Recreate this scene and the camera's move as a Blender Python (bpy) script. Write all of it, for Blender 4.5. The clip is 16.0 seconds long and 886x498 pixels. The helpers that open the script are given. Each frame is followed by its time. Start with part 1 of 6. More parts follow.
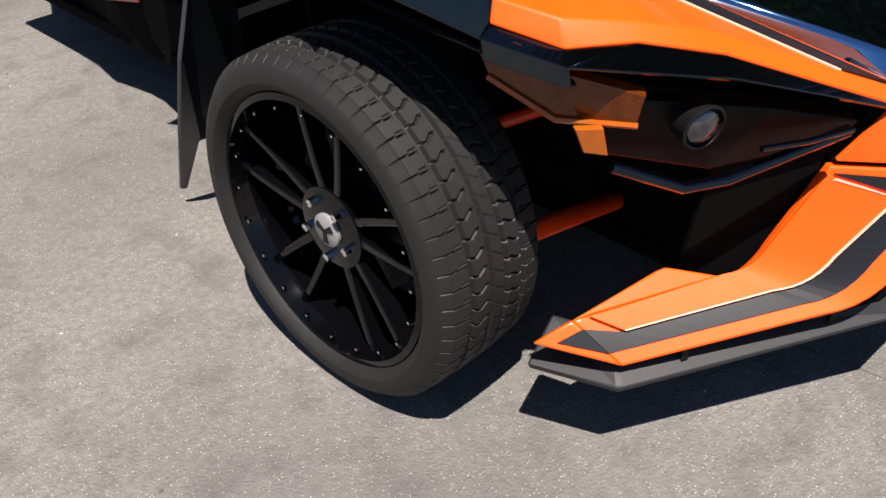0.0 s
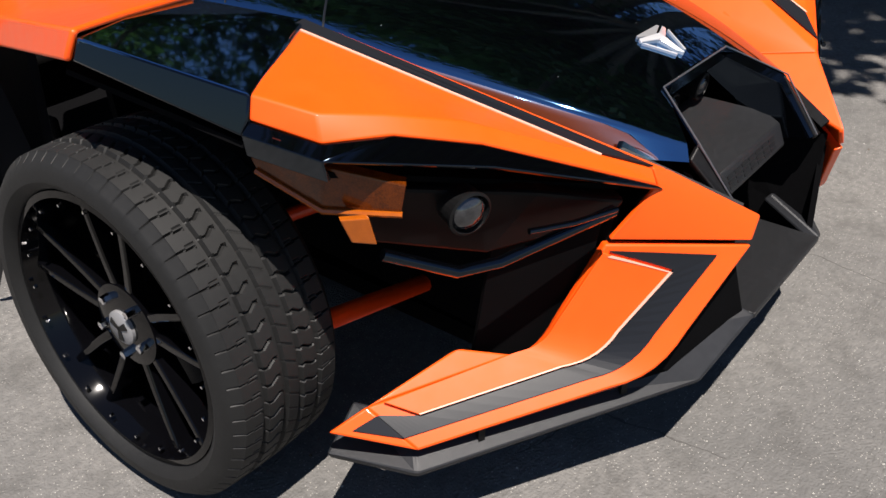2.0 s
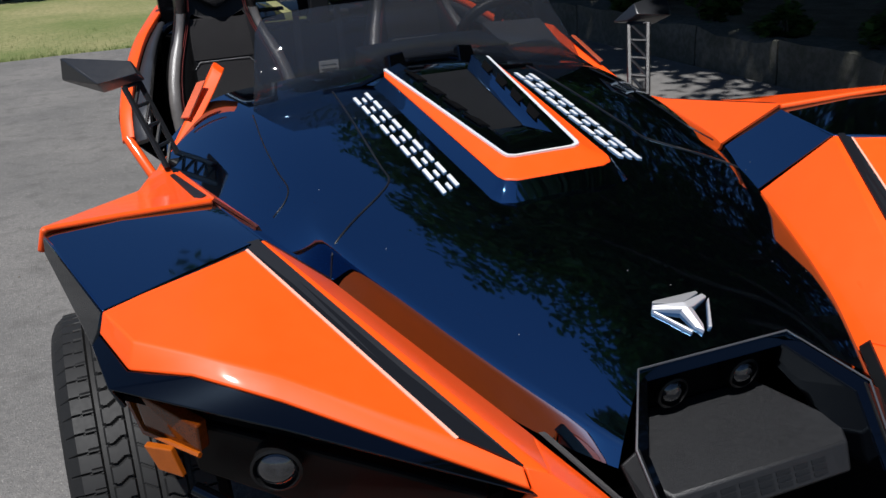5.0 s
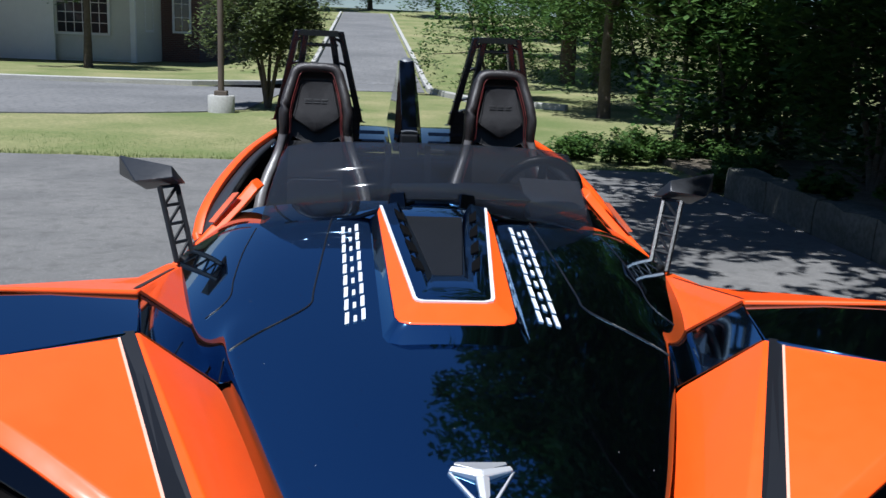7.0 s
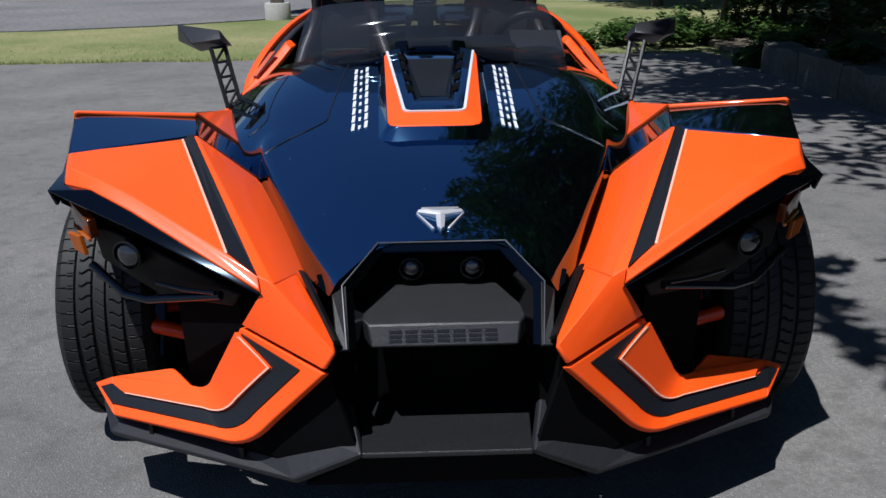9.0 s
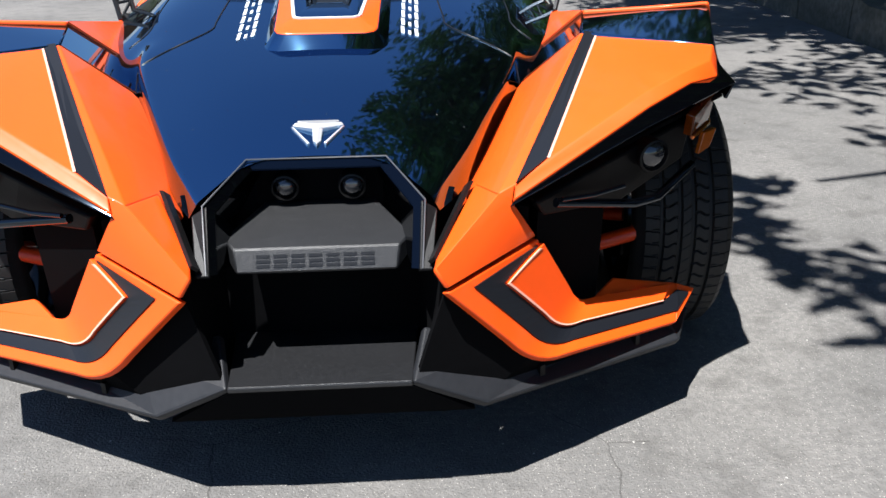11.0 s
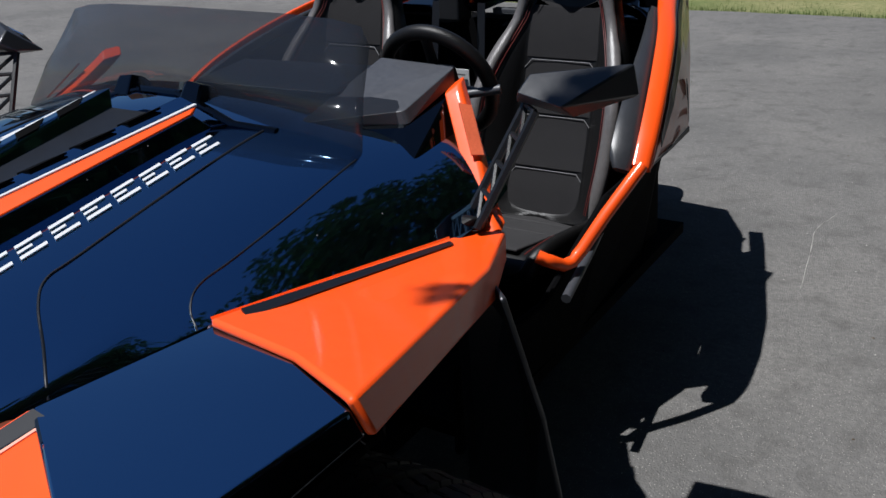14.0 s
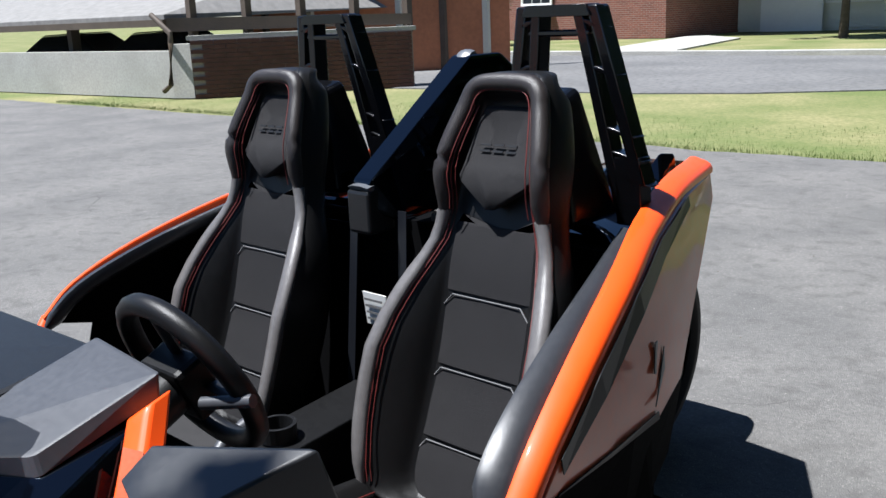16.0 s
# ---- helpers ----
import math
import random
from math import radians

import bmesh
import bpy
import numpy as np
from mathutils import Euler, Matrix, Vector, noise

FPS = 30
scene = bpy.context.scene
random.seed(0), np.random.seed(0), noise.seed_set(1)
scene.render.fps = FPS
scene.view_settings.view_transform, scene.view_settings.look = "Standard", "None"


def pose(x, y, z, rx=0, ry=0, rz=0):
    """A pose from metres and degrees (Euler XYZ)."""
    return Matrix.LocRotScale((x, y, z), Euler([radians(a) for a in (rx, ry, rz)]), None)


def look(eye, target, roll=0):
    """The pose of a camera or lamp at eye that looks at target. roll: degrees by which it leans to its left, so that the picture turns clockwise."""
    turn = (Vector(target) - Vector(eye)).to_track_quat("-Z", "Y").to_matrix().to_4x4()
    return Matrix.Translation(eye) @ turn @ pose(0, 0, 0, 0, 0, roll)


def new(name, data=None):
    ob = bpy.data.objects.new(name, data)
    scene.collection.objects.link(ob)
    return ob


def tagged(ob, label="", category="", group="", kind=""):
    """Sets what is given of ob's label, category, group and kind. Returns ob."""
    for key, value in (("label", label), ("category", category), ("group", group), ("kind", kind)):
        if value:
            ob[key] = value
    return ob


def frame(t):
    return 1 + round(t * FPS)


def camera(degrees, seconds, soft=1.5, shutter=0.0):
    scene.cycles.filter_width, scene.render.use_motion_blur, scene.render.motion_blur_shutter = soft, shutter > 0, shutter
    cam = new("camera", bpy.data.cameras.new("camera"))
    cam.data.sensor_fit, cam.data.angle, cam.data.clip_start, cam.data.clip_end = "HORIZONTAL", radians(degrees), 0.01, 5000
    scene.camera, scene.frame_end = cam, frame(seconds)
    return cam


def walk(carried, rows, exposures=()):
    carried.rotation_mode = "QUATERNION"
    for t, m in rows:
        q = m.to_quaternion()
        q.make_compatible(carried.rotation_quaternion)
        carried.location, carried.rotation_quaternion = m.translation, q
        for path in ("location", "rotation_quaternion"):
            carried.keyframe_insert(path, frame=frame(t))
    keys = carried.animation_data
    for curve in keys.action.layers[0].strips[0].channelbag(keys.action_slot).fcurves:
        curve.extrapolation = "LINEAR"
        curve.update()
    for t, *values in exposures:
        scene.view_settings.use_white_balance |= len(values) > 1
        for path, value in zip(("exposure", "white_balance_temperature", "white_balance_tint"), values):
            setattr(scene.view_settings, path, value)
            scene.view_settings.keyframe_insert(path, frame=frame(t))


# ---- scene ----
cam = camera(51.33, 16.0)
PATH = [
    (0, pose(-1.740, -1.113, 1.269, 54.00, 1.75, -45.52)),
    (0.5, pose(-1.738, -1.192, 1.259, 54.95, 1.25, -44.41)),
    (1, pose(-1.711, -1.207, 1.270, 54.49, 0.96, -47.53)),
    (1.5, pose(-1.664, -1.224, 1.273, 56.62, 0.78, -51.21)),
    (2, pose(-1.629, -1.241, 1.287, 58.69, 0.20, -52.34)),
    (2.5, pose(-1.592, -1.247, 1.305, 60.17, 0.10, -52.47)),
    (3, pose(-1.539, -1.264, 1.309, 60.50, 1.25, -53.77)),
    (3.5, pose(-1.401, -1.297, 1.298, 60.37, -0.59, -53.24)),
    (4, pose(-1.208, -1.377, 1.333, 59.18, -0.75, -49.27)),
    (4.5, pose(-1.007, -1.563, 1.335, 66.20, 1.96, -36.18)),
    (5, pose(-0.836, -1.645, 1.368, 68.54, 3.27, -21.75)),
    (5.2, pose(-0.743, -1.619, 1.390, 71.83, 2.31, -18.98)),
    (7.3, pose(-0.202, -1.961, 1.386, 77.23, -1.58, -4.09)),
    (7.5, pose(-0.199, -2.036, 1.381, 76.54, -0.84, -3.43)),
    (8, pose(-0.154, -2.249, 1.367, 74.35, -0.19, -2.59)),
    (8.5, pose(-0.084, -2.462, 1.356, 73.75, -0.02, -1.08)),
    (8.7, pose(-0.065, -2.509, 1.331, 72.94, 0.42, -1.23)),
    (10.8, pose(0.083, -2.465, 1.212, 66.53, 0.86, -3.04)),
    (11, pose(0.155, -2.372, 1.212, 67.20, 0.73, -3.39)),
    (11.5, pose(0.406, -2.158, 1.263, 69.74, 3.25, -3.84)),
    (11.8, pose(0.616, -2.045, 1.274, 71.23, 1.20, 5.32)),
    (12, pose(0.714, -1.953, 1.274, 69.78, 1.74, 7.21)),
    (12.5, pose(0.941, -1.616, 1.290, 68.30, 1.16, 13.44)),
    (13, pose(1.202, -1.326, 1.306, 69.85, 3.81, 18.40)),
    (13.4, pose(1.372, -1.068, 1.332, 67.02, 3.97, 27.13)),
    (13.5, pose(1.395, -0.997, 1.331, 67.28, 3.70, 27.79)),
    (14, pose(1.425, -0.656, 1.340, 67.76, 1.93, 31.01)),
    (14.5, pose(1.500, -0.352, 1.330, 71.57, 2.95, 34.39)),
    (15, pose(1.519, -0.056, 1.343, 69.61, 3.13, 35.72)),
    (15.5, pose(1.463, 0.198, 1.370, 72.52, 0.99, 36.65)),
    (16, pose(1.495, 0.374, 1.410, 75.38, 2.39, 42.11)),
]
EXPOSURES = [(0, 0.97, 6950, 15), (1.0, 0.98, 6850, 14), (2.0, 0.7, 6700, 13), (3.5, 0.33, 6650, 13), (4.5, 0.05, 6350, 12), (5.0, 0.1, 6150, 11), (7.5, 0.5, 5650, 9), (8.0, 0.1, 5750, 11), (8.5, 0.0, 5800, 11), (11.0, 1.18, 6150, 10), (12.0, 0.65, 5850, 10), (12.5, 0.4, 5850, 10), (13.0, -0.1, 6000, 11), (13.5, -0.2, 6150, 12), (14.5, 0.5, 5900, 9), (16.0, 1.0, 5900, 10)]
walk(cam, PATH, EXPOSURES)

# ---- light ----
SUN_SLOPE = (-0.28, -0.32)
SUN_FROM = Vector((*SUN_SLOPE, 1.0)).normalized()
world = bpy.data.worlds.new("sky")
scene.world = world
world.use_nodes = True
wn, wl = world.node_tree.nodes, world.node_tree.links
sky = wn.new("ShaderNodeTexSky")
sky.sky_type = "NISHITA"
sky.sun_disc = False
sky.sun_elevation = math.asin(SUN_FROM.z)
sky.sun_rotation = math.atan2(SUN_FROM.x, SUN_FROM.y)
sky.air_density, sky.dust_density, sky.ozone_density = 1.0, 0.1, 6.0
wl.new(sky.outputs[0], wn["Background"].inputs[0])
wn["Background"].inputs[1].default_value = 0.05
sun_data = bpy.data.lights.new("sun", "SUN")
sun_data.energy, sun_data.angle, sun_data.color = 5.5, radians(0.55), (1.0, 0.96, 0.9)
sun = new("sun", sun_data)
sun.matrix_world = look(SUN_FROM * 30, (0, 0, 0))


# ---- materials ----
def material(name, color, rough=0.5, metal=0.0, coat=0.0, var=0.0, scale=8.0, bump=0.0, bump_scale=200.0, spec=0.5, color2=None, coat_rough=0.03):
    """A principled surface with mottling at two scales and a fine bump."""
    m = bpy.data.materials.new(name)
    m.use_nodes = True
    n, l = m.node_tree.nodes, m.node_tree.links
    b = n["Principled BSDF"]
    b.inputs["Base Color"].default_value = (*color, 1)
    b.inputs["Roughness"].default_value = rough
    b.inputs["Metallic"].default_value = metal
    b.inputs["Coat Weight"].default_value = coat
    b.inputs["Coat Roughness"].default_value = coat_rough
    b.inputs["Specular IOR Level"].default_value = spec
    geo = n.new("ShaderNodeNewGeometry")
    if var or color2:
        c2 = color2 or tuple(max(0.0, c * (1 - var)) for c in color)
        big, small = n.new("ShaderNodeTexNoise"), n.new("ShaderNodeTexNoise")
        big.inputs["Scale"].default_value, small.inputs["Scale"].default_value = scale, scale * 9
        big.inputs["Detail"].default_value = small.inputs["Detail"].default_value = 5
        add = n.new("ShaderNodeMath")
        add.operation = "MULTIPLY_ADD"
        add.inputs[1].default_value = 0.5
        l.new(geo.outputs["Position"], big.inputs["Vector"])
        l.new(geo.outputs["Position"], small.inputs["Vector"])
        half = n.new("ShaderNodeMath")
        half.operation = "MULTIPLY"
        half.inputs[1].default_value = 0.5
        l.new(small.outputs[0], half.inputs[0])
        l.new(big.outputs[0], add.inputs[0])
        l.new(half.outputs[0], add.inputs[2])
        ramp = n.new("ShaderNodeValToRGB")
        ramp.color_ramp.elements[0].position, ramp.color_ramp.elements[1].position = 0.36, 0.64
        ramp.color_ramp.elements[0].color, ramp.color_ramp.elements[1].color = (*c2, 1), (*color, 1)
        l.new(add.outputs[0], ramp.inputs[0])
        l.new(ramp.outputs[0], b.inputs["Base Color"])
        rr = n.new("ShaderNodeMapRange")
        rr.inputs[3].default_value, rr.inputs[4].default_value = rough * 0.85, min(1.0, rough * 1.15)
        l.new(small.outputs[0], rr.inputs[0])
        l.new(rr.outputs[0], b.inputs["Roughness"])
    if bump:
        fine, bm_ = n.new("ShaderNodeTexNoise"), n.new("ShaderNodeBump")
        fine.inputs["Scale"].default_value, fine.inputs["Detail"].default_value = bump_scale, 4
        bm_.inputs["Strength"].default_value, bm_.inputs["Distance"].default_value = bump, 0.004
        l.new(geo.outputs["Position"], fine.inputs["Vector"])
        l.new(fine.outputs[0], bm_.inputs["Height"])
        l.new(bm_.outputs[0], b.inputs["Normal"])
    return m


ORANGE = material("orange_paint", (0.95, 0.088, 0.003), 0.5, coat=0.42, spec=0.3, var=0.06, scale=3, bump=0.02, bump_scale=900, coat_rough=0.07)
GLOSS = material("black_gloss_paint", (0.0006, 0.0007, 0.0011), 0.05, spec=0.6, coat=0.1, bump=0.003, bump_scale=40)
GLOSS.node_tree.nodes["Principled BSDF"].inputs["Specular Tint"].default_value = (0.55, 0.75, 1.0, 1)
BONNET = material("black_bonnet_paint", (0.0006, 0.0007, 0.0013), 0.04, spec=1.0, coat=0.8, bump=0.003, bump_scale=40)
for key, value in (("IOR", 2.9), ("Specular Tint", (0.25, 0.58, 1.0, 1))):
    BONNET.node_tree.nodes["Principled BSDF"].inputs[key].default_value = value
# Darker copy of the orange paint; the flank's shade is in the colour
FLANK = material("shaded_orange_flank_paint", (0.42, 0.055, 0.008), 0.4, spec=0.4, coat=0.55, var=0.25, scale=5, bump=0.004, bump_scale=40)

STRIPE = material("black_stripe_vinyl", (0.007, 0.008, 0.011), 0.42, spec=0.35, bump=0.02, bump_scale=700)
PLASTIC = material("black_textured_plastic", (0.006, 0.006, 0.0065), 0.45, spec=0.22, var=0.3, scale=12, bump=0.12, bump_scale=900)
SATIN = material("grey_satin_plastic", (0.052, 0.055, 0.064), 0.45, spec=0.6, var=0.2, scale=10, bump=0.1, bump_scale=1100)
CHARCOAL = material("charcoal_plastic", (0.009, 0.0093, 0.0105), 0.38, spec=0.4, var=0.2, scale=10, bump=0.12, bump_scale=1100)
def dusty(m, scale, share, tint):
    """Sparse pale dust specks over a paint."""
    n, l = m.node_tree.nodes, m.node_tree.links
    b = n["Principled BSDF"]
    geo, vor = n.new("ShaderNodeNewGeometry"), n.new("ShaderNodeTexVoronoi")
    vor.inputs["Scale"].default_value = scale
    l.new(geo.outputs["Position"], vor.inputs["Vector"])
    near, pick, both, mix = n.new("ShaderNodeMath"), n.new("ShaderNodeMath"), n.new("ShaderNodeMath"), n.new("ShaderNodeMix")
    near.operation, pick.operation, both.operation = "LESS_THAN", "GREATER_THAN", "MULTIPLY"
    near.inputs[1].default_value, pick.inputs[1].default_value = 0.045, 1 - share
    l.new(vor.outputs["Distance"], near.inputs[0])
    l.new(vor.outputs["Color"], pick.inputs[0])
    l.new(near.outputs[0], both.inputs[0])
    l.new(pick.outputs[0], both.inputs[1])
    mix.data_type = "RGBA"
    mix.inputs[6].default_value, mix.inputs[7].default_value = b.inputs["Base Color"].default_value, (*tint, 1)
    l.new(both.outputs[0], mix.inputs[0])
    l.new(mix.outputs[2], b.inputs["Base Color"])


dusty(BONNET, 38, 0.22, (0.30, 0.31, 0.33))
dusty(GLOSS, 38, 0.22, (0.30, 0.31, 0.33))
POD = material("black_lamp_housing", (0.003, 0.003, 0.0035), 0.42, spec=0.12, var=0.3, scale=12)
TRIM_GREY = material("charcoal_satin_trim", (0.028, 0.030, 0.035), 0.36, spec=0.6, var=0.2, scale=10, bump=0.1, bump_scale=1100)
SPLITTER = material("dark_grey_splitter_plastic", (0.016, 0.017, 0.020), 0.5, spec=0.35, var=0.25, scale=10, bump=0.15, bump_scale=1100)
MIRROR_SHELL = material("satin_mirror_shell", (0.011, 0.012, 0.0145), 0.38, spec=0.8, var=0.15, scale=10, bump=0.06, bump_scale=1100)
# Satin grey raised in tone to carry the spine's sheen
SPINE = material("sheen_grey_satin_plastic", (0.10, 0.105, 0.115), 0.4, spec=1.0, var=0.15, scale=10, bump=0.06, bump_scale=1100)
HOOP = material("black_satin_tube", (0.0035, 0.0038, 0.005), 0.22, spec=0.4, var=0.2, scale=10)
SNOUT = material("textured_snout_plastic", (0.008, 0.0084, 0.0098), 0.45, spec=0.7, var=0.2, scale=14, bump=0.3, bump_scale=700)
# Near-black without gloss: the shade of bays and hollows is in the colour
DARK = material("cavity_shade_black", (0.003, 0.003, 0.0035), 0.9, spec=0.05, var=0.3, scale=9)
RUBBER = material("tyre_rubber", (0.012, 0.012, 0.012), 0.62, var=0.4, scale=14, bump=0.08, bump_scale=500, color2=(0.009, 0.009, 0.009), spec=0.35)
RIM = material("gloss_black_alloy", (0.0015, 0.0015, 0.002), 0.06, spec=0.3)
ARM = material("red_orange_powder_coat", (0.85, 0.055, 0.003), 0.4, coat=0.3, spec=0.4, var=0.1, scale=20)
SILVER = material("brushed_silver", (0.62, 0.62, 0.62), 0.28, metal=0.9, var=0.1, scale=20)
CAP = material("grey_cap", (0.32, 0.32, 0.33), 0.4, metal=0.4, var=0.1, scale=30)
CHROME = material("chrome", (0.8, 0.8, 0.82), 0.08, metal=1.0)
BADGE = material("silver_badge", (0.62, 0.62, 0.64), 0.35, metal=0.5, coat=0.5)
WHITE = material("white_vinyl", (0.60, 0.61, 0.63), 0.4, var=0.05, scale=20)
FILM = material("clear_film_on_paint", (0.62, 0.125, 0.055), 0.2, coat=0.6, var=0.2, scale=20)
PINK = material("pale_pinstripe", (0.80, 0.40, 0.30), 0.35, var=0.05, scale=20)
VINYL = material("black_seat_vinyl", (0.017, 0.0165, 0.0165), 0.42, var=0.25, scale=12, bump=0.2, bump_scale=700)
VINYL_GLOSS = material("black_shell_vinyl", (0.007, 0.0068, 0.007), 0.42, spec=0.3, var=0.2, scale=9, bump=0.15, bump_scale=600)
HEADREST = material("brown_black_vinyl", (0.027, 0.022, 0.021), 0.42, spec=0.5, var=0.25, scale=12, bump=0.25, bump_scale=600)
# Pale copy of the seat vinyl, coloured as the bolsters' lit crests
BOLSTER = material("highlit_bolster_vinyl", (0.13, 0.122, 0.12), 0.34, spec=0.6, var=0.25, scale=9, bump=0.15, bump_scale=600)
CLOTH = material("dark_seat_fabric", (0.018, 0.0172, 0.0185), 0.75, spec=0.25, var=0.15, scale=20, bump=0.4, bump_scale=1500)
# Lighter copy of the seat fabric, with sunlight put into its colour
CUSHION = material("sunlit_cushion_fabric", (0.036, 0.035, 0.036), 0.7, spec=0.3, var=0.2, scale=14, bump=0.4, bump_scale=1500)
RED = material("red_stitching", (0.11, 0.012, 0.010), 0.6)
THREAD = material("pale_thread", (0.16, 0.16, 0.165), 0.6)
RED_LENS = material("red_reflector", (0.45, 0.02, 0.012), 0.2, coat=0.5, var=0.2, scale=40)
LABEL = material("white_label", (0.7, 0.7, 0.68), 0.5, var=0.05, scale=20)
LABEL_TEXT = material("label_text_bars", (0.1, 0.1, 0.1), 0.6)


def clear(name, color, rough, alpha_mix, ior=1.45):
    """A thin tinted pane: part see-through, part gloss."""
    m = bpy.data.materials.new(name)
    m.use_nodes = True
    n, l = m.node_tree.nodes, m.node_tree.links
    b = n["Principled BSDF"]
    b.inputs["Base Color"].default_value = (*color, 1)
    b.inputs["Roughness"].default_value = rough
    b.inputs["IOR"].default_value = ior
    b.inputs["Alpha"].default_value = 1 - alpha_mix
    return m


SMOKE = clear("smoked_polycarbonate", (0.02, 0.023, 0.03), 0.04, 0.48, 1.6)
# Amber lens in two tones: dark as in shade, bright along its lit edge
AMBER = material("amber_lens", (0.13, 0.026, 0.002), 0.12, coat=0.2, spec=0.3, var=0.6, scale=45)
AMBER_EDGE = material("lit_amber", (0.36, 0.08, 0.004), 0.2, coat=0.3, var=0.2, scale=60)
LENS = material("headlamp_lens", (0.07, 0.073, 0.082), 0.06, coat=1.0, metal=0.7, var=0.7, scale=70)
PANE = material("window_pane", (0.02, 0.025, 0.03), 0.06, coat=0.5)


# ---- mesh helpers ----
def part(name, bm, mat, parent, label="", smooth=None, bevel=0.0, kind="", segments=2):
    """Links a bmesh as one mesh object under a thing or part."""
    me = bpy.data.meshes.new(name)
    bm.normal_update()
    bm.to_mesh(me)
    bm.free()
    for m in mat if isinstance(mat, (list, tuple)) else (mat,):
        me.materials.append(m)
    if smooth is not None:
        me.shade_smooth()
        me.set_sharp_from_angle(angle=radians(smooth))
    ob = new(name, me)
    ob.parent = parent
    if bevel:
        mod = ob.modifiers.new("bevel", "BEVEL")
        mod.width, mod.segments, mod.limit_method, mod.angle_limit = bevel, segments, "ANGLE", radians(22)
        mod.harden_normals = False
    if label:
        ob["label"] = label
    if kind:
        ob["kind"] = kind
    return ob


def thing(name, label, category, group="", at=(0, 0, 0)):
    ob = new(name)
    ob.location = at
    ob.empty_display_size = 0.1
    return tagged(ob, label, category, group)


def sheet(verts, faces, thick=0.012, side=1, ref=(0.45, -0.25, 0.3)):
    """A faceted panel with thickness, its outer face away from ref, mirrored in x where side is -1."""
    bm = bmesh.new()
    ref = Vector(ref)
    vs = [bm.verts.new(p) for p in verts]
    fs = []
    for f in faces:
        c = sum((Vector(verts[i]) for i in f), Vector()) / len(f)
        n = Vector()
        for i in range(1, len(f) - 1):
            n += (Vector(verts[f[i]]) - Vector(verts[f[0]])).cross(Vector(verts[f[i + 1]]) - Vector(verts[f[0]]))
        fs.append(bm.faces.new([vs[i] for i in (f if n.dot(c - ref) > 0 else f[::-1])]))
    bm.normal_update()
    if thick:
        inner = {v: bm.verts.new(v.co - v.normal * thick) for v in vs}
        edges = [e for e in bm.edges if len(e.link_faces) == 1]
        for e in edges:
            lp = e.link_loops[0]
            p, q = lp.vert, lp.link_loop_next.vert
            bm.faces.new([q, p, inner[p], inner[q]])
        for f in fs:
            bm.faces.new([inner[v] for v in reversed(f.verts)])
    if side < 0:
        for v in bm.verts:
            v.co.x = -v.co.x
        bmesh.ops.reverse_faces(bm, faces=bm.faces[:])
    return bm


def loft(rows, closed=False, caps=False, flip=False):
    """A skin through rows of points with the same count."""
    bm = bmesh.new()
    vs = [[bm.verts.new(p) for p in r] for r in rows]
    n = len(rows[0])
    for a, b in zip(vs, vs[1:]):
        for i in range(n if closed else n - 1):
            j = (i + 1) % n
            q = [a[i], a[j], b[j], b[i]]
            bm.faces.new(q[::-1] if flip else q)
    if caps:
        bm.faces.new(vs[0][::-1] if not flip else vs[0])
        bm.faces.new(vs[-1] if not flip else vs[-1][::-1])
    bmesh.ops.recalc_face_normals(bm, faces=bm.faces[:])
    return bm


def box(lo, hi, bm=None, m=None):
    bm = bm or bmesh.new()
    c = [(a + b) / 2 for a, b in zip(lo, hi)]
    s = [abs(b - a) for a, b in zip(lo, hi)]
    mat = Matrix.Translation(c) @ Matrix.Diagonal((*s, 1))
    bmesh.ops.create_cube(bm, size=1, matrix=(m @ mat) if m else mat)
    return bm


def prism(outline, y0, y1, axis="y"):
    """A flat outline of (a, b) pushed from y0 to y1 along an axis."""
    def put(a, b, d):
        return (a, d, b) if axis == "y" else ((d, a, b) if axis == "x" else (a, b, d))
    return loft([[put(a, b, y0) for a, b in outline], [put(a, b, y1) for a, b in outline]], closed=True, caps=True)


def tube(points, radius, sides=10, bm=None, flat=1.0):
    """A round bar through points."""
    pts = [Vector(p) for p in points]
    rows = []
    up0 = Vector((0, 0, 1))
    for i, p in enumerate(pts):
        d = (pts[min(i + 1, len(pts) - 1)] - pts[max(i - 1, 0)]).normalized()
        ref = up0 if abs(d.z) < 0.95 else Vector((1, 0, 0))
        u = d.cross(ref).normalized()
        w = u.cross(d)
        r = radius[i] if isinstance(radius, (list, tuple)) else radius
        rows.append([p + (u * math.cos(2 * math.pi * k / sides) + w * flat * math.sin(2 * math.pi * k / sides)) * r for k in range(sides)])
    return loft(rows, closed=True, caps=True)


def smooth_path(points, n=6):
    """Points of a soft curve through the given ones."""
    p = [Vector(a) for a in points]
    p = [p[0] * 2 - p[1]] + p + [p[-1] * 2 - p[-2]]
    out = []
    for i in range(1, len(p) - 2):
        for k in range(n):
            t = k / n
            a, b, c, d = p[i - 1], p[i], p[i + 1], p[i + 2]
            out.append(0.5 * (2 * b + (c - a) * t + (2 * a - 5 * b + 4 * c - d) * t * t + (3 * b - a - 3 * c + d) * t ** 3))
    return out + [p[-2]]


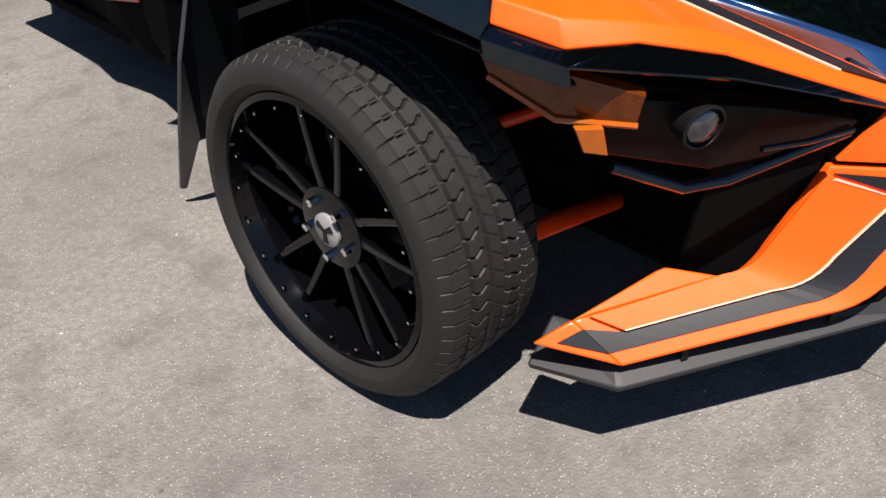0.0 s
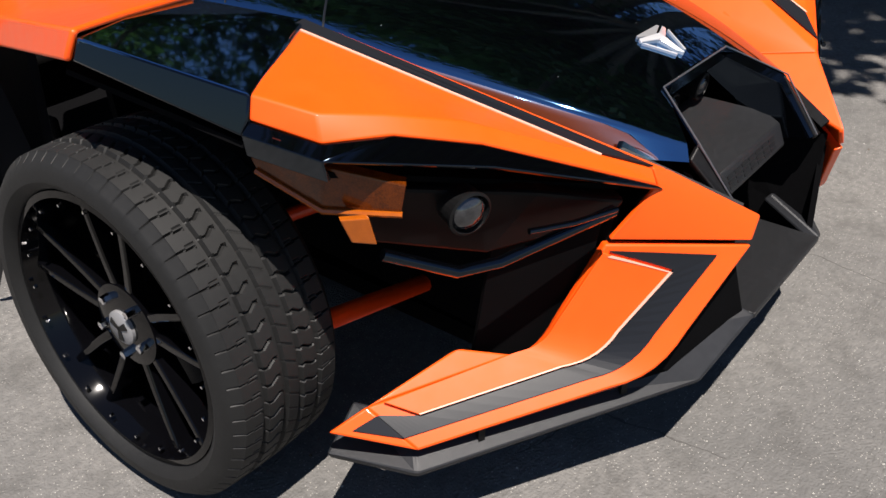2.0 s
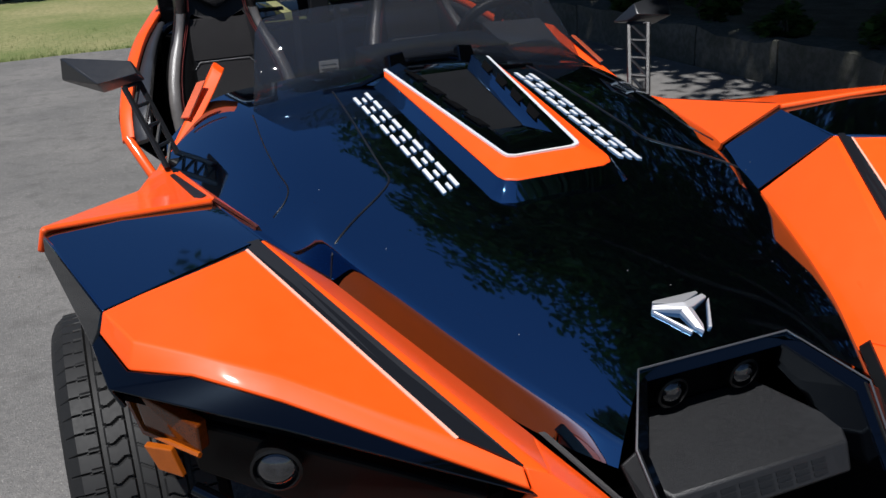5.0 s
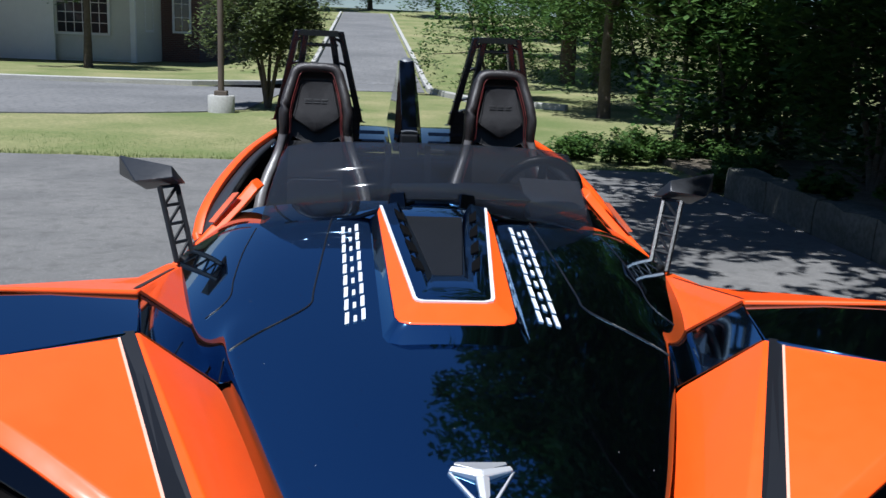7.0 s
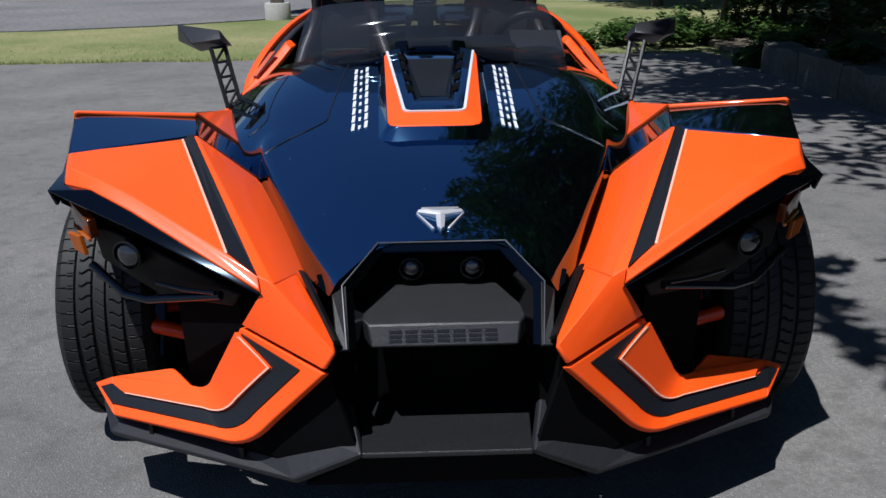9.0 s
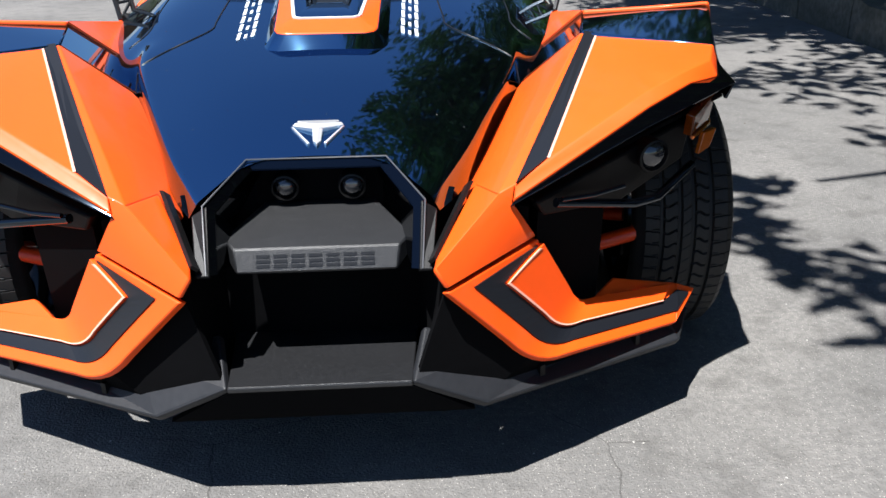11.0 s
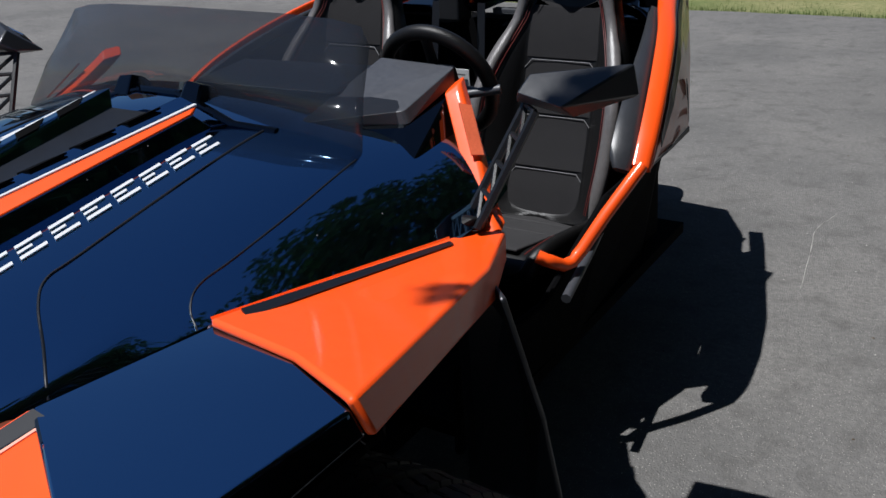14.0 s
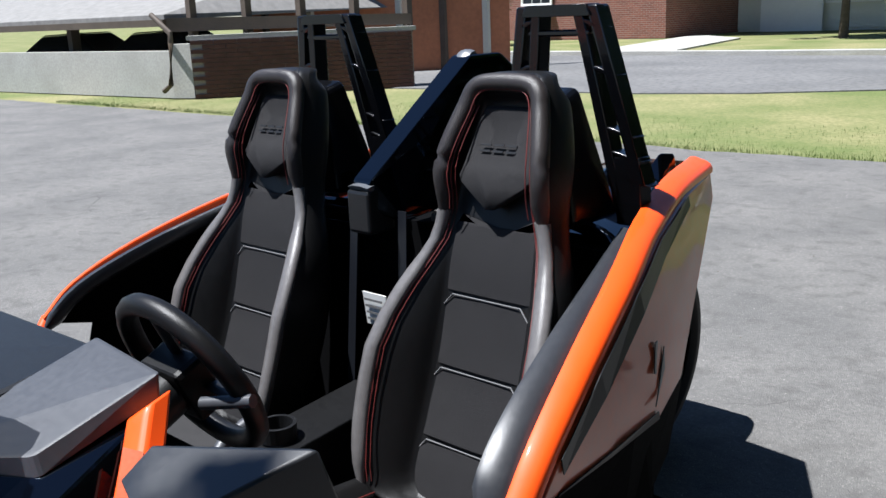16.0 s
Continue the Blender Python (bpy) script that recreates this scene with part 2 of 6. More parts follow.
def revolve(profile, steps, axis="x", wave=None):
    """Turns a profile of (along, radius) round an axis; wave(step, index) lowers the radius."""
    rows = []
    for k in range(steps):
        a = 2 * math.pi * k / steps
        row = []
        for i, (u, r) in enumerate(profile):
            r2 = r - (wave(k, i) if wave else 0)
            c, s = r2 * math.cos(a), r2 * math.sin(a)
            row.append((u, c, s) if axis == "x" else ((c, u, s) if axis == "y" else (c, s, u)))
        rows.append(row)
    return loft(rows + [rows[0]]) if False else ring_loft(rows)


def ring_loft(rows):
    bm = bmesh.new()
    vs = [[bm.verts.new(p) for p in r] for r in rows]
    m = len(rows)
    for k in range(m):
        a, b = vs[k], vs[(k + 1) % m]
        for i in range(len(a) - 1):
            bm.faces.new([a[i], a[i + 1], b[i + 1], b[i]])
    bmesh.ops.recalc_face_normals(bm, faces=bm.faces[:])
    return bm


def lay(points, a, b, c, lift=0.003, side=1):
    """Points dropped onto the plane through a, b, c, and lifted off it on its outer side."""
    a, b, c = Vector(a), Vector(b), Vector(c)
    n = (b - a).cross(c - a).normalized()
    return [tuple(Vector(p) - n * (Vector(p) - a).dot(n) + n * lift) for p in points]



def patch(a, b, c, d, n=4):
    """Grid points of the bilinear patch a, b, c, d: u from a to b, v from a to d."""
    a, b, c, d = (Vector(p) for p in (a, b, c, d))
    return lambda u, v: (a * (1 - u) + b * u) * (1 - v) + (d * (1 - u) + c * u) * v


def on_patch(f, uv, lift=0.003):
    """Points at (u, v) of a patch, lifted off its outer side by its normal."""
    out = []
    for u, v in uv:
        e = 0.02
        n = (f(u + e, v) - f(u - e, v)).cross(f(u, v + e) - f(u, v - e)).normalized()
        out.append((f(u, v), n))
    return [tuple(p + n * lift) for p, n in out]


def strip_between(f, left, right, lift, side, ref, thick=0.003):
    """A thin skin on a patch between two lines of (u, v)."""
    test = on_patch(f, [(0.5, 0.5)], 0.01)[0]
    s = 1 if (Vector(test) - f(0.5, 0.5)).dot(f(0.5, 0.5) - Vector(ref)) > 0 else -1
    v = on_patch(f, left, lift * s) + on_patch(f, right, lift * s)
    n = len(left)
    return sheet(v, [(k, k + 1, n + k + 1, n + k) for k in range(n - 1)], thick, side, ref)


def line_uv(points, n=5):
    """Points spread evenly along each leg of a (u, v) line."""
    out = []
    for (a, b), (c, d) in zip(points, points[1:]):
        out += [(a + (c - a) * k / n, b + (d - b) * k / n) for k in range(n)]
    return out + [points[-1]]


# ---- the three-wheeled roadster: nose towards -y, front axle at y = 0 ----
car = thing("three_wheeled_roadster", "orange and black open three-wheeled roadster parked on grey asphalt", "vehicle")

A, B = (0.643, -0.177, 0.829), (0.876, -0.335, 0.828)
C, CM, F = (0.843, -0.423, 0.812), (0.672, -0.540, 0.774), (0.455, -0.642, 0.668)
B2, C2, CM2 = (0.886, -0.338, 0.795), (0.856, -0.440, 0.778), (0.674, -0.570, 0.748)
N, N2 = (0.772, -0.478, 0.801), (0.778, -0.500, 0.779)
G, P, H = (0.386, -0.699, 0.637), (0.381, -0.710, 0.606), (0.616, -0.175, 0.832)
PT, K = (0.609, -0.174, 0.833), (0.352, -0.712, 0.624)
IB, IN = (0.482, -0.093, 0.700), (0.319, -0.594, 0.605)
SL, SR, NT = (0.437, -0.662, 0.514), (0.245, -0.834, 0.484), (0.221, -0.833, 0.522)
EDGE = (0.885, -0.470, 0.772)


def front_corner(s):
    """Fender, cheek, bumper wing, splitter and lamp pod of one side."""
    p = part("front_fender", sheet([A, B, C, CM, F, B2, C2, CM2, G, P, H, PT, K, IN, IB, N, N2, (0.440, -0.080, 0.640), (0.275, -0.590, 0.550)],
        [(0, 1, 2, 15), (0, 15, 3), (0, 3, 4), (1, 5, 6, 2), (2, 6, 16, 15), (15, 16, 7, 3), (3, 7, 9, 8, 4), (10, 0, 4, 8), (11, 10, 8, 12), (11, 12, 13, 14), (14, 13, 18, 17)], 0.012, s),
        ORANGE, car, "orange front fender panel with black stripe", 40, 0.014, segments=4)
    st = [tuple(Vector(q) + Vector((0.001, -0.001, 0.0045))) for q in (H, A, F, G)]
    part("stripe", sheet(st, [(0, 1, 2, 3)], 0.003, s), STRIPE, p, "matt black stripe")
    pin = [tuple(Vector(A) + Vector((0.001, 0, 0.0042))), tuple(Vector(F) + Vector((0.001, -0.001, 0.0042))),
           tuple(Vector(F) + Vector((0.006, -0.003, 0.0042))), tuple(Vector(A) + Vector((0.006, -0.002, 0.0042)))]
    part("pinstripe", sheet(pin, [(0, 1, 2, 3)], 0.002, s), PINK, p, "pale pinstripe")
    # cheek between fender and nose
    part("nose_cheek", sheet([G, P, SL, SR, NT, K, IN, (0.226, -0.79, 0.53), (0.30, -0.60, 0.56)],
        [(0, 1, 5), (1, 2, 3), (1, 3, 4), (1, 4, 5), (5, 4, 7, 6), (6, 7, 8)], 0.012, s, (0.33, -0.55, 0.5)), ORANGE, car, "orange nose cheek", 30, 0.007, segments=3)
    part("cheek_trim", sheet([(0.315, -0.600, 0.614), (0.306, -0.606, 0.616), (0.222, -0.80, 0.535), (0.228, -0.80, 0.53)], [(0, 1, 2, 3)], 0.02, s, (0.33, -0.55, 0.5)), PLASTIC, car, "black trim beside the nose")
    # lower bumper wing: a front face and a lip, each with a raised orange pad and a sunken black decal
    g = 0.008
    ref = (0.5, -0.4, 0.25)
    sl, sr = (SL[0] + 0.004, SL[1] + 0.004, SL[2] - g), (SR[0], SR[1], SR[2] - g)
    fl, ll, lt = (0.428, -0.772, 0.286), (0.785, -0.534, 0.238), (0.863, -0.412, 0.264)
    nb, tb, lb = (0.535, -0.600, 0.330), (0.805, -0.445, 0.296), (0.64, -0.503, 0.342)
    def bend(a, b, c, t0, t1):
        """A line from a over the corner b to c, rounded from t0 of the first leg to t1 of the second."""
        a, b, c = Vector(a), Vector(b), Vector(c)
        p, q = a.lerp(b, t0), b.lerp(c, t1)
        k = b + (b - (p + q) * 0.5) * 0.35

        def at(w):
            if w < 0.40:
                return a.lerp(p, w / 0.40)
            if w > 0.60:
                return q.lerp(c, (w - 0.60) / 0.40)
            t = (w - 0.40) / 0.20
            return p * (1 - t) ** 2 + k * 2 * t * (1 - t) + q * t * t
        return at
    inner, outer = bend(sl, nb, tb, 0.78, 0.16), bend(sr, fl, ll, 0.70, 0.18)
    f = lambda u, w: inner(w).lerp(outer(w), u)
    nw = 28
    vs = [tuple(f(k / 4, j / nw)) for j in range(nw + 1) for k in range(5)]
    fs = [(j * 5 + k, j * 5 + k + 1, j * 5 + k + 6, j * 5 + k + 5) for j in range(nw) for k in range(4)]
    base = len(vs)
    vs += [tb, ll, lt, tuple(inner(0.60)), tb, lb]
    fs += [(base, base + 1, base + 2), (base + 3, base + 4, base + 5)]
    w = part("bumper_wing", sheet(vs, fs, 0.02, s, ref), ORANGE, car, "orange boomerang-shaped bumper wing", 60, 0.004, segments=3)
    span = lambda pts: line_uv(pts, 7)
    part("decal", strip_between(f, span([(0.05, 0.030), (0.80, 0.045)]), span([(0.06, 0.036), (0.57, 0.115)]), 0.0035, s, ref), STRIPE, w, "black decal")
    part("decal", strip_between(f, span([(0.80, 0.045), (0.77, 0.40), (0.76, 0.60), (0.73, 0.93), (0.72, 0.999)]), span([(0.57, 0.115), (0.50, 0.40), (0.47, 0.60), (0.44, 0.93), (0.20, 0.999)]), 0.0035, s, ref), STRIPE, w, "black decal")
    tn = (Vector(ll) - Vector(tb)).cross(Vector(lt) - Vector(tb)).normalized()
    tn *= 0.0035 if tn.dot(Vector(tb) - Vector(ref)) > 0 else -0.0035
    tail = [f(0.72, 0.999), f(0.20, 0.999), Vector(tb) * 0.22 + Vector(ll) * 0.18 + Vector(lt) * 0.60]
    part("decal", sheet([tuple(p + tn) for p in tail], [(0, 1, 2)], 0.003, s, ref), STRIPE, w, "black decal")
    # raised pad bounded by a bright rolled edge
    edge = [(0.06, 0.045), (0.55, 0.122), (0.48, 0.40), (0.45, 0.60), (0.42, 0.93)]
    part("pad", strip_between(f, span(edge), span([(0.0, 0.03), (0.0, 0.10), (0.0, 0.40), (0.0, 0.60), (0.03, 0.96)]), 0.009, s, ref, 0.009), ORANGE, w, "raised orange pad", 60, 0.004)
    part("pinstripe", strip_between(f, span([(u + 0.010, v) for u, v in edge]), span([(u - 0.014, v + (0.006 if k == 0 else 0.0)) for k, (u, v) in enumerate(edge)]), 0.0105, s, ref), PINK, w, "pale pinstripe")
    # splitter
    sp = [(0.856, -0.395, 0.205), (0.795, -0.540, 0.196), (0.325, -0.815, 0.222), (0.178, -0.846, 0.298), (0.205, -0.720, 0.350), (0.37, -0.71, 0.300), (0.735, -0.48, 0.250), (0.76, -0.37, 0.240)]
    part("splitter", sheet(sp, [(0, 1, 6, 7), (1, 2, 5, 6), (2, 3, 4, 5)], 0.022, s, (0.5, -0.5, 0.0)), SPLITTER, car, "dark grey plastic front splitter", None, 0.005)
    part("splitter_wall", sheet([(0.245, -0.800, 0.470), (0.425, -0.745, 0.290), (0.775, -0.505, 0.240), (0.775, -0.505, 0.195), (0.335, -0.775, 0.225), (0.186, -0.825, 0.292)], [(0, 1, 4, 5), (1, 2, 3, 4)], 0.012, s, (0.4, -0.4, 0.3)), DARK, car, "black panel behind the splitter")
    for t in (0.25, 0.75):
        q = Vector(sp[1]).lerp(Vector(sp[2]), t)
        bm = box((-0.006, -0.01, 0.0), (0.006, 0.05, 0.035), None, Matrix.Translation((q.x * s, q.y + 0.03, q.z)) @ Matrix.Rotation(s * 0.5, 4, "Z"))
        part("splitter_bracket", bm, PLASTIC, car)
    # black fender behind the orange panel, wrapping down its outer edge
    bf = [PT, B, (0.950, -0.065, 0.872), (0.822, 0.004, 0.856), (0.656, 0.050, 0.840)]
    bs = [B, (0.950, -0.065, 0.872), B2, (0.90, -0.335, 0.775), (0.955, -0.05, 0.835)]
    part("rear_fender", sheet(bf, [(0, 1, 2, 3), (0, 3, 4)], 0.012, s), BONNET, car, "gloss black fender top", 30, 0.004, segments=2)
    part("fender_side", sheet(bs, [(0, 2, 3, 4, 1)], 0.012, s), GLOSS, car, "gloss black outer side of the fender", 30, 0.004, segments=2)
    part("fender_wedge", sheet([(0.606, -0.170, 0.831), (0.655, 0.052, 0.842), (0.605, 0.100, 0.786), (0.532, 0.150, 0.710), (0.474, -0.080, 0.694)], [(0, 1, 2), (0, 2, 3, 4)], 0.003, s), BONNET, car, "gloss black wedge beside the bonnet", 30)
    rim = [B2, C2, CM2, P, (0.90, -0.335, 0.778), EDGE, (0.68, -0.597, 0.722), (0.374, -0.718, 0.600), (0.895, -0.335, 0.745), (0.872, -0.465, 0.735), (0.66, -0.58, 0.655), N2]
    part("fender_lip", sheet(rim, [(0, 4, 5, 1), (1, 5, 11), (11, 5, 6, 2), (2, 6, 7, 3), (4, 8, 9, 5)], 0.008, s), GLOSS, car, "gloss black fender lip", 30, 0.006)
    # orange rear flick that runs back to the windscreen post
    fk = [(0.658, 0.045, 0.852), (0.822, 0.004, 0.866), (0.952, -0.062, 0.884), (0.966, -0.048, 0.838), (0.780, 0.540, 0.690), (0.735, 0.668, 0.705),
          (0.722, 0.690, 0.752), (0.672, 0.660, 0.755), (0.772, 0.535, 0.750)]
    fo = part("fender_flick", sheet(fk, [(0, 1, 8, 7), (1, 2, 8), (2, 3, 4, 8), (7, 8, 6), (8, 4, 5, 6)], 0.012, s, (0.7, 0.3, 0.3)), ORANGE, car, "orange rear fender blade", 25, 0.006, segments=3)
    part("blade_inner", sheet([(0.654, 0.048, 0.852), (0.670, 0.660, 0.757), (0.549, 0.156, 0.732)], [(0, 1, 2)], 0.006, s, (0.8, 0.4, 0.5)), ORANGE, fo, "orange inner face of the blade")
    sd = lay([(0.662, 0.090, 0.84), (0.682, 0.080, 0.84), (0.693, 0.56, 0.77), (0.682, 0.565, 0.77)], fk[0], fk[8], fk[7], 0.003)
    part("stripe", sheet(sd, [(0, 1, 2, 3)], 0.002, s, (0.7, 0.3, 0.3)), STRIPE, fo)
    # inner sheets that close the wheel bay, near-black to stand for its shade
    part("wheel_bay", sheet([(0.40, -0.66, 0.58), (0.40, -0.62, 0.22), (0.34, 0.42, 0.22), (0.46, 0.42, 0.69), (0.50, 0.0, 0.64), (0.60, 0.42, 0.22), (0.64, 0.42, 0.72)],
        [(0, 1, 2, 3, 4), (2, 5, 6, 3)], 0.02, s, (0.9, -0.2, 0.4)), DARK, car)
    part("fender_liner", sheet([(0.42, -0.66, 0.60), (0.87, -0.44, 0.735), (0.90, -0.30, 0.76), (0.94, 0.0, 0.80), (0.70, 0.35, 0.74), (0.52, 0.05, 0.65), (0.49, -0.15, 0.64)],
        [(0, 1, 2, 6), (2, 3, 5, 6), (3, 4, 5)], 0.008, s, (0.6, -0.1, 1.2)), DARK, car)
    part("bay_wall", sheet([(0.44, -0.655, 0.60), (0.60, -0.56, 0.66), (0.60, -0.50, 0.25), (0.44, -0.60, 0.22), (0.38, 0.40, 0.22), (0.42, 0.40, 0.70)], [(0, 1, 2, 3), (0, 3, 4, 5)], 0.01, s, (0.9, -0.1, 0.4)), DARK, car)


for side in (1, -1):
    front_corner(side)

# centre of the nose
part("skid_plate", sheet([(0.176, -0.844, 0.298), (-0.176, -0.844, 0.298), (-0.195, -0.59, 0.288), (0.195, -0.59, 0.288)], [(0, 1, 2, 3)], 0.012, 1, (0, -0.6, 0)), SNOUT, car, "grey centre skid plate", None, 0.003)
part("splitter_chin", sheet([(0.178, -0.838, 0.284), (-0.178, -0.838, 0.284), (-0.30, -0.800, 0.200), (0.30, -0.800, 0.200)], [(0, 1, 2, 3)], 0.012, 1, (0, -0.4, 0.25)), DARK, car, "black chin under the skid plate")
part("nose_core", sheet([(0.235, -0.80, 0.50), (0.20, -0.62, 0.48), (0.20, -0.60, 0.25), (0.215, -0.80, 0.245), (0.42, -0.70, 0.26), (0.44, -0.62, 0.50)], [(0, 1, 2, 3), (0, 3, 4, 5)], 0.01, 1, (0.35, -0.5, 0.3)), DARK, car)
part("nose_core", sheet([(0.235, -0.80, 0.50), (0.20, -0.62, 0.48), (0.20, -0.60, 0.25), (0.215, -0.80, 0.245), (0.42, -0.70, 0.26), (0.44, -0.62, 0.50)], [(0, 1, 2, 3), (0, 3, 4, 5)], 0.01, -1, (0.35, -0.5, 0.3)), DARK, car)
# Unseen plate added to stop sunlight leaking through the nose
part("nose_light_stop", box((-0.265, -0.80, 0.225), (0.265, -0.55, 0.24)), DARK, car)
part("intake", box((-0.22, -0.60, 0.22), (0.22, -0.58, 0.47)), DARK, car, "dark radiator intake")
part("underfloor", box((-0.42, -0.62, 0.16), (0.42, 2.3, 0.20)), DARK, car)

# bonnet
HALF = [
    [(0, -0.590, 0.676), (0.134, -0.588, 0.668), (0.185, -0.645, 0.640), (0.224, -0.685, 0.615), (0.240, -0.70, 0.590)],
    [(0, -0.50, 0.712), (0.14, -0.49, 0.706), (0.23, -0.50, 0.692), (0.316, -0.52, 0.662), (0.308, -0.555, 0.585)],
    [(0, -0.30, 0.768), (0.15, -0.30, 0.763), (0.28, -0.30, 0.742), (0.396, -0.30, 0.706), (0.378, -0.30, 0.600)],
    [(0, -0.09, 0.806), (0.15, -0.09, 0.803), (0.31, -0.09, 0.790), (0.468, -0.09, 0.748), (0.462, -0.09, 0.655)],
    [(0, 0.07, 0.832), (0.16, 0.07, 0.830), (0.31, 0.07, 0.822), (0.48, 0.08, 0.790), (0.58, 0.04, 0.720)],
    [(0, 0.30, 0.872), (0.18, 0.30, 0.870), (0.34, 0.30, 0.862), (0.49, 0.28, 0.835), (0.635, 0.25, 0.740)],
    [(0, 0.52, 0.915), (0.22, 0.52, 0.910), (0.36, 0.52, 0.893), (0.515, 0.50, 0.862), (0.668, 0.48, 0.752)],
    [(0, 0.64, 0.930), (0.24, 0.63, 0.916), (0.38, 0.66, 0.900), (0.54, 0.68, 0.872), (0.69, 0.66, 0.765)],
    [(0, 0.80, 0.93), (0.25, 0.80, 0.92), (0.40, 0.84, 0.90), (0.55, 0.88, 0.88), (0.67, 0.80, 0.79)],
]
bm = loft([[(-x, y, z) for x, y, z in r[:0:-1]] + r for r in HALF])
# a firm edge where the bonnet's side drops beside the fenders
edge_layer = bm.edges.layers.float.new("crease_edge")
ridge = {tuple(round(c, 3) for c in (k * r[3][0], r[3][1], r[3][2])) for r in HALF[:5] for k in (1, -1)}
for e in bm.edges:
    if all(tuple(round(c, 3) for c in v.co) in ridge for v in e.verts):
        e[edge_layer] = 0.85
hood = part("bonnet", bm, BONNET, car, "gloss black bonnet with deep blue sky reflections", 180)
mod = hood.modifiers.new("round", "SUBSURF")
mod.levels = mod.render_levels = 3
mod.boundary_smooth = "PRESERVE_CORNERS"

# raised bonnet scoop
def cut_corner(x0, y0, z0, x1, y1, z1, c):
    """Outline of the scoop: a front edge with cut corners, widening to the rear."""
    dz = (z1 - z0) / (y1 - y0) * c
    return [(-x0 + c, y0, z0), (x0 - c, y0, z0), (x0 - c * 0.25, y0 + c * 0.35, z0 + dz * 0.35), (x0, y0 + c, z0 + dz), (x1, y1, z1), (-x1, y1, z1), (-x0, y0 + c, z0 + dz), (-x0 + c * 0.25, y0 + c * 0.35, z0 + dz * 0.35)]


RIM_FACES = [(k, k + 1, k + 9, k + 8) for k in (0, 1, 2, 3, 5, 6)] + [(7, 0, 8, 15)]
o = cut_corner(0.127, -0.100, 0.832, 0.151, 0.535, 0.940, 0.032)
i = cut_corner(0.087, -0.030, 0.858, 0.144, 0.555, 0.952, 0.020)
b_ = cut_corner(0.152, -0.128, 0.792, 0.175, 0.56, 0.91, 0.036)
part("scoop_base", sheet(b_ + o, RIM_FACES, 0.006, 1, (0, 0.2, 0.7)), BONNET, hood, "gloss black scoop plinth", 40, 0.006, segments=3)
part("scoop_frame", sheet(o + i, RIM_FACES, 0.008, 1, (0, 0.2, 0.7)), ORANGE, hood, "orange surround of the bonnet scoop", 40, 0.005)
w1 = cut_corner(0.0795, -0.022, 0.8605, 0.137, 0.556, 0.955, 0.017)
part("scoop_outline", sheet([(x, y, z + 0.002) for x, y, z in i] + w1, RIM_FACES, 0.004, 1, (0, 0.2, 0.7)), WHITE, hood, "white scoop outline")
m0, m1 = cut_corner(0.055, 0.03, 0.872, 0.098, 0.56, 0.964, 0.012), cut_corner(0.035, 0.14, 0.872, 0.075, 0.54, 0.93, 0.008)
part("scoop_top", sheet(w1 + m0 + m1, RIM_FACES + [tuple(j + 8 for j in q) for q in RIM_FACES], 0.004, 1, (0, 0.2, 0.7)), BONNET, hood, "gloss black scoop top", 30, 0.002)
part("scoop_window", sheet(m1, [tuple(range(8))], 0.004, 1, (0, 0.2, 0.7)), CHARCOAL, hood, "smooth dark scoop recess")
for s in (1, -1):
    for k in range(4):
        y0 = 0.12 + k * 0.1
        z0 = 0.884 + (y0 - 0.1) * 0.174
        x0 = 0.052 + k * 0.009
        part("louvre", sheet([(x0 * s, y0, z0), ((x0 + 0.02) * s, y0 + 0.01, z0 + 0.006), ((x0 + 0.028) * s, y0 + 0.08, z0 + 0.018), (x0 * s + 0.006 * s, y0 + 0.05, z0 + 0.008)], [(0, 1, 2, 3)], 0.004, 1, (0, 0.2, 0.5)), DARK, hood)

bpy.context.view_layer.update()
hood_shape = hood.evaluated_get(bpy.context.evaluated_depsgraph_get())


def on_hood(x, y, lift):
    """The place on the bonnet's skin at x, y, lifted off it."""
    hit, place, normal, _ = hood_shape.ray_cast((x, y, 2.0), (0, 0, -1))
    return tuple(place + normal * lift) if hit else (x, y, 0.8)


# seams and step of the bonnet
for s in (1, -1):
    seam = [(0.48, -0.075, 0.752), (0.41, -0.02, 0.793), (0.34, 0.03, 0.819), (0.302, 0.075, 0.828), (0.298, 0.14, 0.838), (0.285, 0.35, 0.872), (0.272, 0.56, 0.906), (0.268, 0.61, 0.912)]
    part("bonnet_seam", tube([on_hood(x * s, y, 0.0002) for x, y, z in smooth_path(seam)], 0.0024, 6), STRIPE, hood, "raised bonnet panel edge", 60)
    seam = [(0.535, 0.13, 0.79), (0.505, 0.15, 0.806), (0.487, 0.19, 0.822), (0.49, 0.27, 0.832), (0.487, 0.42, 0.85), (0.472, 0.60, 0.876)]
    part("bonnet_seam", tube([on_hood(x * s, y, 0.0002) for x, y, z in smooth_path(seam)], 0.0018, 6), STRIPE, hood, "bonnet panel gap", 60)

# brand strips on the bonnet as plain bars, a small group of bars for each letter
for s in (1, -1):
    for k in range(9):
        y0 = -0.024 + k * 0.0612
        xa = 0.184 + 0.0020 * k
        for u0, u1, v0, v1 in ((0.0, 0.20, 0.0, 1.0), (0.42, 0.58, 0.0, 0.55), (0.80, 1.0, 0.0, 1.0)):
            q = [on_hood(s * (xa + 0.043 * u), y0 + 0.049 * v + 0.020 * (0.5 - u), 0.003) for u, v in ((u0, v0), (u1, v0), (u1, v1), (u0, v1))]
            part("lettering_bar", sheet(q, [(0, 1, 2, 3)], 0.002, 1, (0, 0.2, 0.5)), WHITE, hood, "white bar")

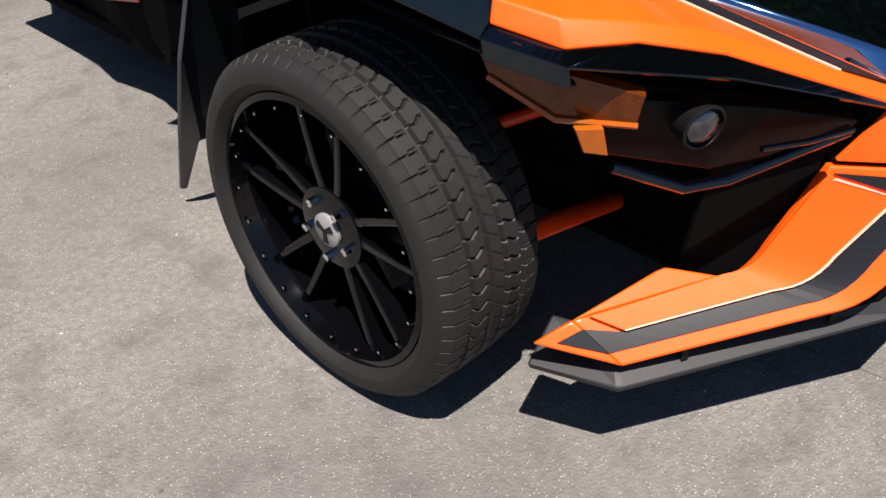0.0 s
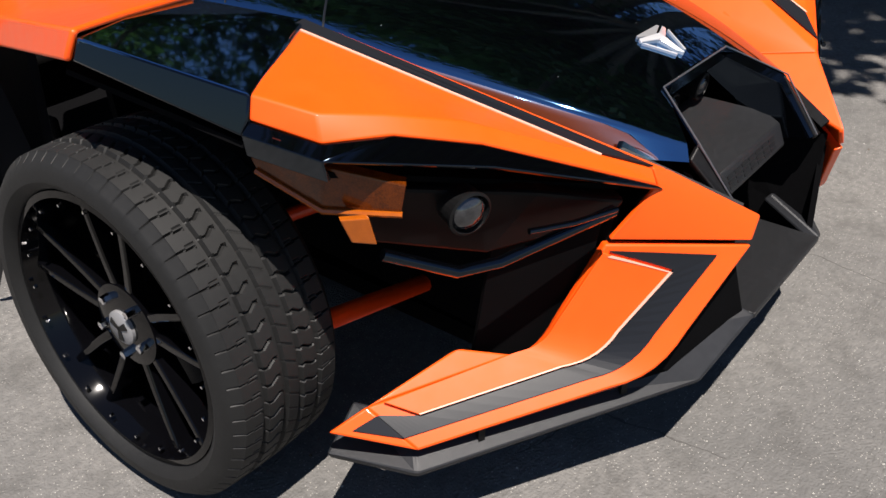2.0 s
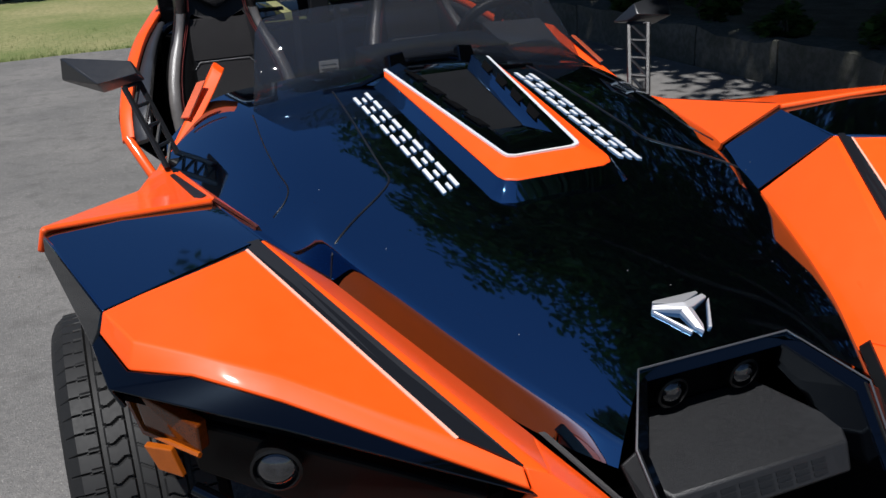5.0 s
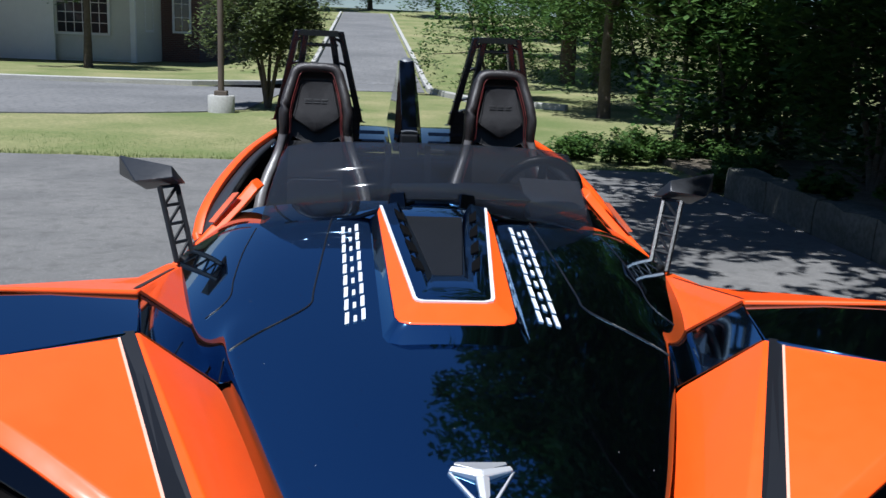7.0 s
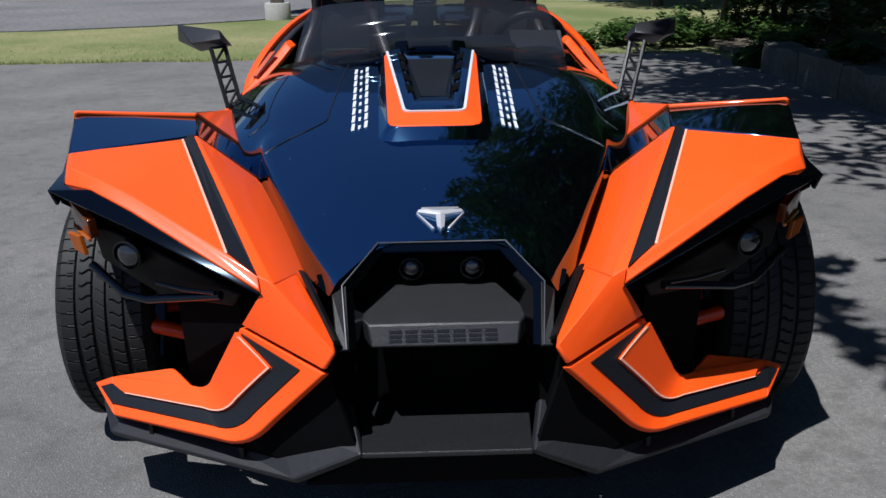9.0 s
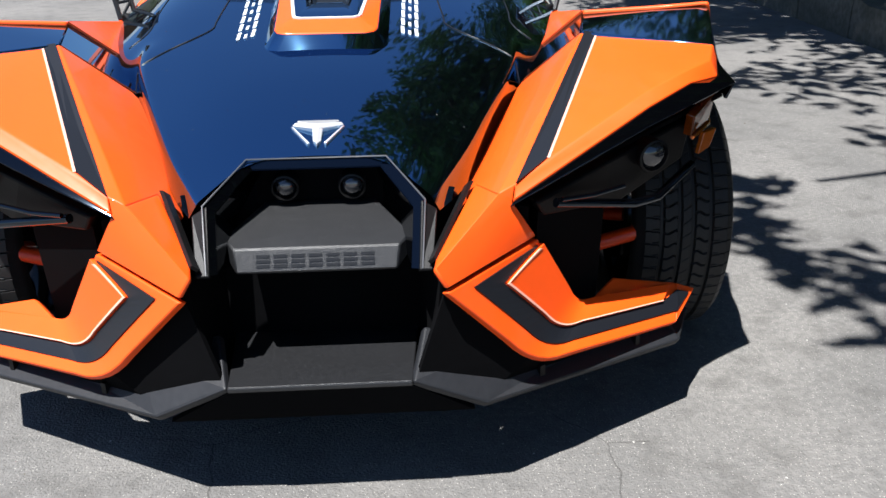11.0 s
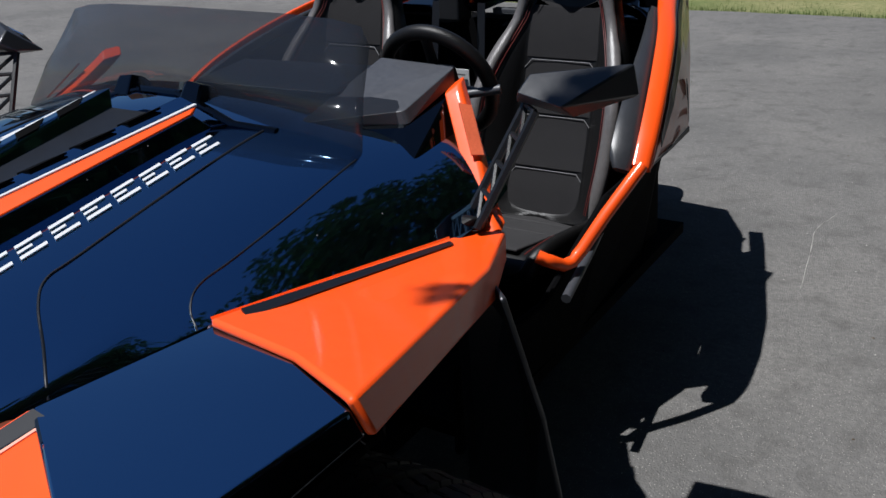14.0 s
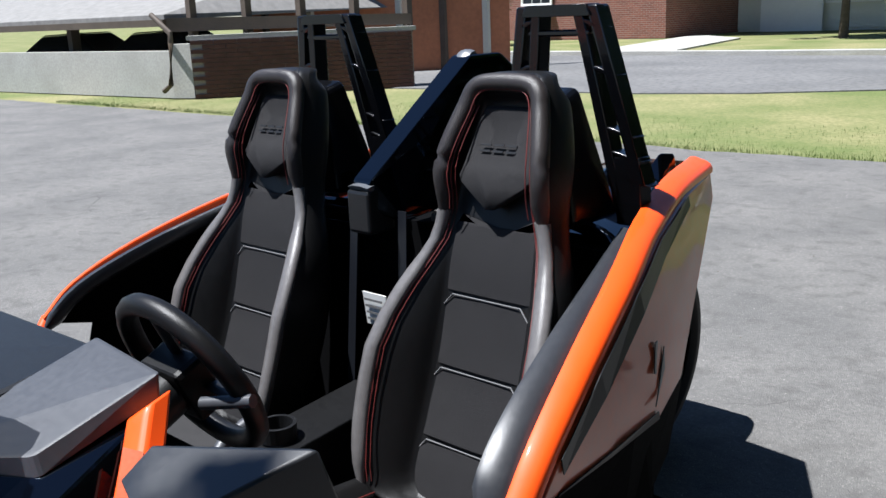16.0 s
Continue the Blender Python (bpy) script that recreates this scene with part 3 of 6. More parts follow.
# emblem on the bonnet: a folded T between two side bars, below a dark plate
def emblem_plate(points, lift, low, mat, label):
    top = [on_hood(x, y, lift[i] if isinstance(lift, tuple) else lift) for i, (x, y) in enumerate(points)]
    base = [on_hood(x, y, low) for x, y in points]
    part("emblem_plate", loft([base, top], closed=True, caps=True), mat, hood, label, None, 0.0012)


for s in (1, -1):
    emblem_plate([(0.0, -0.504), (0.048 * s, -0.489), (0.053 * s, -0.496), (0.013 * s, -0.514), (0.0, -0.517)], (0.014, 0.007, 0.005, 0.009, 0.013), -0.002, BADGE, "silver emblem arm")
    emblem_plate([(0.0, -0.515), (0.011 * s, -0.514), (0.008 * s, -0.550), (0.004 * s, -0.555), (0.0, -0.563)], (0.013, 0.008, 0.006, 0.005, 0.008), -0.002, BADGE, "silver emblem stem")
    emblem_plate([(0.055 * s, -0.499), (0.049 * s, -0.503), (0.014 * s, -0.556), (0.019 * s, -0.558)], 0.006, -0.002, BADGE, "silver emblem side bar")
emblem_plate([(-0.042, -0.480), (0.042, -0.480), (0.044, -0.485), (0.0, -0.500), (-0.044, -0.485)], 0.006, -0.002, CAP, "grey emblem top plate")

# grille bezel, lamp slot and snout
OUT = [(-0.200, -0.785, 0.505), (-0.210, -0.700, 0.612), (-0.138, -0.590, 0.668), (0.138, -0.590, 0.668), (0.210, -0.700, 0.612), (0.200, -0.785, 0.505)]
INN = [(-0.182, -0.780, 0.505), (-0.190, -0.700, 0.600), (-0.128, -0.600, 0.652), (0.128, -0.600, 0.652), (0.190, -0.700, 0.600), (0.182, -0.780, 0.505)]
BACK = [(-0.175, -0.66, 0.48), (-0.165, -0.62, 0.56), (-0.118, -0.545, 0.635), (0.118, -0.545, 0.635), (0.165, -0.62, 0.56), (0.175, -0.66, 0.48)]
grille = part("grille", sheet(OUT + INN + BACK, [(k, k + 1, k + 7, k + 6) for k in range(5)] + [(k + 6, k + 7, k + 13, k + 12) for k in range(5)], 0.003, 1, (0, -0.9, 0.0)), GLOSS, car, "black grille bezel", 25)
# Paler satin bead that draws the highlight along the bezel's edge
part("bezel_edge", tube([(x * 1.01, y - 0.003, z + 0.002) for x, y, z in OUT], 0.002, 6), SATIN, grille, "thin bezel edge drawn as a highlight", 50)
part("lamp_slot", sheet([(-0.13, -0.548, 0.64), (0.13, -0.548, 0.64), (0.13, -0.548, 0.55), (-0.13, -0.548, 0.55)], [(0, 1, 2, 3)], 0.01, 1, (0, 0, 0.6)), DARK, grille)
hs = [(-0.236, -0.70, 0.594), (-0.205, -0.70, 0.614), (-0.196, -0.79, 0.505), (-0.222, -0.79, 0.505)]
for s in (1, -1):
    part("grille_side", sheet([(abs(x), y, z) for x, y, z in hs], [(0, 1, 2, 3)], 0.012, s, (0.2, -0.5, 0.45)), PLASTIC, grille, "black grille side strut", None, 0.003)
sn = [(-0.113, -0.552, 0.568), (0.113, -0.552, 0.568), (0.184, -0.680, 0.538), (0.160, -0.722, 0.531), (-0.160, -0.722, 0.531), (-0.184, -0.680, 0.538),
      (0.176, -0.70, 0.500), (0.155, -0.742, 0.488), (-0.155, -0.742, 0.488), (-0.176, -0.70, 0.500)]
part("snout", sheet(sn, [(0, 1, 2, 3, 4, 5), (4, 3, 7, 8), (3, 2, 6, 7), (5, 4, 8, 9)], 0.01, 1, (0, -0.6, 0.45)), SNOUT, grille, "textured grey snout", 20, 0.005)
for k in range(7):
    x0 = -0.116 + k * 0.0335
    for z0, z1 in ((0.4975, 0.503), (0.506, 0.5115), (0.515, 0.5205)):
        fy = lambda z: -0.742 + (z - 0.488) / 0.043 * 0.02 - 0.0015
        part("lettering_bar", sheet([(x0, fy(z0), z0), (x0 + 0.026, fy(z0), z0), (x0 + 0.026, fy(z1), z1), (x0, fy(z1), z1)], [(0, 1, 2, 3)], 0.003, 1, (0, -0.6, 0.45)), CHARCOAL, grille, "dark embossed bar")
for s in (1, -1):
    m = Matrix.Translation((0.068 * s, -0.572, 0.606)) @ Matrix.Rotation(radians(8), 4, "X")
    bm = revolve([(0.03, 0.0), (0.03, 0.026), (-0.012, 0.028), (-0.014, 0.0245), (-0.004, 0.023)], 28, "y")
    lamp = part("centre_lamp", bm, PLASTIC, grille, "round projector lamp")
    bmesh_lens = revolve([(-0.003, 0.023), (-0.012, 0.017), (-0.017, 0.009), (-0.018, 0.0)], 28, "y")
    lens = part("lens", bmesh_lens, LENS, lamp, "clear convex lens", 60)
    lamp.matrix_local = m


# headlamp pod, amber marker and suspension of one side
def lamp_pod(s):
    pod = part("headlamp_pod", sheet([(0.43, -0.68, 0.590), (0.58, -0.61, 0.645), (0.80, -0.47, 0.70), (0.79, -0.45, 0.60), (0.63, -0.55, 0.54), (0.45, -0.66, 0.555)],
        [(0, 1, 4, 5), (1, 2, 3, 4)], 0.03, s, (0.5, -0.3, 0.6)), POD, car, "black headlamp pod", None, 0.006)
    lamp = part("headlamp", revolve([(0.06, 0.03), (0.0, 0.034), (-0.012, 0.036), (-0.014, 0.032), (-0.006, 0.030)], 28, "y"), PLASTIC, pod, "round black headlamp")
    lamp.matrix_local = Matrix.Translation((0.690 * s, -0.555, 0.645)) @ Matrix.Rotation(s * radians(20), 4, "Z") @ Matrix.Rotation(radians(6), 4, "X")
    part("lens", revolve([(-0.006, 0.030), (-0.014, 0.023), (-0.019, 0.012), (-0.020, 0.0)], 28, "y"), LENS, lamp, "clear headlamp lens", 60)
    part("pod_frame", tube([(x * s, y, z) for x, y, z in ((0.80, -0.49, 0.60), (0.71, -0.555, 0.55), (0.65, -0.59, 0.55), (0.47, -0.68, 0.59))], 0.010, 8), GLOSS, pod, "", 50)
    part("pod_frame", tube([(x * s, y, z) for x, y, z in ((0.62, -0.62, 0.60), (0.55, -0.655, 0.595), (0.48, -0.69, 0.60))], 0.005, 8), GLOSS, pod, "", 50)
    am = part("side_marker", sheet([(0.880, -0.30, 0.768), (0.856, -0.440, 0.745), (0.785, -0.525, 0.715), (0.785, -0.515, 0.668), (0.848, -0.425, 0.672), (0.872, -0.325, 0.712)], [(0, 1, 4, 5), (1, 2, 3, 4)], 0.02, s, (0.7, -0.3, 0.7)),
        AMBER, pod, "amber side marker lens", None, 0.003)
    part("marker_edge", tube([(x * s, y, z) for x, y, z in ((0.874, -0.325, 0.712), (0.850, -0.427, 0.671), (0.786, -0.517, 0.667))], 0.0045, 6), AMBER_EDGE, am, "lower lens edge with its lit look in the colour", 50)
    part("reflector", sheet([(0.856, -0.465, 0.672), (0.822, -0.488, 0.668), (0.812, -0.492, 0.622), (0.842, -0.472, 0.632)], [(0, 1, 2, 3)], 0.012, s, (0.7, -0.3, 0.7)), AMBER_EDGE, pod, "amber reflector", None, 0.002)
    # suspension arms
    part("suspension_arm", tube([(0.80 * s, -0.10, 0.30), (0.773 * s, -0.30, 0.375), (0.42 * s, -0.26, 0.262)], 0.019, 10), ARM, car, "red-orange lower suspension arm", 50)
    part("suspension_arm", tube([(0.80 * s, 0.05, 0.28), (0.40 * s, 0.25, 0.255)], 0.019, 10), ARM, car, "red-orange lower suspension arm", 50)
    part("suspension_arm", tube([(0.80 * s, -0.05, 0.45), (0.46 * s, -0.22, 0.50)], 0.013, 10), ARM, car, "red-orange upper suspension arm", 50)
    part("shock_absorber", tube([(0.70 * s, 0.0, 0.32), (0.45 * s, 0.0, 0.64)], 0.03, 12), DARK, car, "", 50)


for side in (1, -1):
    lamp_pod(side)


# ---- wheels ----
def wheel(name, at, radius, width, side, label, spokes=10):
    w = part(name, revolve([(-0.03, 0.02), (-0.03, 0.06), (0.03, 0.06), (0.03, 0.02)], 16), PLASTIC, car, label)
    w.location = at
    rr, hw = radius * 0.795, width / 2
    # profile of the tyre from the outer bead over the tread to the inner bead
    prof = [(hw - 0.022, rr - 0.004), (hw - 0.004, rr + 0.006), (hw + 0.004, rr + 0.018), (hw + 0.004, rr + 0.036), (hw - 0.004, radius - 0.018), (hw - 0.018, radius - 0.007)]
    cols = [0.84 - 1.68 * k / 60 for k in range(61)]
    rib = [0.50, 0.14, -0.14, -0.50]
    prof = prof + [(c * hw, radius - 0.006 * c * c) for c in cols] + [(-a, b) for a, b in reversed(prof)]
    n0 = 6

    def cut(k, i):
        """Depth of the tread: four grooves round it, cross slits on the shoulders, wavy slits between."""
        if i < n0 - 1 or i >= n0 + len(cols):
            return 0.0
        c = cols[max(0, i - n0)]
        if any(abs(c - r) < 0.035 for r in rib):
            return 0.008
        if abs(c) > 0.5:
            return 0.006 if (k + int(abs(c) * 7)) % 15 == 0 else (0.0025 if (k + 7) % 15 == 0 and abs(c) < 0.68 else 0.0)
        if abs(c) < 0.14:
            return 0.003 if (k + int(c * 40)) % 15 == 0 else 0.0
        return 0.006 if (k + int(3.2 * math.sin((abs(c) - 0.14) / 0.36 * 6.3) + 14 * abs(c)) + (5 if c > 0 else 0)) % 15 in (0, 1) else 0.0
    part("tyre", revolve([(a * side, b) for a, b in prof], 960, "x", cut), RUBBER, w, "black treaded tyre", 30)
    lip = [(hw - 0.030, rr - 0.004), (hw - 0.012, rr - 0.002), (hw - 0.010, rr - 0.014), (hw - 0.04, rr - 0.022), (hw - 0.06, rr - 0.03), (-hw + 0.03, rr - 0.025), (-hw + 0.02, rr)]
    rim = part("rim", revolve([(a * side, b) for a, b in lip], 72), RIM, w, "gloss black alloy rim", 35)
    part("brake_disc", revolve([(0.0, 0.07), (0.0, 0.155), (-0.012, 0.155), (-0.012, 0.07)], 40), CHARCOAL, w, "dark brake disc", 30)
    bm = box((-0.03 , 0.105, -0.03), (0.03, 0.15, 0.03))
    part("brake_caliper", bm, SILVER, w, "silver brake caliper", None, 0.008)
    hub = part("hub", revolve([(side * a, b) for a, b in ((hw - 0.085, 0.0), (hw - 0.085, 0.085), (hw - 0.045, 0.08), (hw - 0.04, 0.045), (hw - 0.04, 0.0))], 40), RIM, w, "", 35)
    for k in range(spokes):
        a = 2 * math.pi * (k // 2) / (spokes / 2) + (0.20 if k % 2 else -0.20) + 0.35
        a0 = 2 * math.pi * (k // 2) / (spokes / 2) + (0.30 if k % 2 else -0.30) * 0.9 + 0.35
        r0, r1 = 0.06, rr - 0.018
        rows = []
        for t in (0.0, 0.35, 0.7, 1.0):
            r = r0 + (r1 - r0) * t
            ang = a0 + (a - a0) * t
            wd = 0.016 - 0.004 * t
            xo = hw - 0.048 + 0.014 * t
            c, s_ = math.cos(ang), math.sin(ang)
            rows.append([(side * xo, r * c - wd * s_ * 0.55, r * s_ + wd * c * 0.55), (side * xo, r * c + wd * s_ * 0.55, r * s_ - wd * c * 0.55),
                         (side * (xo - 0.035), r * c + wd * s_, r * s_ - wd * c), (side * (xo - 0.035), r * c - wd * s_, r * s_ + wd * c)])
        part("spoke", loft(rows, closed=True, caps=True), RIM, rim, "", None, 0.003)
    cap = part("centre_cap", revolve([(side * a, b) for a, b in ((hw - 0.04, 0.033), (hw - 0.034, 0.033), (hw - 0.031, 0.029), (hw - 0.030, 0.0))], 32), CAP, w, "grey centre cap with a three-armed mark", 40)
    for k in range(3):
        a = 2 * math.pi * k / 3 + 0.5
        c, s_ = math.cos(a), math.sin(a)
        x0 = side * (hw - 0.029)
        q = [(x0, 0.004 * s_, -0.004 * c), (x0, 0.024 * c + 0.007 * s_, 0.024 * s_ - 0.007 * c), (x0, 0.024 * c - 0.007 * s_, 0.024 * s_ + 0.007 * c), (x0, -0.004 * s_, 0.004 * c)]
        part("cap_mark", sheet(q, [(0, 1, 2, 3)], 0.002, 1, (0, 0, 0)), PLASTIC, cap)
    for k in range(5):
        a = 2 * math.pi * (k + 0.5) / 5 + 0.35
        bm = revolve([(side * u, r) for u, r in ((hw - 0.045, 0.009), (hw - 0.026, 0.008), (hw - 0.024, 0.0))], 6)
        nut = part("lug_nut", bm, CHROME, w, "chrome lug nut")
        nut.location = (0, 0.057 * math.cos(a), 0.057 * math.sin(a))
    for k in range(20):
        a = 2 * math.pi * k / 20
        bm = revolve([(side * u, r) for u, r in ((hw - 0.02, 0.004), (hw - 0.013, 0.003), (hw - 0.012, 0.0))], 6)
        bolt = part("rim_bolt", bm, CHROME, rim, "")
        bolt.location = (0, (rr - 0.03) * math.cos(a), (rr - 0.03) * math.sin(a))
    return w


wheel("front_wheel", (0.858, 0, 0.337), 0.337, 0.24, 1, "front wheel with gloss black multi-spoke alloy rim")
wheel("front_wheel", (-0.858, 0, 0.337), 0.337, 0.24, -1, "front wheel with gloss black multi-spoke alloy rim")
wheel("rear_wheel", (0, 2.76, 0.345), 0.345, 0.30, 1, "single wide rear wheel")


# ---- windscreen, mirrors and cockpit ----
def join(*bms):
    """One bmesh out of several."""
    out = bmesh.new()
    for b in bms:
        me = bpy.data.meshes.new("join")
        b.to_mesh(me)
        b.free()
        out.from_mesh(me)
        bpy.data.meshes.remove(me)
    return out


def hull(points, side=1):
    bm = bmesh.new()
    for x, y, z in points:
        bm.verts.new((x * side, y, z))
    bmesh.ops.convex_hull(bm, input=bm.verts[:])
    bmesh.ops.recalc_face_normals(bm, faces=bm.faces[:])
    return bm


low = [(0.465, 0.628, 0.880), (0.445, 0.627, 0.884), (0.38, 0.624, 0.892), (0.28, 0.614, 0.908), (0.09, 0.602, 0.950), (0, 0.600, 0.952)]
high = [(0.420, 0.735, 1.048), (0.398, 0.742, 1.082), (0.34, 0.734, 1.094), (0.24, 0.712, 1.103), (0.09, 0.690, 1.108), (0, 0.688, 1.109)]
full = lambda r: r + [(-x, y, z) for x, y, z in r[-2::-1]]
mid = [tuple(Vector(a).lerp(Vector(b), 0.5) + Vector((0, -0.008, 0.004))) for a, b in zip(low, high)]
screen = part("windscreen", loft([full(low), full(mid), full(high)]), SMOKE, car, "low smoked clear windscreen", 60)
screen.visible_shadow = True
mod = screen.modifiers.new("thick", "SOLIDIFY")
mod.thickness = 0.004
for s in (1, -1):
    part("screen_bracket", tube([(0.29 * s, 0.605, 0.905), (0.20 * s, 0.585, 0.915), (0.115 * s, 0.585, 0.945), (0.05 * s, 0.60, 0.958)], 0.011, 8, flat=0.6), GLOSS, screen, "gloss black screen bracket", 40)
    part("screen_clip", hull([(0.07, 0.575, 0.945), (0.12, 0.575, 0.94), (0.07, 0.63, 0.975), (0.12, 0.63, 0.97), (0.075, 0.60, 0.985), (0.115, 0.60, 0.98), (0.07, 0.65, 0.955), (0.12, 0.65, 0.95)], s), GLOSS, screen, "", None, 0.004)
part("screen_bracket", tube([(-0.06, 0.60, 0.956), (0.06, 0.60, 0.956)], 0.009, 8), GLOSS, screen, "", 40)


def mirror(s):
    m = part("mirror", hull([(0.886, 0.855, 1.028), (0.892, 0.872, 0.969), (0.813, 0.716, 0.975), (0.698, 0.779, 0.962), (0.724, 0.780, 1.012), (0.70, 0.86, 0.950), (0.80, 0.80, 0.938), (0.715, 0.748, 0.985)], s),
             MIRROR_SHELL, car, "faceted black door mirror on a lattice strut", 30, 0.003)
    part("mirror_glass", sheet([(0.866, 0.864, 1.010), (0.870, 0.872, 0.975), (0.735, 0.862, 0.960), (0.742, 0.838, 0.992)], [(0, 1, 2, 3)], 0.004, s, (0.8, 0.7, 0.98)), CHROME, m, "mirror glass")
    a0, a1 = Vector((0.690, 0.645, 0.765)), Vector((0.752, 0.745, 0.955))
    b0, b1 = Vector((0.652, 0.680, 0.770)), Vector((0.712, 0.788, 0.955))
    flip = lambda v: (v.x * s, v.y, v.z)
    bars = [(a0, a1), (b0, b1)]
    n = 4
    for k in range(n):
        t0, t1 = k / n, (k + 1) / n
        bars.append((a0.lerp(a1, t0), b0.lerp(b1, t1)))
        bars.append((a0.lerp(a1, t1), b0.lerp(b1, t1)))
    for k, (a, b) in enumerate(bars):
        part("strut_bar", tube([flip(a), flip(b)], 0.008 if k < 2 else 0.005, 6), CHARCOAL, m, "dark satin lattice strut bar")
    part("strut_foot", hull([(0.635, 0.62, 0.755), (0.695, 0.67, 0.755), (0.695, 0.69, 0.77), (0.645, 0.65, 0.785), (0.66, 0.62, 0.77), (0.685, 0.65, 0.785)], s), PLASTIC, m, "", None, 0.006)


for side in (1, -1):
    mirror(side)
    post = [(0.498, 0.905, 0.950), (0.535, 0.868, 0.905), (0.600, 0.800, 0.835), (0.655, 0.735, 0.775), (0.700, 0.690, 0.740)]
    path = smooth_path(post, 4)
    rows = []
    for k, p in enumerate(path):
        w = 0.024 + 0.012 * k / len(path)
        rows.append([(side * (p.x + a * 0.3 * w + b * 0.012), p.y - a * 0.95 * w + b * 0.010, p.z + b * 0.010 - a * 0.1 * w) for a, b in ((-1, -1), (-1, 0.6), (-0.7, 1), (0.7, 1), (1, 0.6), (1, -1))])
    po = part("windscreen_post", loft(rows, closed=True, caps=True), ORANGE, car, "orange cockpit side post", 40, 0.003)
    part("clear_reflector", sheet([(0.546, 0.838, 0.932), (0.566, 0.852, 0.926), (0.626, 0.790, 0.852), (0.608, 0.774, 0.854)], [(0, 1, 2, 3)], 0.004, side, (0.5, 1.0, 0.8)), FILM, po, "pale clear film patch")

# dashboard and instrument pod
part("dashboard", hull([(-0.56, 0.86, 0.87), (0.56, 0.86, 0.87), (-0.50, 0.97, 0.86), (0.50, 0.97, 0.86), (-0.50, 0.93, 0.70), (0.50, 0.93, 0.70), (-0.60, 0.80, 0.70), (0.60, 0.80, 0.70)]), PLASTIC, car, "black dashboard", None, 0.012)
part("instrument_pod", hull([(0.298, 0.945, 0.984), (0.484, 0.931, 0.980), (0.468, 0.765, 0.925), (0.29, 0.665, 0.906), (0.30, 0.95, 0.90), (0.490, 0.925, 0.950), (0.478, 0.765, 0.900), (0.29, 0.67, 0.87)]), SATIN, car, "grey instrument pod hood", None, 0.005)
part("dash_side", hull([(0.462, 0.768, 0.905), (0.30, 0.775, 0.925), (0.545, 0.665, 0.850), (0.29, 0.660, 0.893), (0.60, 0.80, 0.78), (0.30, 0.80, 0.78), (0.486, 0.920, 0.940), (0.30, 0.94, 0.90), (0.55, 0.90, 0.78)]), GLOSS, car, "gloss black dash side below the pod", None, 0.008)
part("instrument_pod", hull([(-0.10, 0.95, 0.955), (0.29, 0.95, 0.965), (0.31, 0.76, 0.945), (-0.08, 0.76, 0.94), (-0.12, 0.96, 0.80), (0.29, 0.96, 0.80)]), CHARCOAL, car, "charcoal centre dash hood", None, 0.01)

# steering wheel
wc, ax = Vector((0.382, 1.035, 0.918)), Vector((0, 0.9, 0.42)).normalized()
u = Vector((1, 0, 0))
v = ax.cross(u).normalized()
ring = [wc + (u * math.cos(2 * math.pi * k / 40) + v * math.sin(2 * math.pi * k / 40)) * 0.128 for k in range(40)]
rows = []
for p in ring:
    d = (p - wc).normalized()
    rows.append([p + (d * math.cos(2 * math.pi * k / 10) + ax * math.sin(2 * math.pi * k / 10)) * 0.0165 for k in range(10)])
bm = bmesh.new()
vs = [[bm.verts.new(q) for q in r] for r in rows]
for k in range(40):
    for j in range(10):
        bm.faces.new([vs[k][j], vs[k][(j + 1) % 10], vs[(k + 1) % 40][(j + 1) % 10], vs[(k + 1) % 40][j]])
bmesh.ops.recalc_face_normals(bm, faces=bm.faces[:])
sw = part("steering_wheel", bm, VINYL_GLOSS, car, "black leather steering wheel", 60)
part("boss", hull([tuple(wc + u * a * 0.05 + v * b * 0.045 + ax * c) for a in (-1, 1) for b in (-1, 1) for c in (0.01, -0.04)]), PLASTIC, sw, "", None, 0.008)
for ang in (0.15, math.pi - 0.15, -math.pi / 2):
    d = u * math.cos(ang) + v * math.sin(ang)
    part("wheel_spoke", tube([tuple(wc + d * 0.03), tuple(wc + d * 0.126)], 0.014, 8, flat=0.5), CHARCOAL, sw, "", 50)
part("steering_column", tube([tuple(wc), tuple(wc - ax * 0.16)], 0.035, 12), PLASTIC, car, "", 50)
part("column_stalk", tube([(0.46, 1.0, 0.905), (0.535, 1.03, 0.918)], 0.010, 8), SATIN, car, "", 50)


# seats: height, half width, front of the centre, front of the bolster, and inner half width
SEAT = ((0.42, 0.200, 1.592, 1.515, 0.118), (0.50, 0.212, 1.618, 1.520, 0.118), (0.58, 0.222, 1.650, 1.540, 0.117), (0.66, 0.226, 1.680, 1.565, 0.116), (0.74, 0.224, 1.704, 1.592, 0.115),
        (0.80, 0.214, 1.720, 1.628, 0.113), (0.85, 0.200, 1.732, 1.662, 0.111), (0.90, 0.180, 1.742, 1.700, 0.108), (0.95, 0.160, 1.755, 1.732, 0.105), (1.00, 0.145, 1.770, 1.745, 0.103),
        (1.045, 0.140, 1.785, 1.742, 0.104), (1.09, 0.142, 1.795, 1.738, 0.102), (1.14, 0.134, 1.808, 1.752, 0.092), (1.19, 0.120, 1.820, 1.774, 0.078), (1.225, 0.109, 1.828, 1.790, 0.068),
        (1.240, 0.104, 1.815, 1.797, 0.060), (1.255, 0.098, 1.803, 1.802, 0.055), (1.272, 0.086, 1.812, 1.813, 0.050), (1.284, 0.070, 1.832, 1.834, 0.040))


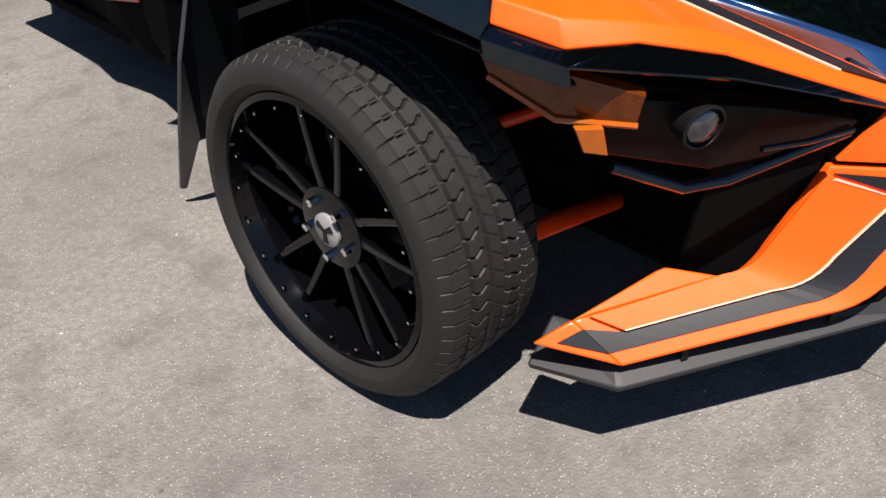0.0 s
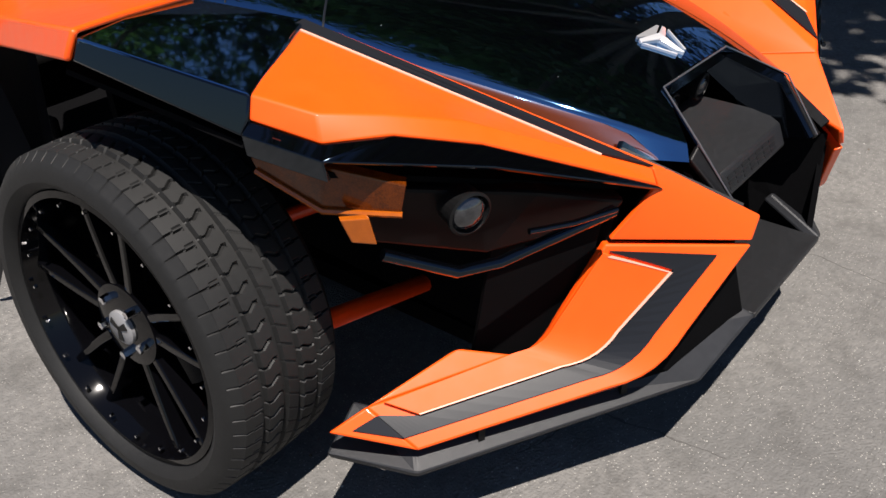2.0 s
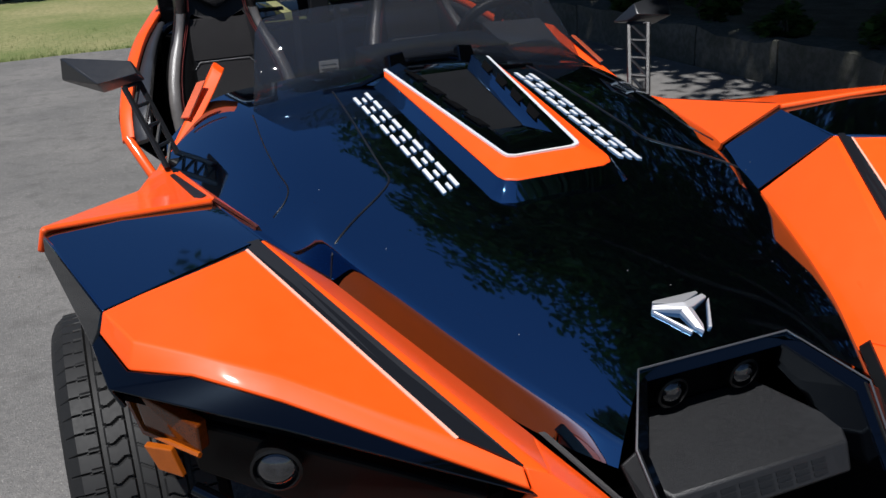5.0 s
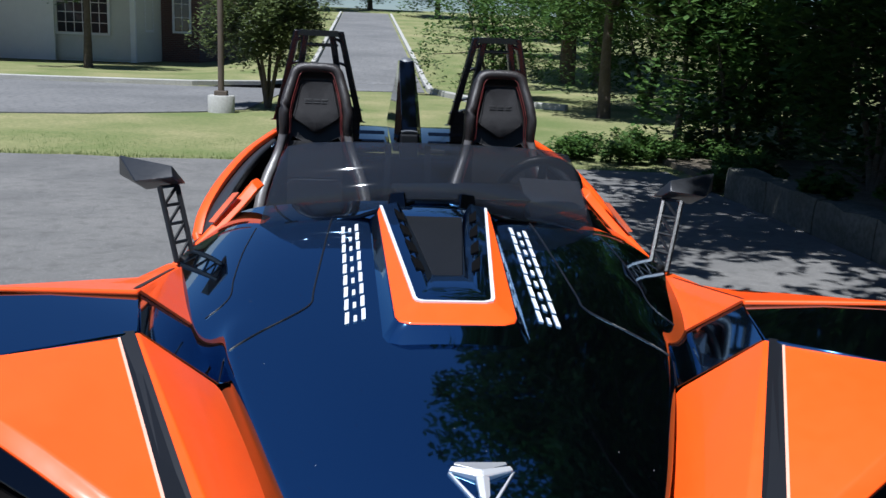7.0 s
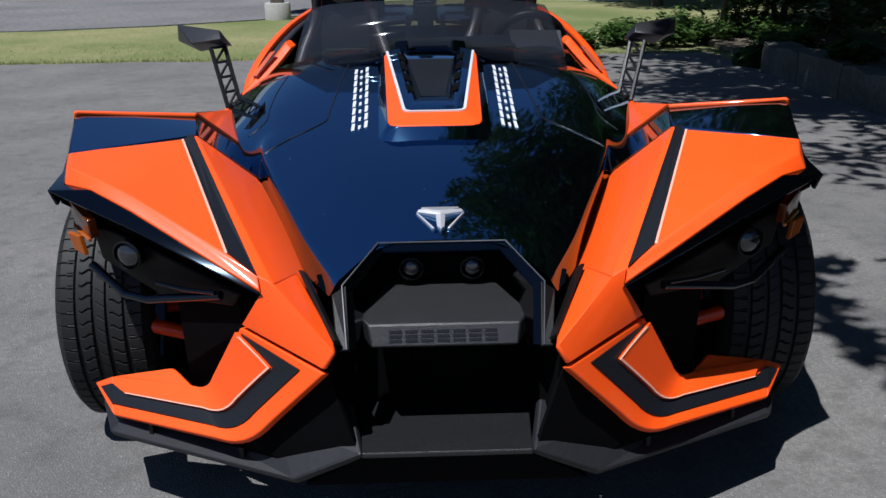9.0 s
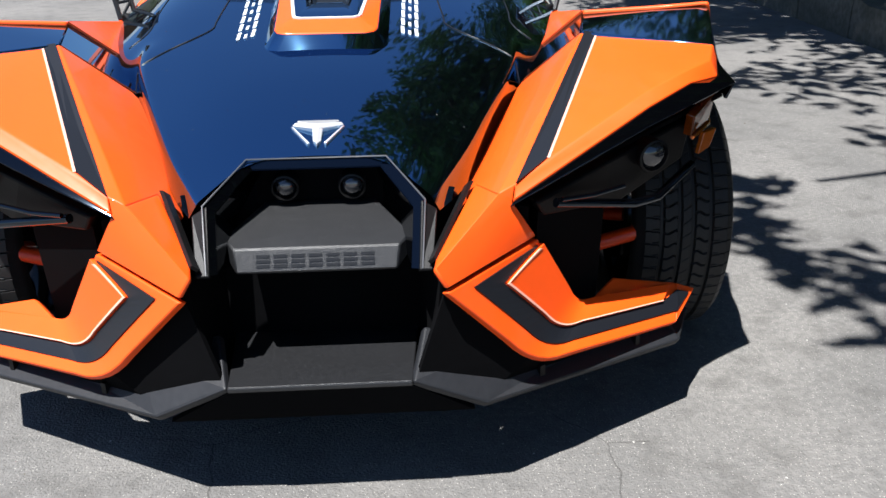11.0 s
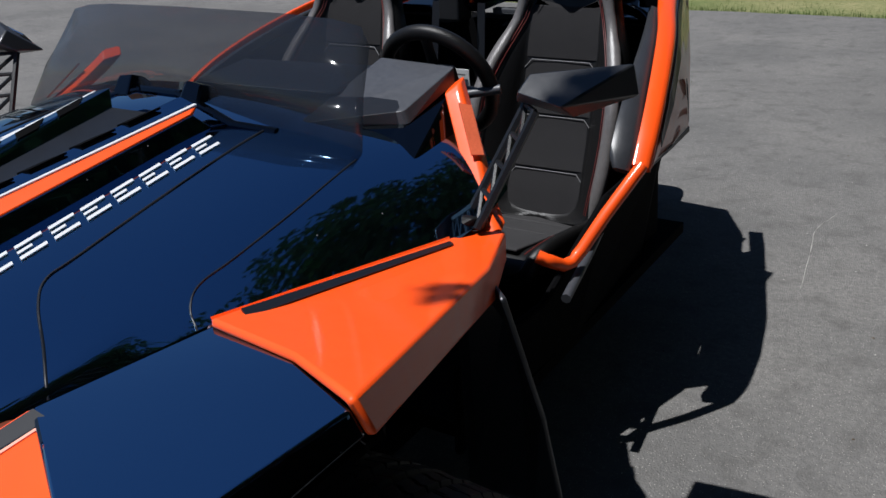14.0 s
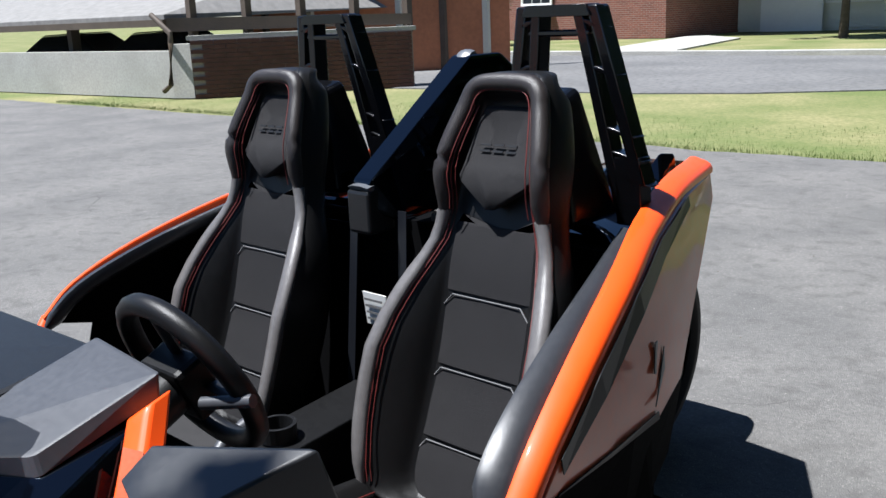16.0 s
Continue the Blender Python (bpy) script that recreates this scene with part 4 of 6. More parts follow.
def seat_at(z):
    """The seat's outline at a height."""
    for a, b in zip(SEAT, SEAT[1:]):
        if a[0] <= z <= b[0]:
            t = (z - a[0]) / (b[0] - a[0])
            return [p + (q - p) * t for p, q in zip(a, b)]
    return SEAT[-1] if z > 1 else SEAT[0]


def seat(x0):
    st = part("seat", hull([(x0 - 0.2, 1.25, 0.22), (x0 + 0.2, 1.25, 0.22), (x0 - 0.2, 1.72, 0.22), (x0 + 0.2, 1.72, 0.22), (x0 - 0.2, 1.25, 0.34), (x0 + 0.2, 1.25, 0.34), (x0 - 0.2, 1.72, 0.36), (x0 + 0.2, 1.72, 0.36)]),
              DARK, car, "black bucket seat with grey bolsters and red stitching")
    rows = []
    for z, w, p, c, q in SEAT:
        roll = min(0.030, (w - q) * 0.45)
        half = [(q * 0.5, p), (q, p), (q + 0.006, p - 0.3 * (p - c)), (w - roll * 1.25, c + 0.008), (w - roll * 0.75, c), (w - roll * 0.25, c + 0.006), (w, c + 0.03), (w, p + 0.02), (w * 0.9, p + 0.085)]
        rows.append([(x0 - a, b, z) for a, b in reversed(half)] + [(x0, p, z)] + [(x0 + a, b, z) for a, b in half])
    ob = part("backrest", loft(rows, closed=True, caps=True), VINYL_GLOSS, st, "black vinyl backrest shell with a tall integral headrest", 60)
    mod = ob.modifiers.new("round", "SUBSURF")
    mod.levels = mod.render_levels = 2
    # centre fabric panels, each with cut upper corners and a pale thread along its top
    for z0, z1 in ((0.42, 0.545), (0.551, 0.688), (0.694, 0.838), (0.844, 1.005)):
        out = []
        n = 6
        for k in range(n + 1):
            z = z0 + (z1 - 0.022 - z0) * k / n
            out.append((seat_at(z)[4] * 0.985, z))
        last = z1 > 1
        out.append((seat_at(z1)[4] * 0.98 - (0.012 if last else 0.024), z1))
        v, f = [], []
        for a, z in out:
            y = seat_at(z)[2] - 0.007
            v += [(x0 - a, y + 0.002, z), (x0, y, z), (x0 + a, y + 0.002, z)]
        f = [(3 * k + m, 3 * k + m + 1, 3 * k + m + 4, 3 * k + m + 3) for k in range(len(out) - 1) for m in (0, 1)]
        if last:
            v[-2] = (x0, seat_at(0.958)[2] - 0.007, 0.958)
        part("backrest_panel", sheet(v, f, 0.010, 1, (x0, 2.6, 0.7)), CLOTH, st, "dark fabric panel", 30, 0.003)
        if not last:
            a = seat_at(z1)[4]
            y = seat_at(z1)[2] - 0.0085
            line = [(x0 - a * 0.97, y - 0.004, z1 - 0.022), (x0 - a + 0.024, y, z1 + 0.002), (x0 + a - 0.024, y, z1 + 0.002), (x0 + a * 0.97, y - 0.004, z1 - 0.022)]
            part("stitching", tube(line, 0.0014, 5), THREAD, st, "pale grey stitching", 60)
    # raised rolls round the headrest and down the bolsters
    for sgn in (-1, 1):
        rows = []
        zs = [0.44 + 0.03 * k for k in range(27)]
        for z in zs:
            _, w, p, c, q = seat_at(z)
            cx, cy = x0 + sgn * (w - 0.020), c + 0.004
            r = 0.019 if z < 0.9 else (0.017 if z > 1.0 else 0.015)
            r *= min(1.0, 0.35 + (z - 0.44) / 0.15)
            rows.append([(cx + r * math.cos(a) * 1.05, cy + r * math.sin(a) * 0.8, z) for a in (math.pi * 2 * k / 10 for k in range(10))])
        part("bolster_roll", loft(rows[:20], closed=True, caps=True), BOLSTER, st, "grey bolster roll with crest highlight in its colour", 60)
        for off, r in ((0.040, 0.0015), (0.047, 0.0012)):
            pts = []
            for z in zs[1:]:
                _, w, p, c, q = seat_at(z)
                a = w - off
                pts.append((x0 + sgn * a, c - 0.0035 + (off - 0.028) * 0.75, z))
            part("stitching", tube(pts, r, 5), RED, st, "red stitching", 60)
    side_ = [(seat_at(z)[1] - 0.019, seat_at(z)[3] + 0.004, z) for z in (0.98, 1.01, 1.045, 1.09, 1.14, 1.19, 1.22)]
    arch = [(-a, b, c) for a, b, c in side_] + [(-0.084, 1.799, 1.243), (-0.068, 1.804, 1.259), (-0.04, 1.806, 1.265), (0, 1.806, 1.266), (0.04, 1.806, 1.265), (0.068, 1.804, 1.259), (0.084, 1.799, 1.243)] + side_[::-1]
    path = smooth_path([(x0 + a, b, c) for a, b, c in arch], 3)
    n = len(path)
    part("headrest_roll", tube(path, [0.008 + 0.011 * min(1.0, min(k, n - 1 - k) / 6) for k in range(n)], 10), HEADREST, st, "brown-black vinyl headrest roll", 80)
    seam = [(x0 + a * 0.80, b - 0.012, 1.09 + (c - 1.09) * 0.93) for a, b, c in arch[1:-1]]
    part("stitching", tube(smooth_path(seam, 2), 0.0013, 5), RED, st, "dark red stitching", 60)
    # pointed pad let into the headrest
    yp = lambda z: 1.734 + (z - 1.02) * 0.36
    out = [(-0.092, 1.082), (-0.087, 1.095), (-0.062, 1.205), (-0.052, 1.217), (0.052, 1.217), (0.062, 1.205), (0.087, 1.095), (0.092, 1.082), (0.082, 1.068), (0.008, 1.022), (-0.008, 1.022), (-0.082, 1.068)]
    rows = [[(x0 + x * k, yp(z) + d, 1.12 + (z - 1.12) * k) for x, z in out] for d, k in ((0.05, 0.98), (0.012, 1.0), (0.003, 0.985), (0.0, 0.95), (-0.001, 0.5))]
    hp = part("headrest_pad", loft(rows, closed=True, caps=True), CLOTH, st, "dark pointed headrest pad", 40)
    for k in range(3):
        xa, za = x0 - 0.045 + 0.032 * k, 1.132
        for dz in (0.0, 0.012):
            q = [(xa, yp(za + dz) - 0.0025, za + dz), (xa + 0.025, yp(za + dz) - 0.0025, za + dz), (xa + 0.026, yp(za + dz + 0.004) - 0.0025, za + dz + 0.004), (xa + 0.001, yp(za + dz + 0.004) - 0.0025, za + dz + 0.004)]
            part("lettering_bar", sheet(q, [(0, 1, 2, 3)], 0.002, 1, (x0, 2.6, 1.1)), VINYL, hp, "embossed dark bar")
    # cushion with rolled side bolsters and a front lip
    rows = []
    for y, z, w, b in ((1.185, 0.405, 0.160, 0.010), (1.200, 0.440, 0.178, 0.014), (1.235, 0.462, 0.190, 0.026), (1.32, 0.455, 0.205, 0.040), (1.45, 0.432, 0.215, 0.050), (1.58, 0.412, 0.215, 0.050), (1.68, 0.405, 0.205, 0.045)):
        dz = 0.04 if y < 1.21 else 0.11
        half = [(0.07, z + 0.002), (0.135, z), (0.142, z + 0.003), (w - 0.035, z + b), (w - 0.014, z + b), (w, z + b - 0.020), (w, z - dz)]
        rows.append([(x0 - a, y, h) for a, h in reversed(half)] + [(x0, y, z + 0.003)] + [(x0 + a, y, h) for a, h in half])
    ob = part("cushion", loft(rows, closed=True, caps=True), VINYL_GLOSS, st, "dark grey seat cushion", 60)
    mod = ob.modifiers.new("round", "SUBSURF")
    mod.levels = mod.render_levels = 2
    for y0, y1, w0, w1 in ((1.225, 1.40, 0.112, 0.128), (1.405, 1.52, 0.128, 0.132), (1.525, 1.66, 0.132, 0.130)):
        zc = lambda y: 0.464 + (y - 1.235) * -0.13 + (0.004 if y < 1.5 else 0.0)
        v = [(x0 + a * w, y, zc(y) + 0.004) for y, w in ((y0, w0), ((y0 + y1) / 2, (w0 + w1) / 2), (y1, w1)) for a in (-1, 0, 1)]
        part("cushion_panel", sheet(v, [(3 * k + m, 3 * k + m + 1, 3 * k + m + 4, 3 * k + m + 3) for k in (0, 1) for m in (0, 1)], 0.008, 1, (x0, 1.4, 0)), CUSHION, st, "fabric cushion panel coloured lighter as if sunlit", 40, 0.003)
    for sgn in (-1, 1):
        part("stitching", tube(smooth_path([(x0 + sgn * 0.136, 1.22, 0.466), (x0 + sgn * 0.148, 1.32, 0.472), (x0 + sgn * 0.155, 1.45, 0.456), (x0 + sgn * 0.155, 1.60, 0.438)], 4), 0.0016, 5), RED, st, "red stitching", 60)
    return st


seat(0.360)
seat(-0.362)

# tub: floor, tunnel, bulkhead, sills
part("cockpit_floor", box((-0.60, 0.80, 0.20), (0.60, 2.2, 0.235)), DARK, car)
part("tunnel", hull([(-0.09, 0.95, 0.23), (0.09, 0.95, 0.23), (-0.07, 0.95, 0.50), (0.07, 0.95, 0.50), (-0.08, 1.75, 0.23), (0.08, 1.75, 0.23), (-0.07, 1.75, 0.56), (0.07, 1.75, 0.56)]), PLASTIC, car, "black centre tunnel", None, 0.012)
part("handbrake", tube([(0.03, 1.22, 0.52), (0.03, 1.30, 0.60), (0.03, 1.36, 0.62)], 0.014, 8), SATIN, car, "", 50)
part("cup_holder", revolve([(0.0, 0.04), (0.035, 0.042), (0.035, 0.034), (0.0, 0.032)], 24, "z"), CHARCOAL, car).location = (0, 1.45, 0.54)
part("bulkhead", hull([(-0.56, 1.93, 0.25), (0.56, 1.93, 0.25), (-0.55, 1.95, 0.91), (0.55, 1.95, 0.91), (-0.56, 2.05, 0.25), (0.56, 2.05, 0.25), (-0.53, 2.06, 0.91), (0.53, 2.06, 0.91)]), DARK, car)
lab = part("warning_label", sheet([(-0.02, 1.735, 0.79), (0.055, 1.735, 0.79), (0.055, 1.745, 0.71), (-0.02, 1.745, 0.71)], [(0, 1, 2, 3)], 0.003, 1, (0, 2.5, 0.75)), LABEL, car, "white warning label with dark bars")
for k in range(4):
    part("label_bar", box((-0.012, 1.7315 + 0.0025 * k, 0.772 - 0.016 * k), (0.045, 1.7335 + 0.0025 * k, 0.777 - 0.016 * k)), LABEL_TEXT, lab)
part("belt_guide", box((0.05, 1.90, 0.93), (0.16, 1.93, 0.95)), SATIN, car, "", None, 0.004)
part("seat_belt", sheet([(0.065, 1.78, 0.98), (0.09, 1.78, 0.98), (0.10, 1.74, 0.55), (0.075, 1.74, 0.55)], [(0, 1, 2, 3)], 0.003, 1, (0.08, 2.4, 0.7)), STRIPE, car, "black seat belt webbing")
part("seat_belt", sheet([(-0.065, 1.78, 0.98), (-0.09, 1.78, 0.98), (-0.10, 1.74, 0.55), (-0.075, 1.74, 0.55)], [(0, 1, 2, 3)], 0.003, 1, (-0.08, 2.4, 0.7)), STRIPE, car, "black seat belt webbing")

RAIL_FOOT = [(0.600, 1.075, 0.535), (0.628, 1.090, 0.522), (0.652, 1.150, 0.503), (0.700, 1.225, 0.600), (0.748, 1.322, 0.697)]
RAIL = [(0.746, 1.318, 0.692), (0.736, 1.400, 0.765), (0.700, 1.560, 0.843), (0.640, 1.780, 0.918), (0.575, 1.970, 0.965), (0.500, 2.220, 1.000), (0.425, 2.500, 1.005)]
RAIL_TRIM = [(0.706, 1.300, 0.685), (0.688, 1.390, 0.765), (0.650, 1.560, 0.838), (0.600, 1.770, 0.902), (0.545, 1.960, 0.945)]


def band(points, half, thick, s):
    """A bar of rounded flat section through points, its width lying level across the way."""
    pts = [Vector(p) for p in points]
    rows = []
    for i, p in enumerate(pts):
        d = (pts[min(i + 1, len(pts) - 1)] - pts[max(i - 1, 0)]).normalized()
        o = Vector((d.y, -d.x, 0)) * s
        o = (o if o.length > 0.1 else Vector((s, 0, 0))).normalized()
        if o.x * s < 0:
            o = -o
        u = d.cross(o).normalized()
        if u.z < 0:
            u = -u
        o = (o - u * 0.35).normalized()
        w, t = half[i], thick[i]
        rows.append([p + o * w * a + u * t * b for a, b in ((1, -0.6), (1, 0.3), (0.78, 0.8), (0.4, 1), (-0.5, 1), (-0.9, 0.7), (-1, 0.2), (-1, -0.6), (-0.6, -1), (0.6, -1))])
    return loft(rows, closed=True, caps=True)


def rear_side(s):
    path = smooth_path(RAIL, 4)
    k = len(path)
    part("side_rail", band([(p.x * s, p.y, p.z) for p in path], [0.021 + 0.010 * i / k for i in range(k)], [0.014] * k, s), ORANGE, car, "orange cockpit side rail", 60)
    foot = smooth_path(RAIL_FOOT, 3)
    part("rail_foot", tube([(p.x * s, p.y, p.z) for p in foot], 0.0155, 10), ORANGE, car, "orange tube foot of the side rail", 60)
    # satin trim along its inner edge
    ip = smooth_path(RAIL_TRIM, 4)
    n = len(ip)
    part("rail_trim", band([(p.x * s, p.y, p.z) for p in ip], [0.020, 0.033] + [0.034 - 0.018 * i / n for i in range(n - 2)], [0.010, 0.020] + [0.020] * (n - 2), s), TRIM_GREY, car, "grey satin rail trim", 60)
    # outer flank
    top = [(0.765, 1.345, 0.683), (0.758, 1.41, 0.748), (0.724, 1.57, 0.828), (0.664, 1.79, 0.905), (0.601, 1.98, 0.952), (0.528, 2.23, 0.988), (0.452, 2.50, 0.992)]
    low = [(0.737, 1.43, 0.667), (0.728, 1.60, 0.660), (0.716, 1.783, 0.655), (0.658, 1.98, 0.662), (0.600, 2.15, 0.79), (0.520, 2.36, 0.90)]
    mids = [tuple(Vector(a).lerp(Vector(b), 0.5) + Vector((0.010, 0, 0))) for a, b in zip(top[1:], low)]
    fs = [(0, 1, 13, 7)] + [(k + 1, k + 2, k + 14, k + 13) for k in range(5)] + [(k + 13, k + 14, k + 8, k + 7) for k in range(5)]
    pn = part("flank", sheet(top + low + mids, fs, 0.015, s, (0.3, 1.9, 0.7)), FLANK, car, "glossy orange flank panel with shade put into its colour", 60, 0.006)

    liner = [(x - 0.030, y, z - 0.004) for x, y, z in top + low + mids]
    part("flank_liner", sheet(liner, fs, 0.006, s, (0.3, 1.9, 0.7)), DARK, car, "black inner side of the flank", None)

    def mark(points, a, b, c, label):
        """A thin decal on the flank's facet through a, b, c."""
        n = (Vector(b) - Vector(a)).cross(Vector(c) - Vector(a)).normalized()
        n *= 0.004 if n.x > 0 else -0.004
        q = [tuple(Vector(p) + n) for p in lay(points, a, b, c, 0.0)]
        part("slash_decal", sheet(q, [tuple(range(len(q)))], 0.002, s, (0.3, 1.9, 0.7)), STRIPE, pn, label)
    mark([(0.7, 1.80, 0.80), (0.7, 1.82, 0.80), (0.7, 1.785, 0.745), (0.7, 1.775, 0.75)], mids[2], mids[3], low[2], "black slash decal")
    mark([(0.7, 1.865, 0.775), (0.7, 1.85, 0.735), (0.7, 1.76, 0.690), (0.7, 1.80, 0.72)], mids[2], mids[3], low[2], "black slash decal")
    lerp = lambda a, b, t: tuple(Vector(a).lerp(Vector(b), t))
    for k in range(4):
        a0, b0 = top[k + 1], mids[k]
        a1, b1 = top[k + 2], mids[k + 1]
        w0, w1 = (0.75, 0.55, 0.38, 0.30, 0.26)[k], (0.75, 0.55, 0.38, 0.30, 0.26)[k + 1]
        q = [lerp(a0, b0, 0.06), lerp(a1, b1, 0.06), lerp(a1, b1, w1), lerp(a0, b0, w0)]
        part("border_decal", sheet([(x + 0.004, y, z + 0.001) for x, y, z in q], [(0, 1, 2, 3)], 0.002, s, (0.3, 1.9, 0.7)), STRIPE, pn, "black border graphic along the rail")
        c0, c1 = low[k], low[k + 1]
        q = [lerp(c0, b0, 0.06), lerp(c1, b1, 0.06), lerp(c1, b1, 0.17), lerp(c0, b0, 0.17)]
        if k < 2:
            part("border_decal", sheet([(x + 0.004, y, z) for x, y, z in q], [(0, 1, 2, 3)], 0.002, s, (0.3, 1.9, 0.7)), STRIPE, pn, "black border graphic along the lower edge")
    # lower body and sill
    part("lower_side", sheet([(0.66, 1.36, 0.60), (0.60, 1.9, 0.56), (0.50, 2.3, 0.55), (0.46, 2.3, 0.30), (0.56, 1.9, 0.22), (0.60, 1.30, 0.20), (0.58, 0.75, 0.19), (0.60, 0.72, 0.42), (0.62, 1.08, 0.42)],
        [(0, 1, 4, 5, 8), (1, 2, 3, 4), (8, 5, 6, 7)], 0.02, s, (0, 1.5, 0.4)), DARK, car, "lower body side coloured near-black as in shade", None, 0.01)
    if s < 0:
        for mat, y0, y1, name in ((LABEL, 1.30, 1.40, "white"), (RED_LENS, 1.15, 1.30, "red")):
            z0, z1 = 0.335 + (1.38 - y0) * 0.2, 0.335 + (1.38 - y1) * 0.2
            part("side_reflector", sheet([(0.634, y0, z0), (0.634, y1, z1), (0.642, y1, z1 + 0.05), (0.642, y0, z0 + 0.05)], [(0, 1, 2, 3)], 0.004, s, (0.2, 1.3, 0.35)), mat, car, name + " side reflector")
    # Added panel that stops light leaking between flank and lower body
    part("flank_light_stop", sheet([(0.735, 1.43, 0.662), (0.722, 1.62, 0.655), (0.655, 1.97, 0.655), (0.515, 2.36, 0.89), (0.46, 2.32, 0.54), (0.59, 1.92, 0.55), (0.64, 1.6, 0.57), (0.65, 1.36, 0.59)],
        [(0, 1, 6, 7), (1, 2, 5, 6), (2, 3, 4, 5)], 0.01, s, (0.5, 1.7, 0.9)), DARK, car, "added black panel closing the light gap under the flank")
    part("sill_edge", tube([(x * s, y, z) for x, y, z in ((0.677, 1.062, 0.452), (0.650, 1.24, 0.475), (0.620, 1.42, 0.500))], 0.012, 8), SATIN, car, "grey sill edge", 50)
    part("splash_panel", sheet([(0.62, 0.67, 0.74), (0.795, 0.53, 0.70), (0.848, 0.575, 0.46), (0.845, 0.66, 0.25), (0.830, 0.755, 0.05), (0.815, 0.745, 0.05), (0.79, 0.68, 0.20), (0.62, 0.71, 0.16)], [(0, 1, 2, 3, 6, 7), (3, 4, 5, 6)], 0.012, s, (0.6, 1.2, 0.4)), TRIM_GREY, car, "black splash panel behind the wheel", None, 0.005)
    # roll hoop: two slotted legs that lean together, joined by a top bar and a lower bar
    def blade(x0, z0, x1, z1, half, y0=2.05, y1=1.99, deep=0.022):
        """A flat bar from the foot at x0, z0 to x1, z1."""
        yb = lambda z: y0 + (y1 - y0) * (z - 0.95) / 0.45
        return hull([((x + a * half), yb(z) + b * deep, z) for x, z in ((x0, z0), (x1, z1)) for a in (-1, 1) for b in (-1, 1)], s)
    bars = [hull([(0.275, 1.965, 1.384), (0.450, 1.965, 1.384), (0.285, 1.965, 1.408), (0.440, 1.965, 1.408), (0.275, 2.015, 1.384), (0.450, 2.015, 1.384), (0.285, 2.015, 1.408), (0.440, 2.015, 1.408)], s),
            hull([(0.285, 1.975, 1.344), (0.440, 1.975, 1.344), (0.285, 1.975, 1.358), (0.440, 1.975, 1.358), (0.285, 2.01, 1.344), (0.440, 2.01, 1.358)], s)]
    for m in (1, -1):
        px = lambda x: 0.3625 + m * x
        bars += [blade(px(0.172), 1.04, px(0.086), 1.406, 0.013), blade(px(0.125), 0.95, px(0.052), 1.395, 0.013)]
        for z in (1.04, 1.09, 1.14, 1.265, 1.36, 1.385):
            t = (z - 0.95) / 0.45
            bars.append(blade(px(0.208 - 0.12 * t), z, px(0.128 - 0.075 * t), z + 0.02, 0.014))
        bars.append(blade(px(0.140), 0.95, px(0.145), 1.10, 0.030))
    part("roll_hoop", join(*bars), HOOP, car, "gloss black slotted roll hoop", 40, 0.004)
    part("hoop_pad", hull([(0.27, 1.90, 0.96), (0.455, 1.90, 0.96), (0.305, 1.905, 1.225), (0.42, 1.905, 1.225), (0.27, 2.06, 0.96), (0.46, 2.06, 0.96), (0.315, 1.98, 1.245), (0.41, 1.98, 1.245)], s), HOOP, car, "black box behind the headrest", None, 0.015, segments=3)
    part("rear_deck", sheet([(0.53, 1.98, 0.925), (0.30, 2.0, 0.92), (0.06, 2.05, 0.94), (0.04, 2.75, 0.96), (0.27, 2.72, 0.970), (0.395, 2.46, 0.985), (0.28, 2.35, 0.99)],
        [(0, 1, 6), (1, 2, 3, 6), (0, 6, 5), (6, 3, 4, 5)], 0.02, s, (0.2, 2.3, 0.5)), GLOSS, car, "gloss black rear deck", 40, 0.01)
    for k in range(2):
        part("deck_vent", hull([(0.31 + 0.05 * k, 2.20 + 0.13 * k, 1.0), (0.38 + 0.03 * k, 2.20 + 0.13 * k, 0.98), (0.31 + 0.05 * k, 2.30 + 0.13 * k, 0.98), (0.38 + 0.02 * k, 2.30 + 0.13 * k, 0.98), (0.33 + 0.05 * k, 2.24 + 0.13 * k, 1.05), (0.37 + 0.03 * k, 2.28 + 0.13 * k, 1.045)], s), GLOSS, car, "", None, 0.005)


for side in (1, -1):
    rear_side(side)
    for k in range(4):
        z0 = 0.90 + 0.035 * k
        part("vent_slat", hull([(0.09, 1.88 + 0.01 * k, z0), (0.30, 1.88 + 0.01 * k, z0), (0.09, 1.91 + 0.01 * k, z0 + 0.012), (0.30, 1.91 + 0.01 * k, z0 + 0.012), (0.09, 1.91 + 0.01 * k, z0), (0.30, 1.91 + 0.01 * k, z0)], side), GLOSS, car, "gloss black vent slat", None, 0.003)
    part("shoulder_bracket", tube([(x * side, y, z) for x, y, z in smooth_path([(0.555, 1.90, 0.925), (0.50, 1.92, 0.955), (0.36, 1.94, 0.975), (0.24, 1.93, 0.985)], 4)], 0.016, 8), GLOSS, car, "gloss black shoulder bracket", 50)

